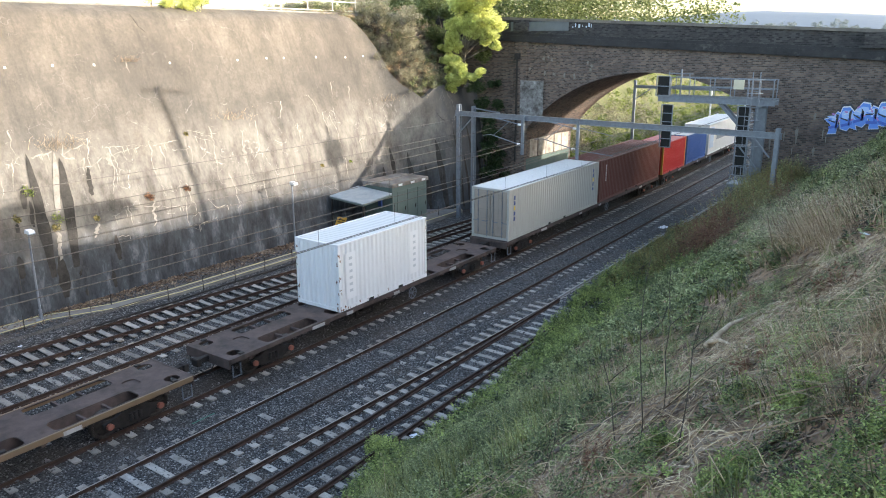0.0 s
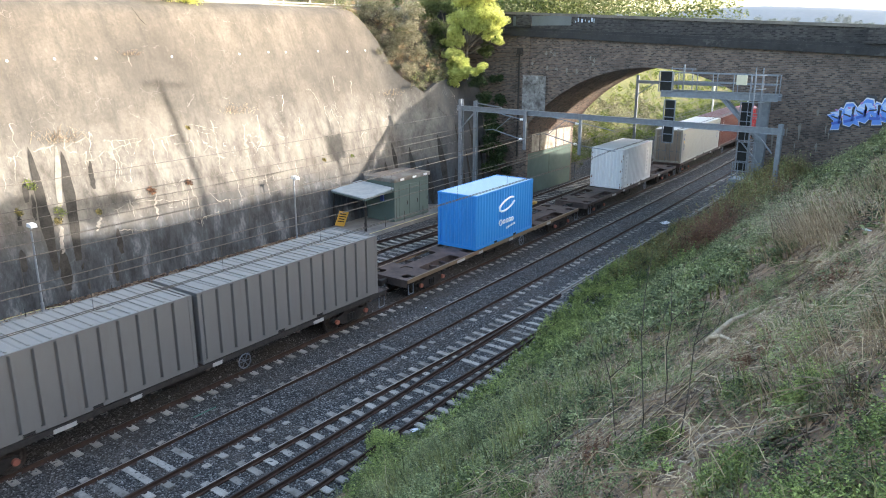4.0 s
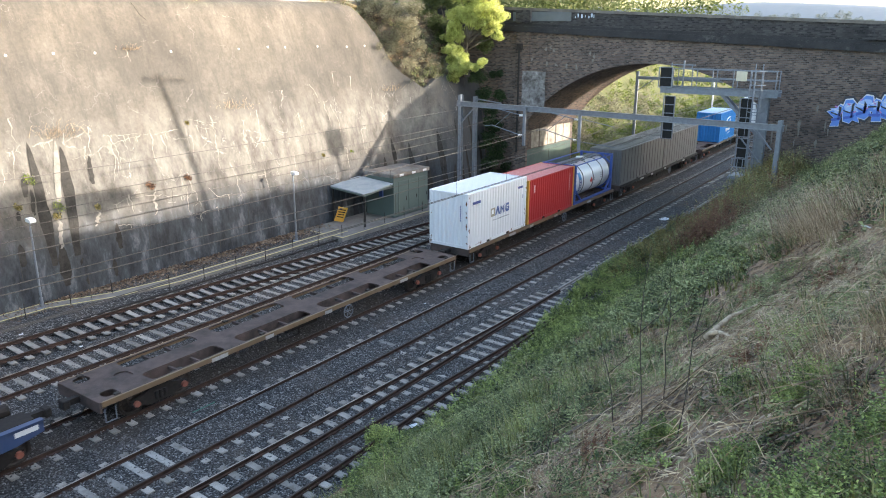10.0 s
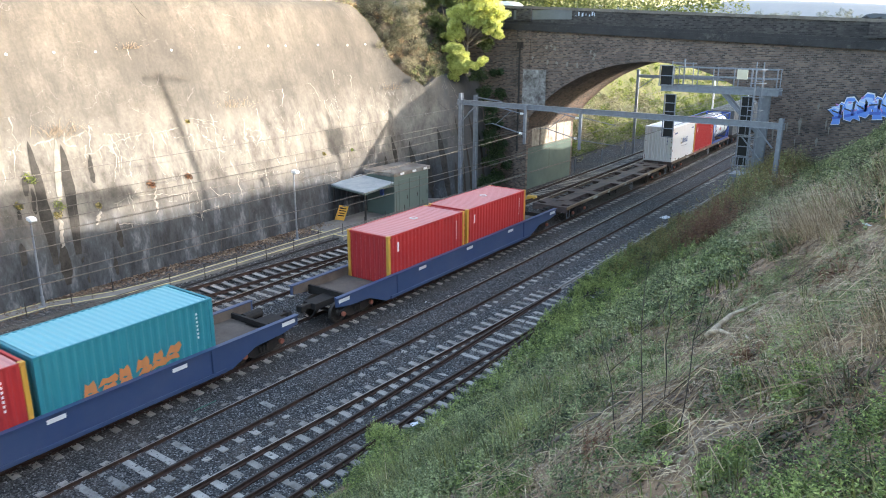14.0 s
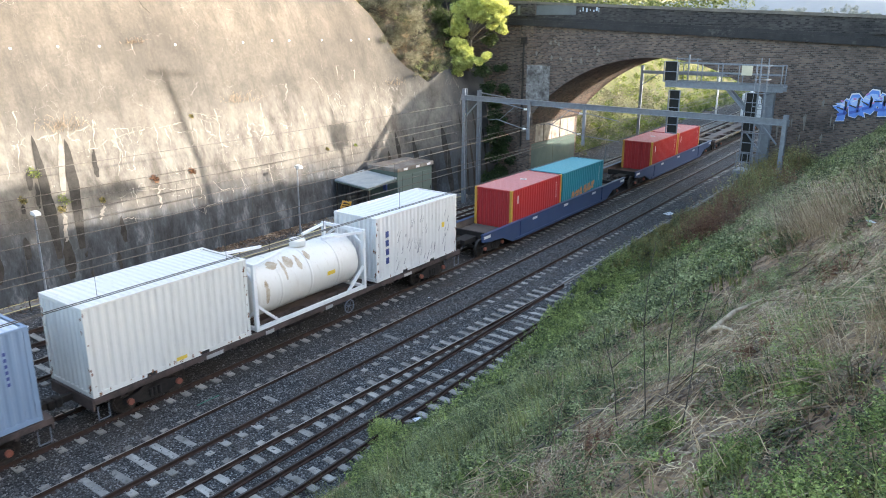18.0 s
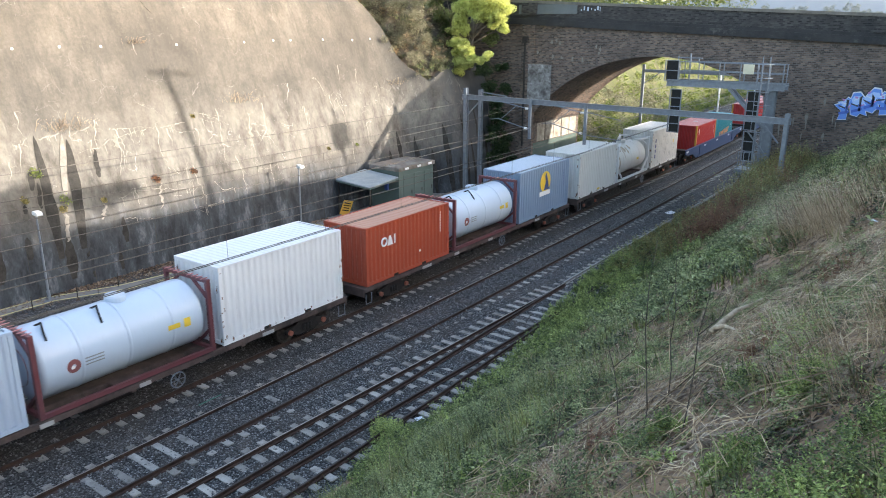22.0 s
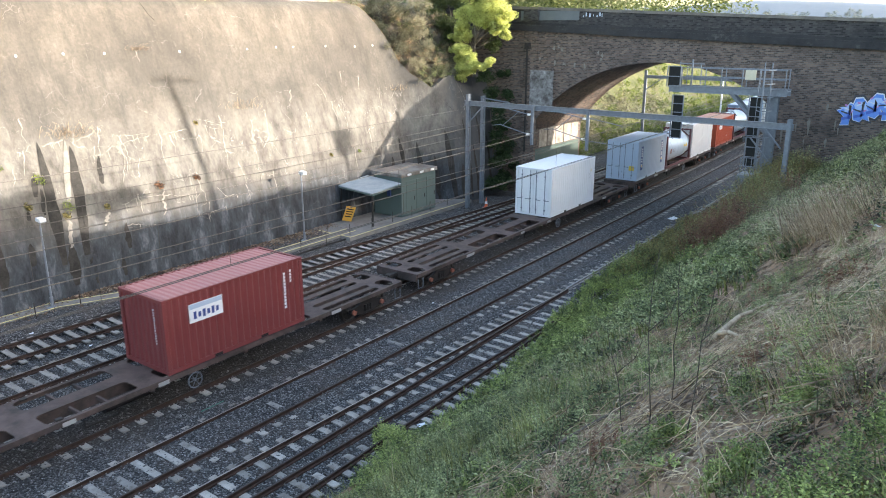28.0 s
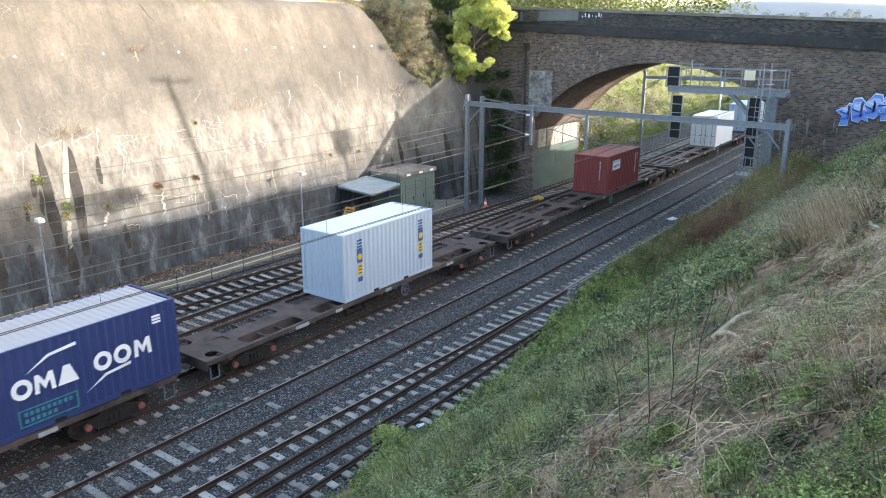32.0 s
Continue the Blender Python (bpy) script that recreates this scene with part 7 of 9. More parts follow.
def shoots(rng, base, height, n, size, thin=0.24, lean=-0.25):
    """Upright leafy shoots: n narrow leaves set round each leaning stem."""
    m = len(base)
    k = m * n
    h = np.repeat(height, n)
    u = rng.uniform(0.12, 1.0, k)
    st = np.repeat(np.c_[rng.normal(lean, 0.22, m), rng.normal(0, 0.22, m), np.ones(m)], n, 0)
    p = np.repeat(base, n, 0) + st * (h * u)[:, None]
    a = rng.uniform(0, 2 * np.pi, k)
    e = rng.uniform(-0.15, 0.9, k) + 0.5 * (u - 0.5)
    d = np.c_[np.cos(a) * np.cos(e), np.sin(a) * np.cos(e), np.sin(e)]
    side = np.c_[-np.sin(a), np.cos(a), rng.normal(0, 0.3, k)]
    ln = (size * rng.uniform(0.6, 1.4, k) * (1.15 - 0.5 * u))[:, None]
    mid = p + d * ln * 0.5 + np.array([0, 0, 0.06]) * ln
    tip = p + d * ln - np.array([0, 0, 0.22]) * ln
    v = np.stack([p, mid - side * ln * thin, tip, mid + side * ln * thin], 1).reshape(-1, 3)
    o = (np.arange(k) * 4)[:, None, None]
    return v, (np.array([[0, 1, 2], [0, 2, 3]])[None] + o).reshape(-1, 3)


def strands(rng, base, length, width, lift):
    """Fallen stalks lying over the ground, bent once."""
    m = len(base)
    a = rng.uniform(0, 2 * np.pi, m)
    ln = length * rng.uniform(0.4, 1.4, m)
    turn = rng.normal(0, 0.5, m)
    P = [base[:, :2]]
    P.append(P[0] + np.c_[np.cos(a), np.sin(a)] * (ln * 0.5)[:, None])
    P.append(P[1] + np.c_[np.cos(a + turn), np.sin(a + turn)] * (ln * 0.5)[:, None])
    up = [rng.uniform(0.0, 0.4, m) * lift, rng.uniform(0.3, 1.0, m) * lift, rng.uniform(0.0, 1.1, m) * lift]
    Q = [np.c_[q, np.array([bank_z(x, y) for x, y in q]) + 0.015 + w] for q, w in zip(P, up)]
    s = np.c_[-np.sin(a), np.cos(a), rng.normal(0, 0.6, m)] * (width * rng.uniform(0.6, 1.4, m) / 2)[:, None]
    v = np.stack([Q[0] - s, Q[0] + s, Q[1] - s, Q[1] + s, Q[2]], 1).reshape(-1, 3)
    o = (np.arange(m) * 5)[:, None, None]
    return v, (np.array([[0, 1, 3], [0, 3, 2], [2, 3, 4]])[None] + o).reshape(-1, 3)


def mounds(rng, spots, per, k, size, thin=0.24, lean=-0.18):
    """Leafy plants, each a mound of shoots that is tallest in its middle; spots of (x, y, radius, height)."""
    base, tall = [], []
    for x, y, r, h in spots:
        d = np.sqrt(rng.uniform(0, 1, per)) * r
        a = rng.uniform(0, 2 * np.pi, per)
        px, py = x + d * np.cos(a), y + d * np.sin(a) * 1.15
        base.append(np.c_[px, py, [ground_z(p, q) - 0.02 for p, q in zip(px, py)]])
        tall.append(h * (1 - 0.7 * (d / r) ** 2) * rng.uniform(0.65, 1.25, per))
    return shoots(rng, np.concatenate(base), np.concatenate(tall), k, size, thin, lean)


def lushness(x, y):
    """Share of the ground that leafy plants cover: thick along the foot, thin on the dry upper slope."""
    up = 1.15 - 0.15 * smoothstep(10.5, 13.0, x) - 0.42 * smoothstep(15.5, 18.0, x) * (1 - 0.7 * smoothstep(15, 24, y))
    return max(0.0, up * (1 - 0.75 * dryness(x, y)) * (1 - 0.95 * bare(x, y)) + 0.7 * blobs(x, y, LUSH_SPOTS))


def plant_spots(rng, n, x0, x1, y0, y1, r0, r1, h0, h1, keep):
    out = []
    for x, y, _ in on_bank(rng, n, x0, x1, y0, y1, keep):
        r = rng.uniform(r0, r1)
        tall = smoothstep(-0.3, 0.5, field(x, y, 0.7, 51.0))
        out.append((x, y, r, (h0 + (h1 - h0) * tall) * rng.uniform(0.75, 1.2)))
    return out


def plant_bank():
    rng = np.random.default_rng(11)
    near, far = (9.0, 22.6, 2.0, 14.0), (8.6, 23.0, 14.0, 49.3)
    green = lambda x, y: lushness(x, y)
    # leafy weeds in mounds, three kinds in drifts
    kinds = (("bright green leafy weeds in clumps on the bank", LUSH, lambda x, y: (0.15 + 0.75 * (1 - smoothstep(10.5, 13.5, x)) + 0.9 * blobs(x, y, LUSH_SPOTS)) * smoothstep(-0.35, 0.1, field(x, y, 0.6, 13.0)), 150, 250, 0.27, 1.0),
             ("grey-green leafy weeds in clumps on the bank", WEED, lambda x, y: 0.25 + 0.6 * smoothstep(10.0, 13.0, x), 330, 560, 0.22, 1.0),
             ("dark green low weeds on the bank", OLIVE_LEAF, lambda x, y: 0.45 * smoothstep(-0.1, 0.3, field(x, y, 0.7, 57.0)) + 0.3 * (1 - smoothstep(10.5, 12.5, x)), 150, 260, 0.26, 0.7))
    for label, mat, share, n0, n1, thin, tall in kinds:
        a = plant_spots(rng, n0 * 3, 9.0, 18.0, 2.0, 14.0, 0.16, 0.42, 0.18 * tall, 0.50 * tall, lambda x, y: 0.85 * green(x, y) * share(x, y))
        b = plant_spots(rng, n0 * 3, 17.0, 22.6, 2.6, 14.0, 0.10, 0.28, 0.12 * tall, 0.34 * tall, lambda x, y: 1.0 * green(x, y) * share(x, y))
        c = plant_spots(rng, n1 * 3, *far, 0.28, 0.70, 0.28 * tall, 0.70 * tall, lambda x, y: 0.72 * green(x, y) * share(x, y))
        stuff("weeds", label, "weeds", [mounds(rng, a, 26, 13, 0.066, thin), mounds(rng, b, 22, 15, 0.036, thin), mounds(rng, c, 22, 10, 0.125, thin)], mat)
    # low seedlings between the clumps
    P = []
    for (x0, x1, y0, y1), n, k, sz in ((near, 5200, 9, 0.045), (far, 4200, 9, 0.10)):
        b = on_bank(rng, n, x0, x1, y0, y1, lambda x, y: 0.75 * green(x, y))
        P.append(shoots(rng, b, rng.uniform(0.05, 0.22, len(b)), k, sz, 0.22))
    stuff("weeds", "low green seedlings between the clumps on the bank", "weeds", P, WEED)
    # the rank corner next to the camera, and the bush that leans over the outer rail
    P = [mounds(rng, [(21.35, 4.3, 0.42, 0.42), (21.6, 4.9, 0.3, 0.34), (21.0, 4.0, 0.3, 0.30), (20.8, 5.95, 0.20, 0.32), (20.55, 4.95, 0.2, 0.26), (21.5, 3.6, 0.4, 0.36), (20.2, 6.6, 0.14, 0.24), (19.7, 6.0, 0.2, 0.26), (18.2, 6.0, 0.25, 0.30), (20.0, 9.0, 0.2, 0.3)], 130, 24, 0.030, 0.24),
         mounds(rng, [(8.5, 15.3, 0.55, 0.75), (8.0, 15.6, 0.40, 0.55), (9.1, 14.8, 0.6, 0.7), (9.6, 13.4, 0.7, 0.7), (10.4, 12.6, 0.7, 0.6), (9.6, 16.6, 0.6, 0.6), (9.3, 18.6, 0.6, 0.7), (9.3, 20.3, 0.7, 0.8), (9.2, 22.3, 0.8, 0.8), (9.1, 24.6, 0.8, 0.7), (8.9, 26.8, 0.7, 0.7), (8.8, 28.6, 0.8, 0.7), (8.8, 31.0, 0.8, 0.7), (8.9, 33.4, 0.8, 0.7), (8.9, 36.4, 0.8, 0.8), (10.6, 23.0, 0.8, 0.7), (10.7, 27.6, 0.8, 0.7)], 80, 22, 0.085, 0.26, -0.1)]
    stuff("lush_weeds", "bright green bushy weeds along the foot of the bank", "weeds", P, LUSH)
    # grass: short tufts, and long arching blades
    P = []
    for (x0, x1, y0, y1), n, h, w in ((near, 2400, 0.24, 0.010), (far, 2400, 0.34, 0.022)):
        b = on_bank(rng, n, x0, x1, y0, y1, lambda x, y: (0.9 - 0.5 * dryness(x, y)) * (1 - 0.85 * bare(x, y)) * smoothstep(-0.1, 0.25, field(x, y, 0.8, 31.0)))
        P.append(blades(rng, b, (-0.3, 0.0), 10, h, 0.22, w, 0.25))
    b = on_bank(rng, 420, 9.5, 17.6, 7.0, 15.0, lambda x, y: smoothstep(-0.05, 0.3, field(x, y, 0.9, 71.0)) * (1 - bare(x, y)))
    P.append(blades(rng, b, (-0.35, 0.0), 18, 0.55, 0.45, 0.013, 0.45))
    def aside(n, x0, x1, y0, y1):
        q = np.c_[rng.uniform(x0, x1, n), rng.uniform(y0, y1, n)]
        q = q[(q[:, 0] - EYE[0]) ** 2 + (q[:, 1] - EYE[1]) ** 2 > 0.6]
        return np.c_[q, np.array([bank_z(x, y) for x, y in q]) - 0.02]
    for b in (aside(1500, 9.0, 28.0, -14.0, 1.5), aside(1500, 22.6, 30.0, 1.5, 49.0)):
        P.append(blades(rng, b, (-0.1, 0.0), 10, 0.22, 0.30, 0.022, 0.3))
    stuff("green_grass", "tufts of green grass on the steep bank", "grass", P, GRASS)
    # straw: tussocks, mats of fallen stalks, single stalks
    P = []
    for (x0, x1, y0, y1), n, h, w in ((near, 1300, 0.26, 0.0055), (far, 800, 0.42, 0.013)):
        b = on_bank(rng, n, x0, x1, y0, y1, lambda x, y: 0.03 + 0.5 * dryness(x, y) * smoothstep(-0.15, 0.2, field(x, y, 1.1, 88.0)))
        P.append(blades(rng, b, (-0.45, 0.05), 24, h, 0.45, w, 0.5))
    for (x0, x1, y0, y1), n, ln, w in (((14.5, 22.6, 2.6, 14.0), 56000, 0.20, 0.0050), ((9.0, 15.0, 5.0, 14.0), 6000, 0.35, 0.006), (far, 20000, 0.5, 0.010)):
        b = on_bank(rng, n, x0, x1, y0, y1, lambda x, y: (0.30 if y < 14 else 0.12) + 0.55 * dryness(x, y))
        P.append(strands(rng, b, ln, w, 0.09))
    # the long pale tussocks on the upper slope
    b = on_bank(rng, 110, 17.6, 21.8, 13.0, 30.0, lambda x, y: 0.9 * dryness(x, y) * smoothstep(-0.2, 0.2, field(x, y, 0.9, 66.0)))
    P.append(blades(rng, b, (-0.6, -0.1), 20, 0.62, 0.75, 0.016, 0.7))
    for x, y, n, h in ((19.2, 15.8, 16, 0.85), (19.9, 14.6, 10, 0.8), (18.6, 18.4, 12, 0.9), (20.4, 17.5, 10, 0.8), (21.2, 6.2, 9, 0.40), (21.45, 7.0, 8, 0.42), (17.1, 11.9, 5, 0.45), (20.1, 8.2, 5, 0.30)):
        q = np.c_[rng.normal(x, 0.28, n), rng.normal(y, 0.45, n)]
        P.append(blades(rng, np.c_[q, [bank_z(p, o) - 0.02 for p, o in q]], (-0.7, -0.15), 46, h, 0.7 * h, 0.0055, 0.6))
    b = on_bank(rng, 300, 12.5, 22.0, 3.2, 40, lambda x, y: 0.3 + 0.5 * smoothstep(16, 18, x))
    P.append(blades(rng, b, (-0.2, 0.0), 2, 0.85, 0.6, 0.008, 0.35))
    stuff("dry_grass", "matted dry straw-coloured grass on the bank", "grass", P, STRAW)
    # dead leaves and twigs on the soil
    b = on_bank(rng, 52000, 12.0, 22.6, 2.6, 16.0, lambda x, y: 0.45 + 0.5 * bare(x, y))
    P = [strands(rng, b, 0.10, 0.016, 0.04)]
    b = on_bank(rng, 9000, 14.0, 22.6, 2.6, 14.0, lambda x, y: 0.25 + 0.7 * bare(x, y))
    P.append(strands(rng, b, 0.45, 0.009, 0.06))
    stuff("leaf_litter", "brown dead leaves and twigs on the bare soil", "leaf litter", P, HUSK)
    P, Q = [], []
    for k in range(150):
        cx, cy = rng.uniform(8.9, 13.2), rng.uniform(36.5, 49.0)
        if 10.2 < cx < 11.6 and 45.4 < cy < 47.4:
            continue
        n = 26
        c = np.c_[rng.normal(cx, 0.35, n), rng.normal(cy, 0.4, n)]
        z = np.array([bank_z(x, y) for x, y in c])
        (P if k % 3 else Q).append(shoots(rng, np.c_[c, z - 0.02], rng.uniform(0.6, 1.75, n), 22, 0.12, 0.26, -0.1))
    for k in range(70):
        cx, cy = rng.uniform(12.5, 18), rng.uniform(38, 49.2)
        n = 16
        c = np.c_[rng.normal(cx, 0.35, n), rng.normal(cy, 0.35, n)]
        z = np.array([bank_z(x, y) for x, y in c])
        (Q if k % 3 else P).append(shoots(rng, np.c_[c, z - 0.02], rng.uniform(0.1, 0.4, n), 22, 0.10, 0.26, -0.1))
    R = []
    for k in range(330):
        cy = rng.uniform(23.0, 49.0)
        edge = np.interp(cy, (23, 28, 33, 40, 49), (8.3, 7.25, 6.45, 6.25, 5.9))
        cx = edge + 0.25 + abs(rng.normal(0, 1.1))
        if cx > 9.6 or (10.2 < cx < 11.6 and 45.4 < cy < 47.4):
            continue
        n = 12
        c = np.c_[np.maximum(rng.normal(cx, 0.22, n), edge), rng.normal(cy, 0.35, n)]
        z = np.array([ground_z(x, y) for x, y in c])
        tall = rng.uniform(0.15, 0.55, n) * min(1.0, 0.5 + (cx - edge)) * (1.0 if cy < 35 else 1.3)
        (R if cy < rng.normal(36, 2.0) else (P if k % 3 else Q)).append(shoots(rng, np.c_[c, z - 0.02], tall, 26, 0.095, 0.26, -0.05))
    for cx, cy, h in ((9.4, 36.8, 0.9), (10.4, 39.5, 1.3), (9.8, 42.3, 1.5), (11.6, 41.2, 1.3), (12.3, 43.4, 1.2), (8.8, 44.2, 1.2), (12.8, 38.8, 1.0), (9.0, 39.6, 1.1), (11.0, 43.9, 1.4)):
        n = 60
        c = np.c_[rng.normal(cx, 0.42, n), rng.normal(cy, 0.5, n)]
        z = np.array([ground_z(x, y) for x, y in c])
        P.append(shoots(rng, np.c_[c, z - 0.02], h * rng.uniform(0.35, 1.25, n), 24, 0.12, 0.26, -0.05))
    stuff("weeds", "green weeds spreading over the outer rail", "weeds", R, LUSH)
    stuff("scrub", "olive-brown scrub at the foot of the bank by the bridge", "scrub", P, SCRUB)
    stuff("scrub", "dark green scrub on the bank by the bridge", "scrub", Q, WEED)
    P = []
    for cx, cy, n, s in ((11.4, 36.4, 130, 0.10), (12.3, 34.8, 90, 0.10), (10.4, 38.4, 110, 0.10), (9.6, 40.2, 60, 0.10), (12.0, 37.6, 90, 0.11), (11.0, 35.2, 70, 0.10), (13.4, 40.5, 50, 0.10), (20.08, 11.4, 16, 0.05), (20.35, 11.0, 10, 0.05), (20.08, 7.6, 12, 0.045), (18.98, 6.27, 9, 0.04), (18.9, 12.6, 8, 0.05)):
        big = s > 0.06
        c = np.c_[rng.normal(cx, 0.55 if big else 0.10, n), rng.normal(cy, 0.65 if big else 0.14, n)]
        z = np.array([bank_z(x, y) for x, y in c])
        P.append(shoots(rng, np.c_[c, z - 0.02], rng.uniform(0.6, 1.9, n) * (1 if big else 0.20), 34, s, 0.3, -0.1))
    stuff("bracken", "withered reddish-brown bracken", "bracken", P, BRACKEN)


plant_bank()


def stick(label, pts, r):
    g = Geo()
    n = len(pts) - 1
    for i, (a, b) in enumerate(zip(pts, pts[1:])):
        g.rod(a, b, r * (1 - 0.7 * i / n), 6, r * (1 - 0.7 * (i + 1) / n))
    return solid("bare_stem", g, DARK_STEM if r < 0.02 else DEAD_WOOD, label, "branch", "stems on the bank", smooth=True)


def stem(x, y, h, dx, dy, r=0.0075, branch=True):
    z = bank_z(x, y)
    rng = random.Random(int(x * 100 + y * 10))
    pts = [(x + dx * u + rng.uniform(-0.03, 0.03), y + dy * u + rng.uniform(-0.03, 0.03), z - 0.05 + h * u) for u in (0, 0.2, 0.4, 0.6, 0.8, 1.0)]
    stick("thin dark bare stem of a dead weed", pts, r)
    if branch:
        p = pts[3]
        stick("thin dark bare stem of a dead weed", [p, (p[0] + 0.15, p[1] + 0.1, p[2] + 0.18), (p[0] + 0.2, p[1] + 0.15, p[2] + 0.4)], r * 0.7)


stem(19.55, 5.9, 1.9, -0.15, 0.3)
stem(19.9, 5.9, 1.5, 0.05, 0.25)
stem(19.0, 6.8, 1.2, -0.3, 0.1)
stem(18.2, 6.6, 0.9, 0.2, 0.1)
stem(19.2, 7.6, 1.7, -0.1, 0.2)
def lying(pts, up):
    return [(x, y, bank_z(x, y) + h) for (x, y), h in zip(pts, up)]


stick("weathered pale dead branch lying on the bank", lying(((18.70, 10.9), (18.82, 11.1), (18.93, 11.3), (19.05, 11.5), (19.22, 11.62)), (0.10, 0.15, 0.19, 0.15, 0.12)), 0.058)
stick("weathered pale dead branch lying on the bank", lying(((18.72, 10.95), (18.98, 10.55), (19.2, 10.1), (19.5, 9.4)), (0.14, 0.15, 0.10, 0.02)), 0.040)
rot = stick("half-buried rotting brown branch on the bank", lying(((17.35, 6.9), (17.75, 7.2), (18.15, 7.75), (18.5, 8.35)), (0.04, 0.07, 0.09, 0.05)), 0.042)
rot.data.materials[0] = BARK
rng = random.Random(77)
for k in range(46):
    x, y = rng.uniform(16.5, 21.6), rng.uniform(4.6, 13.0)
    if (x - EYE[0]) ** 2 + (y - EYE[1]) ** 2 < 9:
        continue
    a, l = rng.uniform(0, 6.28), rng.uniform(0.25, 0.8)
    q = [(x + l * u * math.cos(a + 0.5 * u), y + l * u * math.sin(a + 0.5 * u)) for u in (0, 0.35, 0.7, 1.0)]
    stick("dry grey twig lying on the bank", lying(q, [rng.uniform(0.03, 0.14) for _ in q]), rng.uniform(0.006, 0.016)).data.materials[0] = DEAD_WOOD

# long flattened stalks of last year's grass
rng = random.Random(91)
g = Geo()
for k in range(420):
    x, y = rng.uniform(17.3, 21.8), rng.uniform(4.4, 15.0)
    if (x - EYE[0]) ** 2 + (y - EYE[1]) ** 2 < 12 or noise.noise(Vector((x * 0.7, y * 0.4, 2.0))) < -0.12:
        continue
    a, l = rng.gauss(2.2, 0.9), rng.uniform(0.35, 1.1)
    q = [(x + l * u * math.cos(a + 0.4 * u), y + l * u * math.sin(a + 0.4 * u)) for u in (0, 0.3, 0.65, 1.0)]
    g.tube(lying(q, (0.03, rng.uniform(0.08, 0.26), rng.uniform(0.10, 0.34), rng.uniform(0.04, 0.3))), rng.uniform(0.0025, 0.0055), 3)
solid("dry_stalks", g, STRAW, "long pale dry grass stalks flattened on the bank", "dry grass", kind="stuff")


# ---- trees ----
def tree(name, label, base, clumps, n, size, mat, trunk_r=0.14, squash=0.8, seed=1, category="tree"):
    """A tapered trunk, a limb to every clump of leaves, and the crown."""
    t = thing(name, label, category, at=pose(*base))
    rng = np.random.default_rng(seed)
    top = max(c[2] for c in clumps)
    mid = Vector((sum(c[0] for c in clumps) / len(clumps), sum(c[1] for c in clumps) / len(clumps), 0)) - Vector((base[0], base[1], 0))
    g = Geo()
    h = (top - base[2]) * 0.55
    knots = [Vector((mid.x * u * 0.6 + 0.1 * math.sin(3 * u), mid.y * u * 0.6, h * u)) for u in (0, 0.3, 0.6, 1.0)]
    for i in range(3):
        g.rod(knots[i], knots[i + 1], trunk_r * (1 - 0.25 * i), 8, trunk_r * (0.75 - 0.25 * i))
    part("trunk", g, BARK, t, smooth=True)
    for c in clumps:
        p = Vector(c[:3]) - Vector(base)
        u = min(max((p.z - 0.6) / max(h, 0.1), 0.15), 0.95) * 0.8
        a = knots[0].lerp(knots[3], u)
        m = a.lerp(p, 0.5) + Vector((0, 0, 0.15))
        g = Geo()
        g.rod(a, m, trunk_r * 0.35, 6, trunk_r * 0.22).rod(m, p, trunk_r * 0.22, 6, trunk_r * 0.08)
        part("limb", g, BARK, t, smooth=True)
    C = np.array([[c[0] - base[0], c[1] - base[1], c[2] - base[2]] for c in clumps])
    R = np.array([c[3] for c in clumps])
    sub, rad = [], []
    for c, r in zip(C, R):
        k = max(9, int(20 * r))
        u = rng.normal(0, 1, (k, 3))
        u /= np.linalg.norm(u, axis=1)[:, None]
        sub.append(c + u * r * rng.uniform(0.45, 0.95, k)[:, None] * np.array([1, 1, squash]))
        rad.append(rng.uniform(0.32, 0.56, k) * r ** 0.6)
    sub, rad = np.concatenate(sub), np.concatenate(rad)
    v, f = leaves(rng, sub, rad, n, size, 0.85, 0.15)
    part("crown", mesh_of("crown", v, f, mat), None, t)
    return t


tree("tree", "sunlit tree with bright yellow-green leaves beside the bridge", (-10.4, 47.0, 8.6),
     [(-8.2, 46.8, 13.3, 0.95), (-9.3, 46.8, 13.3, 0.85), (-8.0, 46.6, 12.4, 0.55), (-8.9, 46.6, 12.4, 0.55), (-7.3, 46.6, 11.5, 0.38), (-7.5, 46.6, 12.2, 0.40), (-11.0, 46.5, 12.0, 0.60), (-10.5, 46.4, 11.5, 0.45), (-11.2, 46.2, 10.6, 0.52),
      (-10.3, 46.0, 10.4, 0.58), (-9.7, 45.9, 10.0, 0.45), (-9.4, 45.8, 9.5, 0.42), (-8.8, 45.8, 9.4, 0.36), (-10.4, 45.8, 9.3, 0.42), (-8.1, 46.0, 9.7, 0.36), (-10.7, 46.0, 8.6, 0.42), (-9.0, 46.8, 14.7, 1.2), (-7.9, 46.9, 15.2, 1.1), (-10.6, 46.8, 14.4, 0.9), (-10.0, 46.8, 13.2, 0.7), (-7.6, 47.2, 13.0, 0.6), (-8.5, 47.0, 11.9, 0.5), (-9.8, 47.0, 12.5, 0.6), (-10.9, 46.8, 13.0, 0.7), (-11.6, 46.6, 11.4, 0.45), (-10.8, 46.2, 9.8, 0.5), (-9.9, 46.0, 9.0, 0.4), (-11.3, 46.4, 9.2, 0.4)], 210, 0.062, BRIGHT_LEAF, 0.13, seed=3)
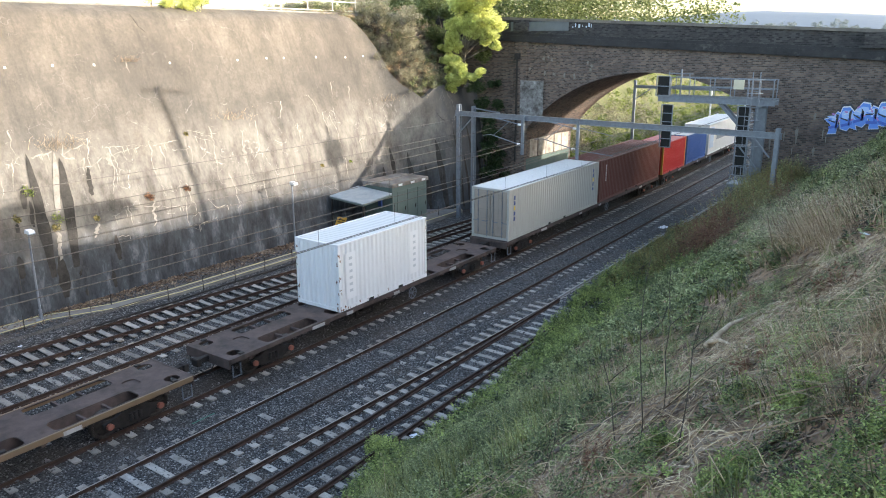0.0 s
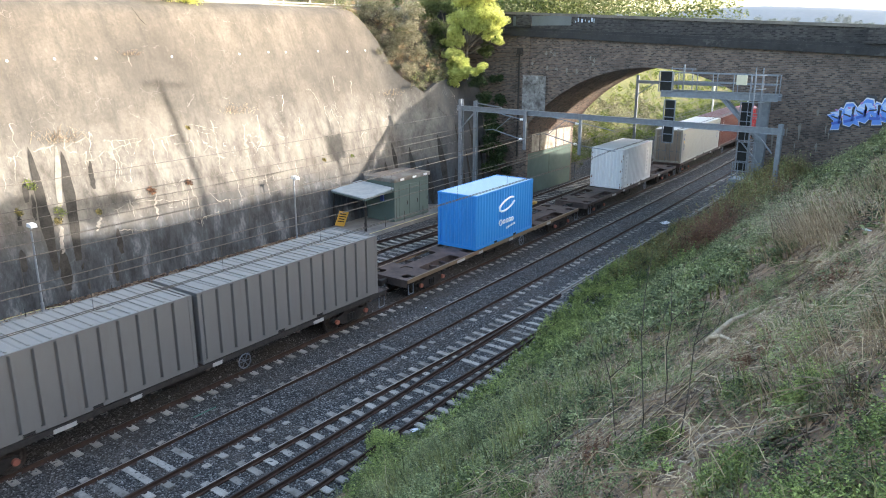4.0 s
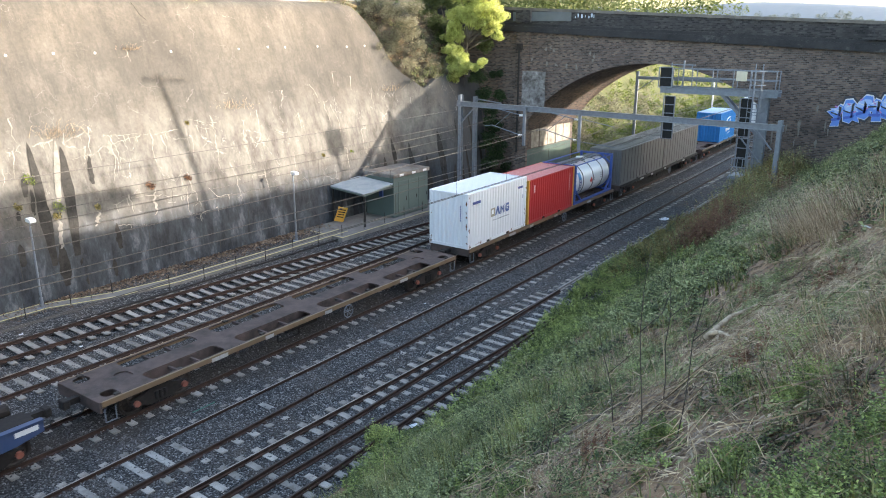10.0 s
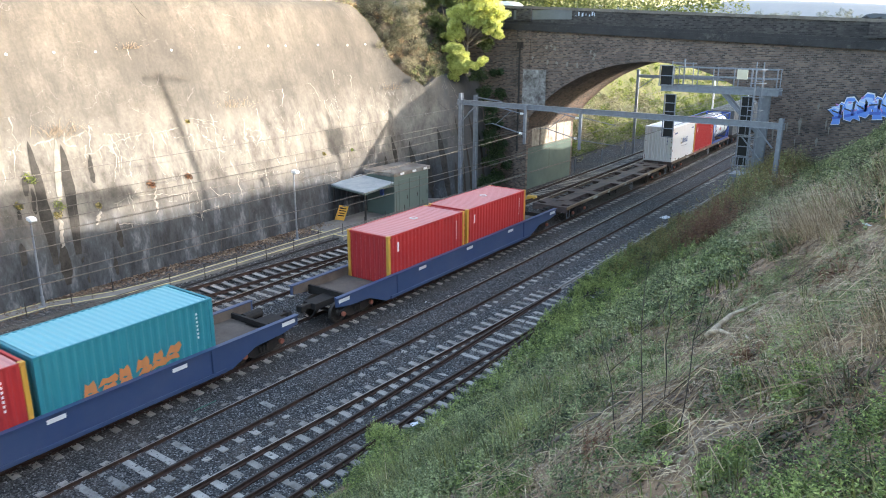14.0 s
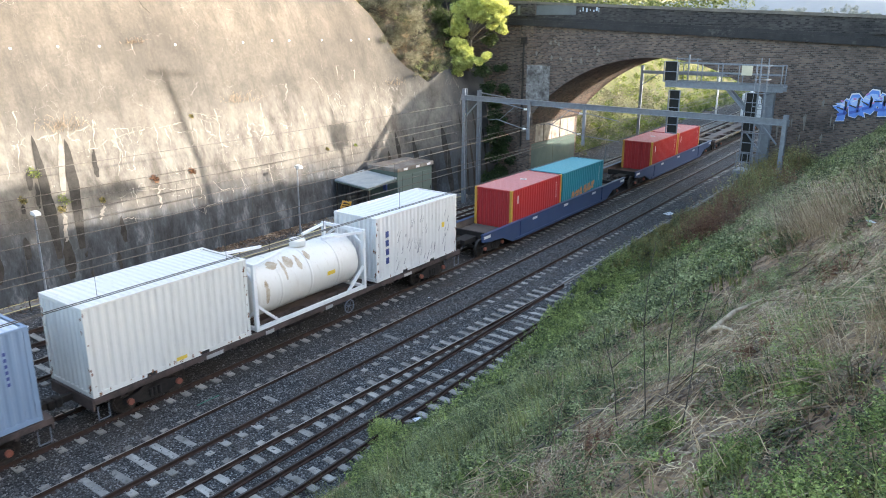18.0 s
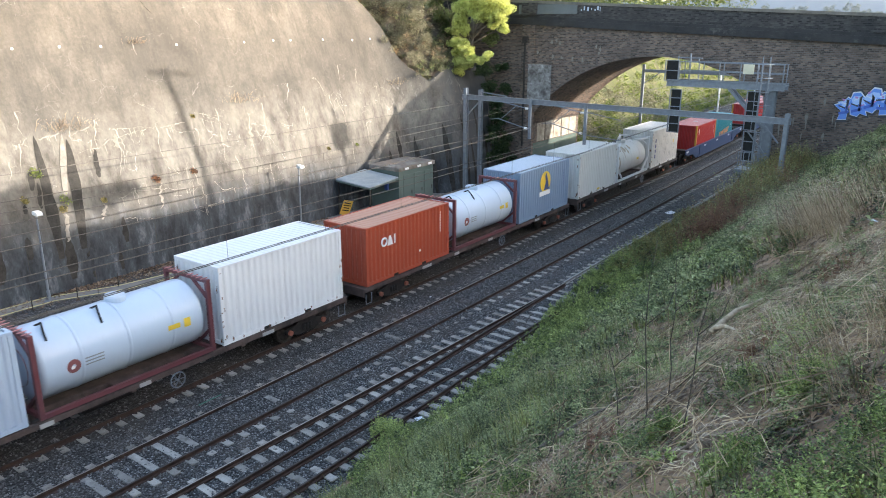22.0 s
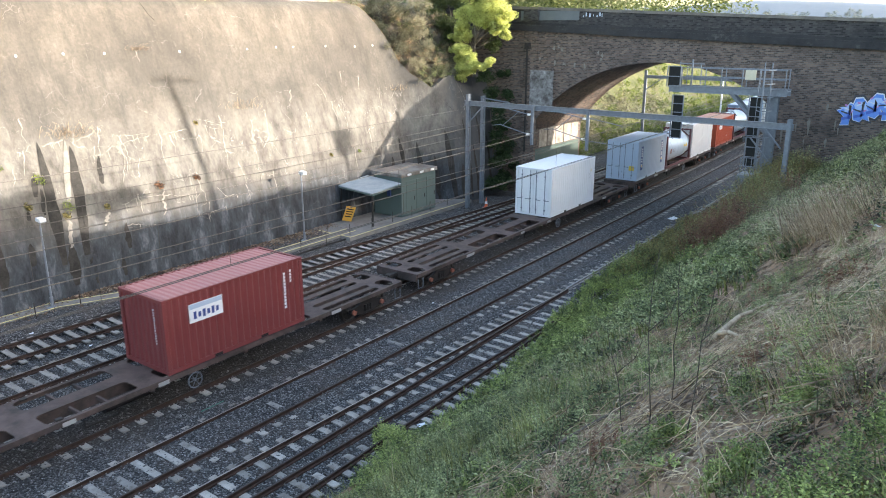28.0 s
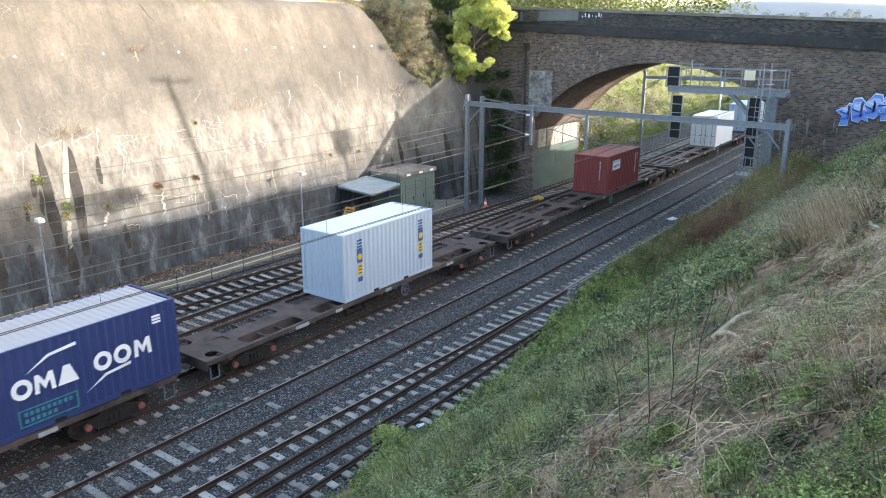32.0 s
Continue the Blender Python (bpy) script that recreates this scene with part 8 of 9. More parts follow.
tree("tree", "leafy olive-green tree behind the concrete wall", (-12.6, 47.2, 8.8),
     [(-13.17, 47.8, 12.52, 0.83), (-14.10, 47.6, 13.86, 1.03), (-12.75, 48.0, 13.97, 0.93), (-12.33, 48.0, 10.86, 0.72), (-13.58, 47.8, 15.10, 1.24), (-13.37, 47.8, 11.17, 0.62), (-12.44, 48.0, 12.31, 0.72), (-9.8, 48.2, 12.6, 0.9), (-8.6, 48.3, 12.0, 0.7), (-10.2, 48.2, 14.0, 1.0), (-11.6, 47.8, 10.0, 0.8), (-9.4, 48.3, 10.8, 0.7)], 140, 0.075, OLIVE_LEAF, 0.13, seed=5)
tree("shrub", "dusty grey-green shrub at the end of the wall", (-16.4, 43.6, 10.4),
     [(-15.63, 43.3, 12.20, 0.78), (-16.12, 43.3, 13.37, 0.98), (-17.58, 42.9, 13.37, 0.78), (-14.45, 43.5, 13.18, 0.88), (-16.70, 43.1, 12.69, 0.59), (-16.80, 43.5, 14.45, 1.08), (-14.85, 43.5, 14.35, 0.98), (-13.08, 43.7, 12.39, 0.78), (-12.89, 43.9, 13.57, 0.88)], 120, 0.055, GREY_LEAF, 0.08, seed=7, category="shrub")
tree("shrub", "sparse grey-green shrub hanging over the wall's edge", (-14.5, 44.4, 9.2),
     [(-15.13, 43.1, 11.31, 0.69), (-13.86, 43.3, 10.53, 0.69), (-12.89, 43.5, 9.65, 0.59), (-12.30, 43.9, 10.63, 0.69), (-14.06, 43.3, 11.51, 0.69), (-12.50, 43.7, 11.51, 0.69)], 100, 0.05, GREY_LEAF, 0.06, seed=9, category="shrub")
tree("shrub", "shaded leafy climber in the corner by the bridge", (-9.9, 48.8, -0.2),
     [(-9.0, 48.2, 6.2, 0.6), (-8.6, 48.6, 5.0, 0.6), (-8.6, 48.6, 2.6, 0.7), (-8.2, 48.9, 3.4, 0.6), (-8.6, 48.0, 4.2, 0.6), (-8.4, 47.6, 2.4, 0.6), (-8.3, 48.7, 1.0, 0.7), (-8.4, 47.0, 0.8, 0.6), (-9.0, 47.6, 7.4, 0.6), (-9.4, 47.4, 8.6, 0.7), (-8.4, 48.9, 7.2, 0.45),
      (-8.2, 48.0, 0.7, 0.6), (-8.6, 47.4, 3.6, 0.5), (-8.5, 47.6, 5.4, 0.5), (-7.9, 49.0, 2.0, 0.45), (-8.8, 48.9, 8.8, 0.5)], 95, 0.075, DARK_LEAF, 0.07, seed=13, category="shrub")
for i, (y, z, r) in enumerate(((27.2, 14.2, 0.7), (28.4, 14.1, 0.75), (26.0, 14.5, 0.6), (29.3, 14.3, 0.5))):
    tree("shrub", "bright green shrub on the edge of the wall top", (-17.0, y, 13.5), [(-16.7, y, z, r), (-16.9, y + 0.4, z + 0.4, r * 0.8), (-16.6, y - 0.3, z - 0.1, r * 0.7)], 70, 0.06, BRIGHT_LEAF, 0.04, seed=20 + i, category="shrub")
rng = np.random.default_rng(33)
for label, mat, n, r0 in (("dry twiggy undergrowth on the earth above the wall's end", GREY_LEAF, 150, 0.28), ("brown undergrowth on the earth above the wall's end", STRAW, 60, 0.22), ("green undergrowth on the earth beside the bridge", WEED, 60, 0.3)):
    P = []
    for k in range(n):
        y = rng.uniform(38.5, 49.3)
        x = wall_x(wall_top(y), y) - 0.1 - abs(rng.normal(0, 2.6))
        z = upper_z(x, y)
        c = np.c_[rng.normal(x, 0.25, 4), rng.normal(y, 0.3, 4), z + rng.uniform(0.05, 0.75, 4)]
        P.append(leaves(rng, c, rng.uniform(0.6, 1.3, 4) * r0, 60, 0.05, 0.9, 0.15))
    stuff("undergrowth", label, "undergrowth", P, mat)
# plants rooted in the wall
for i, (y, z, m, r) in enumerate(((16.03, 5.48, SUN_LEAF, 0.30), (17.03, 4.11, SUN_LEAF, 0.32), (16.85, 3.7, SCRUB, 0.2), (21.8, 4.31, BRACKEN, 0.24), (24.1, 4.36, BRACKEN, 0.2), (15.24, 4.41, SCRUB, 0.2), (18.84, 3.78, SCRUB, 0.16), (17.75, 7.28, STRAW, 0.48),
                                  (17.9, 7.1, STRAW, 0.36), (28.11, 7.63, STRAW, 0.46), (42.05, 7.78, STRAW, 0.42), (36.91, 4.15, SUN_LEAF, 0.12), (34.32, 4.22, SCRUB, 0.12), (22.82, 10.91, STRAW, 0.26), (14.4, 6.2, SUN_LEAF, 0.26), (25.0, 7.1, SCRUB, 0.12))):
    q = wall_point(y, z)
    rng = np.random.default_rng(40 + i)
    v, f = leaves(rng, np.array([[0.12, 0, 0], [0.16, 0.1, -0.1], [0.1, -0.1, 0.08]]) * r * 3, np.array([r, r * 0.8, r * 0.7]), 60, 0.05, 0.9, 0.1) if m is not STRAW else blades(rng, np.zeros((12, 3)), (0.5, 0.0), 10, r * 1.3, r * 3.0, 0.010, 0.25)
    ob = tagged(new("wall_plant", mesh_of("wall_plant", v, f, m)), "small plant rooted in a crack of the wall", "plant", "plants on the wall")
    ob.location = q

# ---- fence on top of the wall ----
t = thing("pipe_fence", "white-painted pipe fence along the top of the wall", "fence")
for z in (13.95, 14.55, 15.1):
    g = Geo()
    g.rod((-17.0, -20, z), (-17.0, 43.2, z), 0.03, 6)
    part("rail", g, WHITE_MARK, t)
for k in range(27):
    y = -19.5 + k * 2.4
    g = Geo()
    g.rod((-17.0, y, 13.4), (-17.0, y, 15.12), 0.035, 6)
    part("post", g, WHITE_MARK, t)
g = Geo()
g.box(-17.35, -16.85, -20, 43.0, 13.6, 13.84)
part("kerb", g, PATH, t)

# ---- beyond the bridge ----
rng = np.random.default_rng(60)
for label, mat, n, spread in (("sunlit yellow-green bushes on the far bank beyond the arch", SUN_LEAF, 360, (8.8, 22, 59, 150)), ("olive bushes on the far bank beyond the arch", OLIVE_LEAF, 260, (8.8, 24, 59, 190)), ("dry undergrowth on the far bank", GREY_LEAF, 160, (8.7, 15, 59, 100))):
    P = []
    for k in range(n):
        dx, y = rng.uniform(spread[0], spread[1]), spread[2] + (spread[3] - spread[2]) * rng.uniform(0, 1) ** 1.7
        z = -0.3 + 11.5 * smoothstep(0, 15, dx - 8.6)
        r = rng.uniform(0.45, 1.1)
        c = np.c_[rng.normal(-dx + bend(y), r * 0.5, 5), rng.normal(y, r * 0.6, 5), z + rng.uniform(0.1, 1.6, 5) * r]
        P.append(leaves(rng, c, np.full(5, r * 0.6), 36, 0.10, 0.9, 0.2))
    stuff("far_bushes", label, "bushes", P, mat)
P = []
for k in range(60):
    dx, y = rng.uniform(13.0, 26), rng.uniform(66, 240)
    z = -0.3 + 11.5 * smoothstep(0, 15, dx - 12.6)
    c = np.c_[rng.normal(dx + bend(y), 0.8, 5), rng.normal(y, 0.9, 5), z + rng.uniform(0.2, 2.4, 5)]
    P.append(leaves(rng, c, np.full(5, 0.8), 30, 0.16, 0.9, 0.2))
stuff("far_bushes", "shaded bushes on the eastern far bank", "bushes", P, GREY_LEAF)


def far_tree_row(label, x0, x1, y, z, h, n, mat, seed, leaf, m=17, low=0.55):
    rng = np.random.default_rng(seed)
    P = []
    for k in range(n):
        x = x0 + (x1 - x0) * (k + rng.uniform(0, 1)) / n
        hh = h * rng.uniform(low, 1.15)
        c = np.c_[rng.normal(x, hh * 0.22, m), rng.normal(y, hh * 0.3, m), z + hh * rng.uniform(0.25, 0.95, m)]
        P.append(leaves(rng, c, np.full(m, hh * 0.16), 60, leaf * 0.5, 0.85, 0.2))
    stuff("far_trees", label, "trees", P, mat)


far_tree_row("leafy trees behind the bridge", -46, -9, 72, 8, 12.5, 27, OLIVE_LEAF, 71, 0.34, 34, 0.75)
far_tree_row("sunlit yellow-green trees behind the bridge", -30, -16, 78, 8, 12.0, 4, SUN_LEAF, 72, 0.36, 22, 0.75)
far_tree_row("trees behind the bridge", -80, -16, 125, 8, 15.0, 18, OLIVE_LEAF, 73, 0.6, 17, 0.7)
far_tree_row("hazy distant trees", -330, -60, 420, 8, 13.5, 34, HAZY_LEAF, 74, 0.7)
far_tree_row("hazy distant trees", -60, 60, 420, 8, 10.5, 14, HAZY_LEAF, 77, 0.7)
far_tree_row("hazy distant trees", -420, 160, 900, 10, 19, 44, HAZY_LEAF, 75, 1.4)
# hills whose blue-grey colour holds the haze in front of them
g = Geo()
g.grid(lambda u, v: (-3200 + 6400 * u, 2600 + 900 * v, -0.3 + (75 + 60 * noise.noise(Vector((u * 5, 0.3, 2))) + 25 * noise.noise(Vector((u * 17, 0.3, 5)))) * math.sin(math.pi * v)), 80, 6)
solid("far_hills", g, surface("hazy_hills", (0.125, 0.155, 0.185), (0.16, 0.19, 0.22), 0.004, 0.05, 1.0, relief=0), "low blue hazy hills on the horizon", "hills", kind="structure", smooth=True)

# second wire portal beyond the bridge
t = thing("wire_portal", "galvanised wire portal beyond the bridge", "gantry")
for x in (-6.9, 9.5):
    g = Geo()
    g.box(x - 0.12, x + 0.12, 71.9, 72.1, -0.3, 8.1)
    part("mast", g, GALV, t)
g = Geo()
g.bar((-6.9, 72, 7.5), (9.5, 72, 7.5), 0.16, 0.28)
part("beam", g, GALV, t)
g = Geo()
g.bar((-6.9, 71.9, 6.2), (-5.2, 71.9, 7.4), 0.08)
part("knee_brace", g, GALV, t)
for k, (x, y) in enumerate(((-6.5, 104), (-6.8, 128), (8.0, 104), (7.6, 128))):
    g = Geo()
    g.rod((0, 0, -0.3), (0, 0, 7.5), 0.12, 8)
    m = thing("wire_mast", "pale overhead wire mast beyond the bridge", "mast", "masts beyond the bridge", at=pose(x + bend(y), y, 0))
    part("pole", g, WHITE_MARK, m)
    g = Geo()
    g.bar((0, 0, 6.6), (2.4 if x < 0 else -2.4, 0, 6.9), 0.08)
    part("arm", g, GALV, m)
g = Geo()
g.tube([(-6.6 + bend(y), y, 1.1) for y in range(59, 90, 3)], 0.045, 8)
t = thing("cable_pipe", "grey pipe carried on low posts beside the track", "pipe")
part("pipe", g, DARK_STEEL, t)
for y in range(60, 90, 6):
    g = Geo()
    g.bar((-6.6 + bend(y), y, -0.3), (-6.6 + bend(y), y, 1.1), 0.08)
    part("post", g, GALV, t)

# ---- what throws shadow from the top of the bank, beside the camera's view ----
# leaf clumps added out of view, their top shaped for the wall's shadow edge
P = []
rng = np.random.default_rng(80)
for k in range(330):
    y = rng.uniform(14, 62) if k < 190 else (rng.uniform(16, 27.6) if k < 310 else rng.uniform(29.3, 31.6))
    top = 12.62 + 0.12 * math.sin(y * 0.5) + 2.6 * (1 - smoothstep(27.2, 28.4, y))
    low = 11.4
    if k >= 310:
        top, low = 14.6, 13.7
    c = np.c_[rng.normal(26.5, 0.4, 5), rng.normal(y, 0.5, 5), low + (top - 0.28 - low) * rng.uniform(0, 1, 5) ** 0.45]
    P.append(leaves(rng, c, rng.uniform(0.25, 0.4, 5), 32, 0.17, 0.8, 0.1))
stuff("hedge", "unseen leafy screen added on the bank top to shade the wall", "hedge", P, DARK_LEAF)
t = thing("utility_pole", "wooden utility pole with a crossarm on the bank top", "utility pole", at=pose(26.0, 36.4, 11.8))
g = Geo()
g.rod((0, 0.05, 0), (0, -0.25, 8.35), 0.22, 10, 0.17)
part("pole", g, BARK, t)
g = Geo()
g.bar((-0.2, -1.3, 8.05), (0.2, 1.4, 7.95), 0.16)
part("crossarm", g, BARK, t)
t = thing("road_sign", "square road sign on a post by the bridge approach", "sign", at=pose(30.0, 48.35, 11.0))
g = Geo()
g.rod((0, 0, 0), (0, 0, 6.9), 0.11, 8)
part("post", g, GALV, t)
g = Geo()
g.block(-0.03, 0.03, -0.78, 0.78, 4.2, 5.9, 0.01)
part("panel", g, GALV, t)

# ---- road over the bridge, and cars that pass ----
g = Geo()
run_along(g, Y_NEAR + 0.51, Y_FAR - 0.51, -1.5, 0.51, 44.05, 260, 6)
run_along(g, Y_NEAR + 0.51, Y_FAR - 0.51, -1.5, 0.51, -260, -34.05, 6)
solid("road", g, TARMAC, "tarmac road leading to the bridge", "road", kind="structure")
CARS = []


def car(label, mat, at_t, at_x, speed):
    t = thing("car", label, "car", "cars on the bridge")
    side = [(-2.1, 0.35), (2.1, 0.35), (2.2, 0.65), (2.1, 0.85), (1.3, 0.95), (0.75, 1.40), (0.4, 1.48), (-0.7, 1.48), (-1.2, 1.40), (-1.9, 0.98), (-2.15, 0.9)]
    g = Geo()
    g.prism(side, lambda a, b, c: (-a, c * (1.0 if b < 0.96 else 0.84), b), (-0.86, 0.86))
    body = part("body", g, mat, t)
    for s in (-1, 1):
        g = Geo()
        g.prism([(1.15, 1.0), (0.68, 1.36), (-0.1, 1.40), (-0.1, 1.0)], lambda a, b, c: (-a, s * (0.865 if b < 1.05 else 0.735) + c, b), (0, 0.012))
        part("side_window", g, BLACK, t)
    for x in (-1.3, 1.3):
        for s in (-1, 1):
            g = Geo()
            g.rod((x, s * 0.70, 0.31), (x, s * 0.88, 0.31), 0.31, 14)
            part("wheel", g, BLACK, t)
    CARS.append((t, at_t, at_x, speed))


car("white car crossing the bridge", CLEAN_WHITE, 12.0, 9.7, 10.7)
car("dark grey car crossing the bridge", colour("car_dark", (0.04, 0.05, 0.06), 0.0, rough=0.25), 14.0, 15.2, 11.2)

# ---- small things ----
t = thing("spray_painting", "blue and white spray-painted letter shapes on the brick", "graffiti")
SPRAY = (colour("spray_black", (0.012, 0.014, 0.03), 0.0), colour("spray_white", (0.72, 0.74, 0.78), 0.0), colour("spray_pale_blue", (0.10, 0.27, 0.76), 0.0), colour("spray_deep_blue", (0.04, 0.12, 0.55), 0.0), colour("spray_sky", (0.38, 0.55, 0.88), 0.0), colour("spray_pink", (0.50, 0.20, 0.50), 0.0))
LETTER_SHAPES = (((-0.75, 0.1), (-0.2, 0.28), (0.0, 0.6), (0.28, 0.5), (0.22, -0.1), (0.3, -0.75), (-0.28, -0.8), (-0.2, -0.25)),
                 ((-0.5, -0.6), (-0.5, 0.2), (-0.25, 0.72), (0.2, 0.78), (0.5, 0.4), (0.42, -0.2), (0.5, -0.62), (0.1, -0.5), (-0.1, -0.7)),
                 ((-0.45, -0.5), (-0.4, 0.3), (-0.1, 0.8), (0.35, 0.75), (0.55, 0.35), (0.3, 0.1), (0.6, -0.3), (0.35, -0.7)))
for k, (x, z, w) in enumerate(((14.35, 7.30, 0.80), (15.0, 7.45, 0.85), (15.62, 7.70, 0.85), (16.28, 7.72, 0.9), (16.9, 7.8, 0.9), (17.55, 7.85, 0.9))):
    pts = LETTER_SHAPES[k % 3]
    r = random.Random(k)
    tilt = r.uniform(-0.25, 0.25)
    for j, (grow, mm, up) in enumerate(((1.24, SPRAY[0], 0.0), (1.04, SPRAY[1], 0.0), (0.96, SPRAY[2], -0.02), (0.80, SPRAY[4], 0.22))):
        g = Geo()
        g.prism([(x + (a + tilt * b) * w * grow, z + up + b * (0.95 if j < 3 else 0.45) * grow) for a, b in pts], lambda a, b, c: (a, Y_NEAR - 0.030 - 0.006 * j - 0.0012 * k - c, b), (0, 0.001))
        part("paint_layer", g, mm, t)
    for a, b, l, q, mm in ((-0.05, -0.40, 0.6, 0.16, SPRAY[3]), (0.12, 0.15, 0.10, 0.55, SPRAY[0]), (-0.22, 0.05, 0.42, 0.08, SPRAY[0]), (0.1, -0.15, 0.12, 0.4, SPRAY[3]), (-0.15, 0.42, 0.14, 0.10, SPRAY[5]), (0.25, -0.05, 0.16, 0.09, SPRAY[5]), (-0.1, 0.25, 0.3, 0.05, SPRAY[1])):
        g = Geo()
        d = r.uniform(-0.25, 0.25)
        g.prism([(x + (a - l / 2) * w, z + b - q / 2), (x + (a + l / 2) * w, z + b - q / 2 + d), (x + (a + l / 2) * w + 0.04, z + b + q / 2 + d), (x + (a - l / 2) * w - 0.03, z + b + q / 2)], lambda a, b, c: (a, Y_NEAR - 0.0585 - 0.001 * k - c, b), (0, 0.001))
        part("paint_stroke", g, mm, t)
g = Geo()
r = random.Random(5)
t = thing("old_paint_marks", "flaked white paint marks on the bridge brickwork", "graffiti")
for x, z in ((-5.1, 10.6), (-4.7, 10.75), (-4.4, 10.5), (-1.6, 10.4), (-1.3, 10.2), (-1.4, 9.9), (-6.2, 9.9), (-5.0, 9.6), (-4.2, 9.55), (-3.4, 9.5), (-2.6, 9.45)):
    g = Geo()
    g.prism([(x + r.uniform(0.03, 0.16) * math.cos(a), z + r.uniform(0.05, 0.22) * math.sin(a)) for a in (0, 0.8, 1.6, 2.4, 3.2, 4.0, 4.8, 5.6)], lambda a, b, c: (a, Y_NEAR - 0.006 - c, b), (0, 0.003))
    part("paint_mark", g, LIME, t)
for k in range(7):
    g = Geo()
    x = -2.9 + 0.24 * k + 0.05 * math.sin(k * 5.0)
    g.box(x, x + 0.05 + 0.04 * (k % 3), Y_NEAR - 0.042, Y_NEAR - 0.034, 12.74 + 0.05 * (k % 2), 12.86 + 0.06 * ((k * 3) % 4))
    part("paint_mark", g, PALE_BLUE, t)
t = thing("traffic_cone", "orange traffic cone with a white band", "traffic cone", at=pose(-6.9, 43.9, -0.25))
g = Geo()
g.block(-0.18, 0.18, -0.18, 0.18, 0, 0.04, 0.01)
g.lathe([(0.13, 0.04), (0.02, 0.72), (0.0, 0.72)], 14, lambda r, c, s, h: (r * c, r * s, h))
part("body", g, colour("cone_orange", (0.75, 0.12, 0.03), 0.1), t)
g = Geo()
g.lathe([(0.098, 0.26), (0.066, 0.46)], 14, lambda r, c, s, h: (r * c, r * s, h))
part("band", g, WHITE_MARK, t)
g = Geo()
g.block(-0.35, 0.35, -0.25, 0.25, 0, 0.28, 0.04)
solid("yellow_box", g, YELLOW, "yellow trackside box between the rails", "box", at=pose(-4.8, 47.8, -0.16, 0, 0, 12))
LITTER = colour("litter_white", (0.72, 0.74, 0.78), 0.0)
r = random.Random(9)


def rag(x, y, z, w, label, mat=None):
    g = Geo()
    g.grid(lambda u, v: ((u - 0.5) * w, (v - 0.5) * w * 0.6, 0.05 * w + 0.14 * w * abs(noise.noise(Vector((u * 3 + x, v * 3 + y, 1))))), 6, 5)
    solid("litter", g, mat or LITTER, label, "litter", "litter", at=pose(x, y, z, 0, 0, r.uniform(0, 180)))


rag(5.15, 48.2, -0.2, 0.8, "crumpled white plastic sheet on the ballast")
for x, y, w in ((8.35, 16.9, 0.3), (5.0, 20, 0.15), (6.0, 15.2, 0.15), (-2.4, 21, 0.12), (-6.2, 14, 0.15), (-9.4, 13.2, 0.3), (5.1, 34, 0.2), (1.9, 26, 0.14), (8.5, 40.2, 0.3), (-9.6, 24, 0.14)):
    rag(x, y, -0.2, w, "scrap of pale litter on the ballast")
rag(8.6, 17.4, -0.2, 0.25, "scrap of pink litter on the ballast", colour("litter_pink", (0.6, 0.12, 0.4), 0.0))
rag(20.3, 13.6, bank_z(20.3, 13.6) + 0.12, 0.16, "pale plastic rag caught in the dry grass")
g = Geo()
g.tube([(2.05 + bend(y), y, -0.13) for y in (13.2, 13.5, 13.8, 14.1)], 0.016, 6)
solid("hose", g, colour("hose_green", (0.02, 0.16, 0.10), 0.0), "green hose lying beside the rail", "hose")
g = Geo()
g.tube([(-8.95 + 0.05 * math.sin(y), y, -0.18) for y in range(4, 44, 2)], 0.05, 6)
solid("trackside_cable", g, DARK_STEEL, "dark trackside cable laid on the ballast", "cable")
for k in range(16):
    g = Geo()
    g.rod((0, 0, 0), (0, 0, 0.9), 0.02, 5)
    m = solid("marker_stake", g, DARK_STEEL, "thin dark stake beside the path", "stake", "stakes along the path", at=pose(-8.95 - (1.6 if k < 4 else 0.0), 12 + k * 2.0, -0.25))
rng = np.random.default_rng(95)
n = 9000
x = -11.95 + np.abs(rng.normal(0, 0.55, n))
y = rng.uniform(4, 48, n)
keep = (x < -9.3) & ~((y > 33.5) & (y < 43.2))
b = np.c_[x, y, np.array([ground_z(p, q) for p, q in zip(x, y)]) + 0.03][keep]
v, f = leaves(rng, b, np.full(len(b), 0.06), 1, 0.075, 0.5, 0.2)
stuff("leaf_litter", "brown dead leaves heaped along the foot of the wall", "leaf litter", [(v, f)], HUSK)
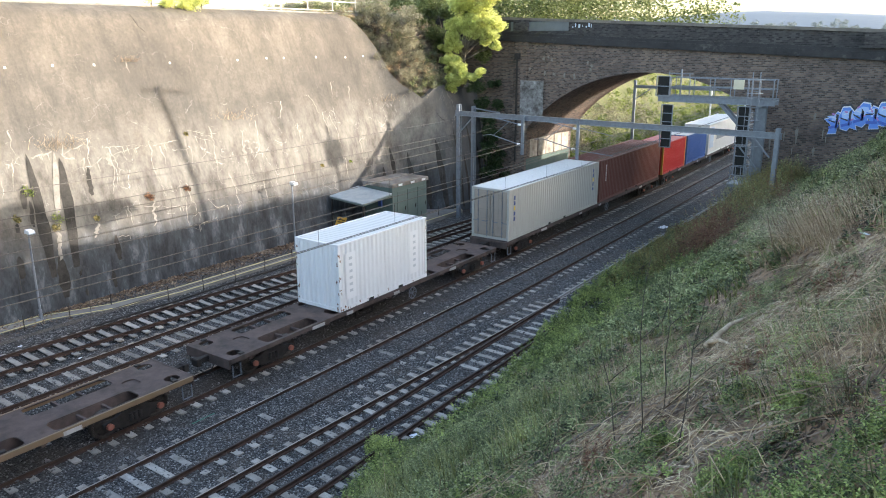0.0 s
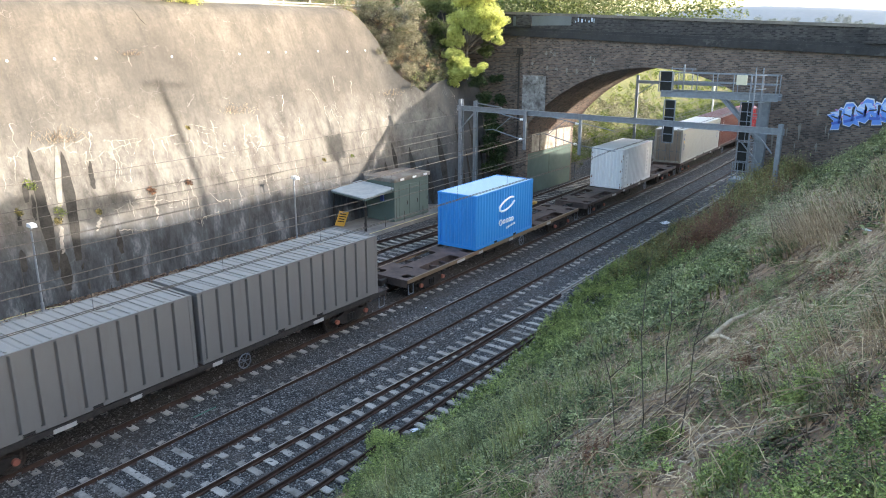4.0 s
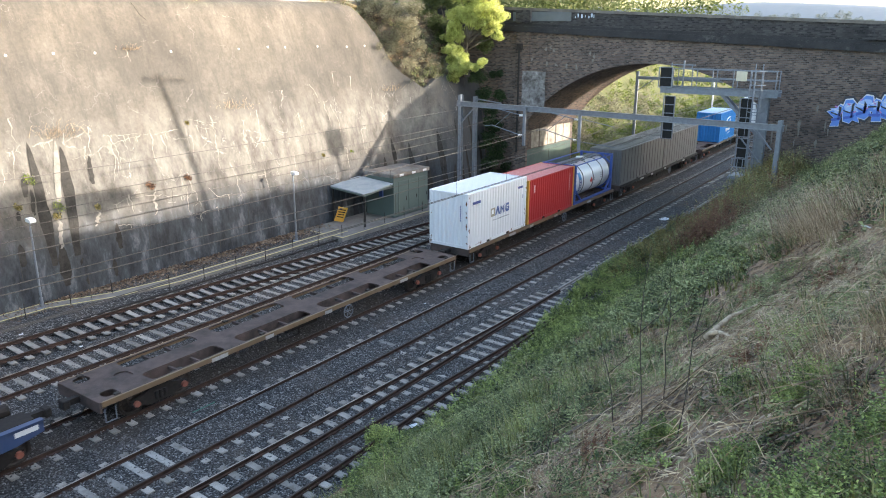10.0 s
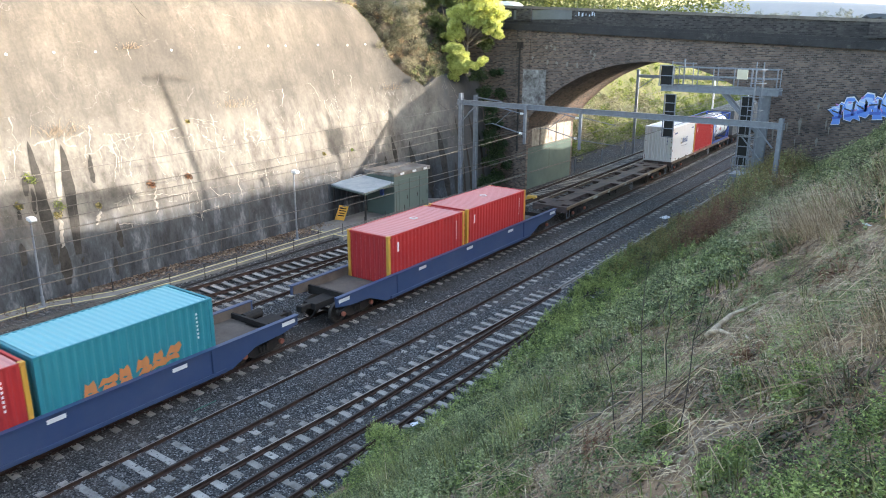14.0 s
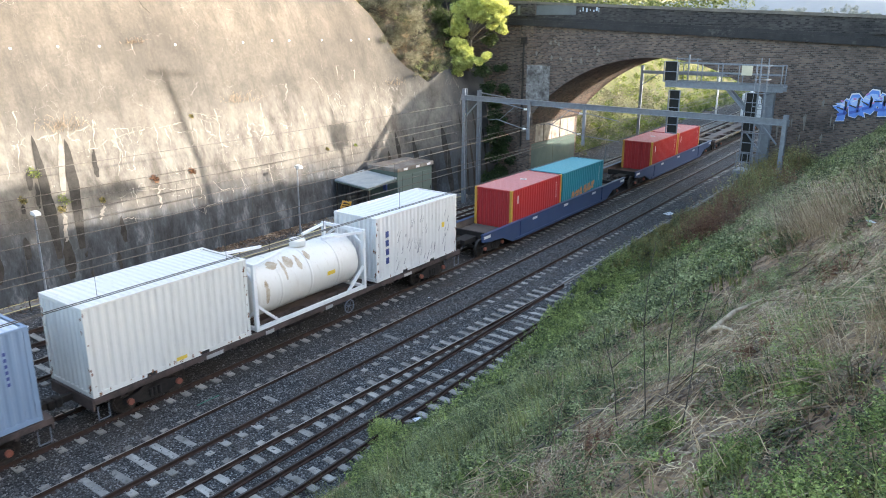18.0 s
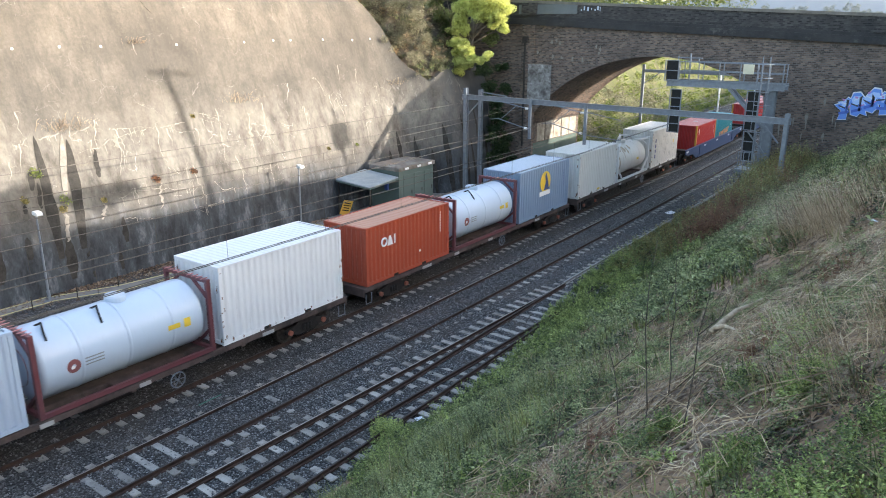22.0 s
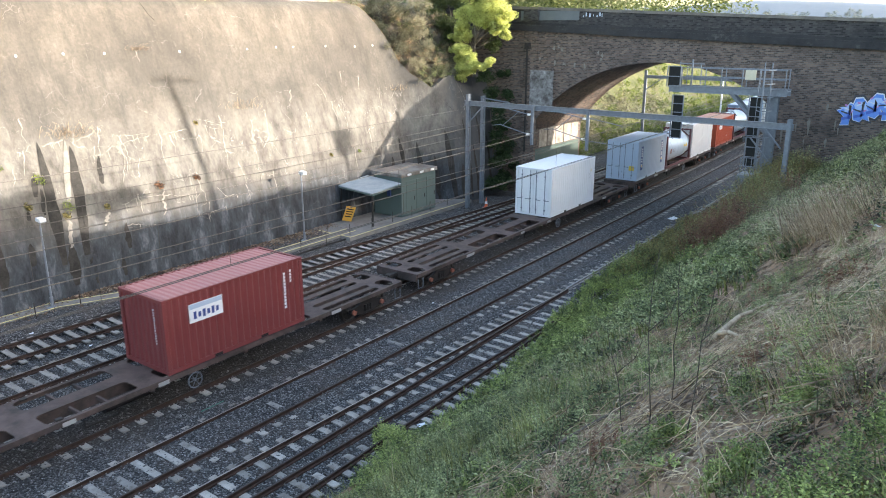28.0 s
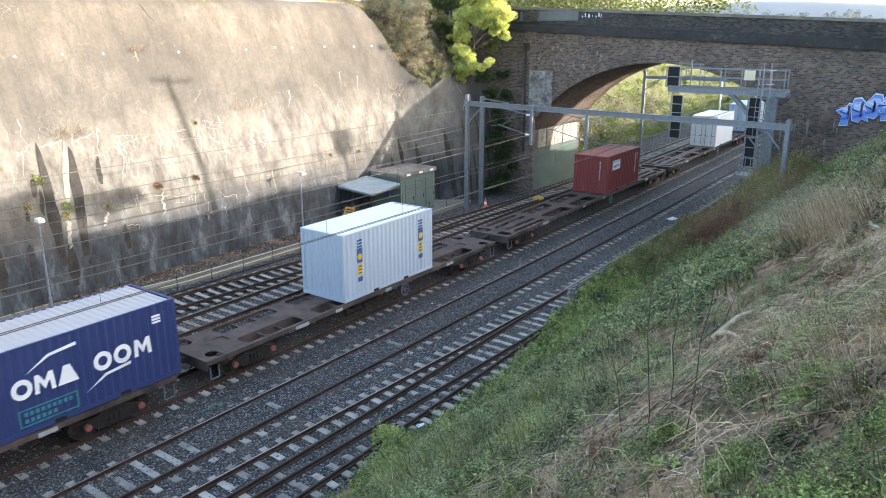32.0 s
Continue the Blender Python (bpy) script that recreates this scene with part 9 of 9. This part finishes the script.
# ---- loose stones of the ballast, clods of the bank ----
def lumps(rng, pts, s):
    n = len(pts)
    oct_v = np.array([[1, 0, 0], [-1, 0, 0], [0, 1, 0], [0, -1, 0], [0, 0, 1], [0, 0, -1]], float)
    oct_f = np.array([[0, 2, 4], [2, 1, 4], [1, 3, 4], [3, 0, 4], [2, 0, 5], [1, 2, 5], [3, 1, 5], [0, 3, 5]])
    v = (oct_v[None] * rng.uniform(0.6, 1.3, (n, 6, 1)) + rng.normal(0, 0.18, (n, 6, 3))) * s[:, None, None]
    a = rng.uniform(0, 2 * np.pi, n)
    ca, sa = np.cos(a)[:, None], np.sin(a)[:, None]
    v = np.stack([v[..., 0] * ca - v[..., 1] * sa, v[..., 0] * sa + v[..., 1] * ca, v[..., 2] * 0.8], -1) + pts[:, None, :]
    return v.reshape(-1, 3), (oct_f[None] + (np.arange(n) * 6)[:, None, None]).reshape(-1, 3)


rng = np.random.default_rng(90)
b = on_bank(rng, 26000, 15.0, 22.4, 2.5, 13.0, lambda x, y: 0.10 + 0.85 * bare(x, y))
clod = leaf_material("soil_clods", ((0.1, (0.075, 0.045, 0.028)), (0.5, (0.215, 0.140, 0.090)), (0.9, (0.42, 0.300, 0.205))), 0.0, 0.95)
stuff("soil_clods", "crumbs and clods of brown soil on the bank", "soil", [lumps(rng, b + np.array([0, 0, 0.02]), 0.008 + 0.035 * rng.uniform(0, 1, len(b)) ** 3)], clod)
n = 22000
pts = np.c_[rng.uniform(-9.2, 8.9, n), 5 + 44 * rng.uniform(0, 1, n) ** 1.5, np.zeros(n)]
pts[:, 2] = [ground_z(x, y) for x, y in pts[:, :2]]
s = rng.uniform(0.022, 0.05, n)
stone = leaf_material("ballast_stones", ((0.1, (0.038, 0.037, 0.038)), (0.5, (0.108, 0.105, 0.103)), (0.9, (0.27, 0.262, 0.255))), 0.0, 0.9)
stuff("ballast_stones", "loose grey crushed stones on the ballast", "ballast", [lumps(rng, pts + np.array([0, 0, 0.012]), s)], stone)


# ---- the train runs ----
def run_of(t):
    """How far the train has come at t seconds: it gathers speed."""
    return 7.395 * t + 0.02035 * t * t


def motions():
    for ob, s, z in MOVING:
        walk(ob, [(t, on_line(s + run_of(t), 0, z)) for t in range(0, 33, 2)])
    for ob, t0, x0, v in CARS:
        walk(ob, [(t, pose(x0 - v * (t - t0), 54.2, deck_z(x0 - v * (t - t0)) + 0.52, 0, 2.5, 0)) for t in (0, 8, 16, 24, 32)])


motions()
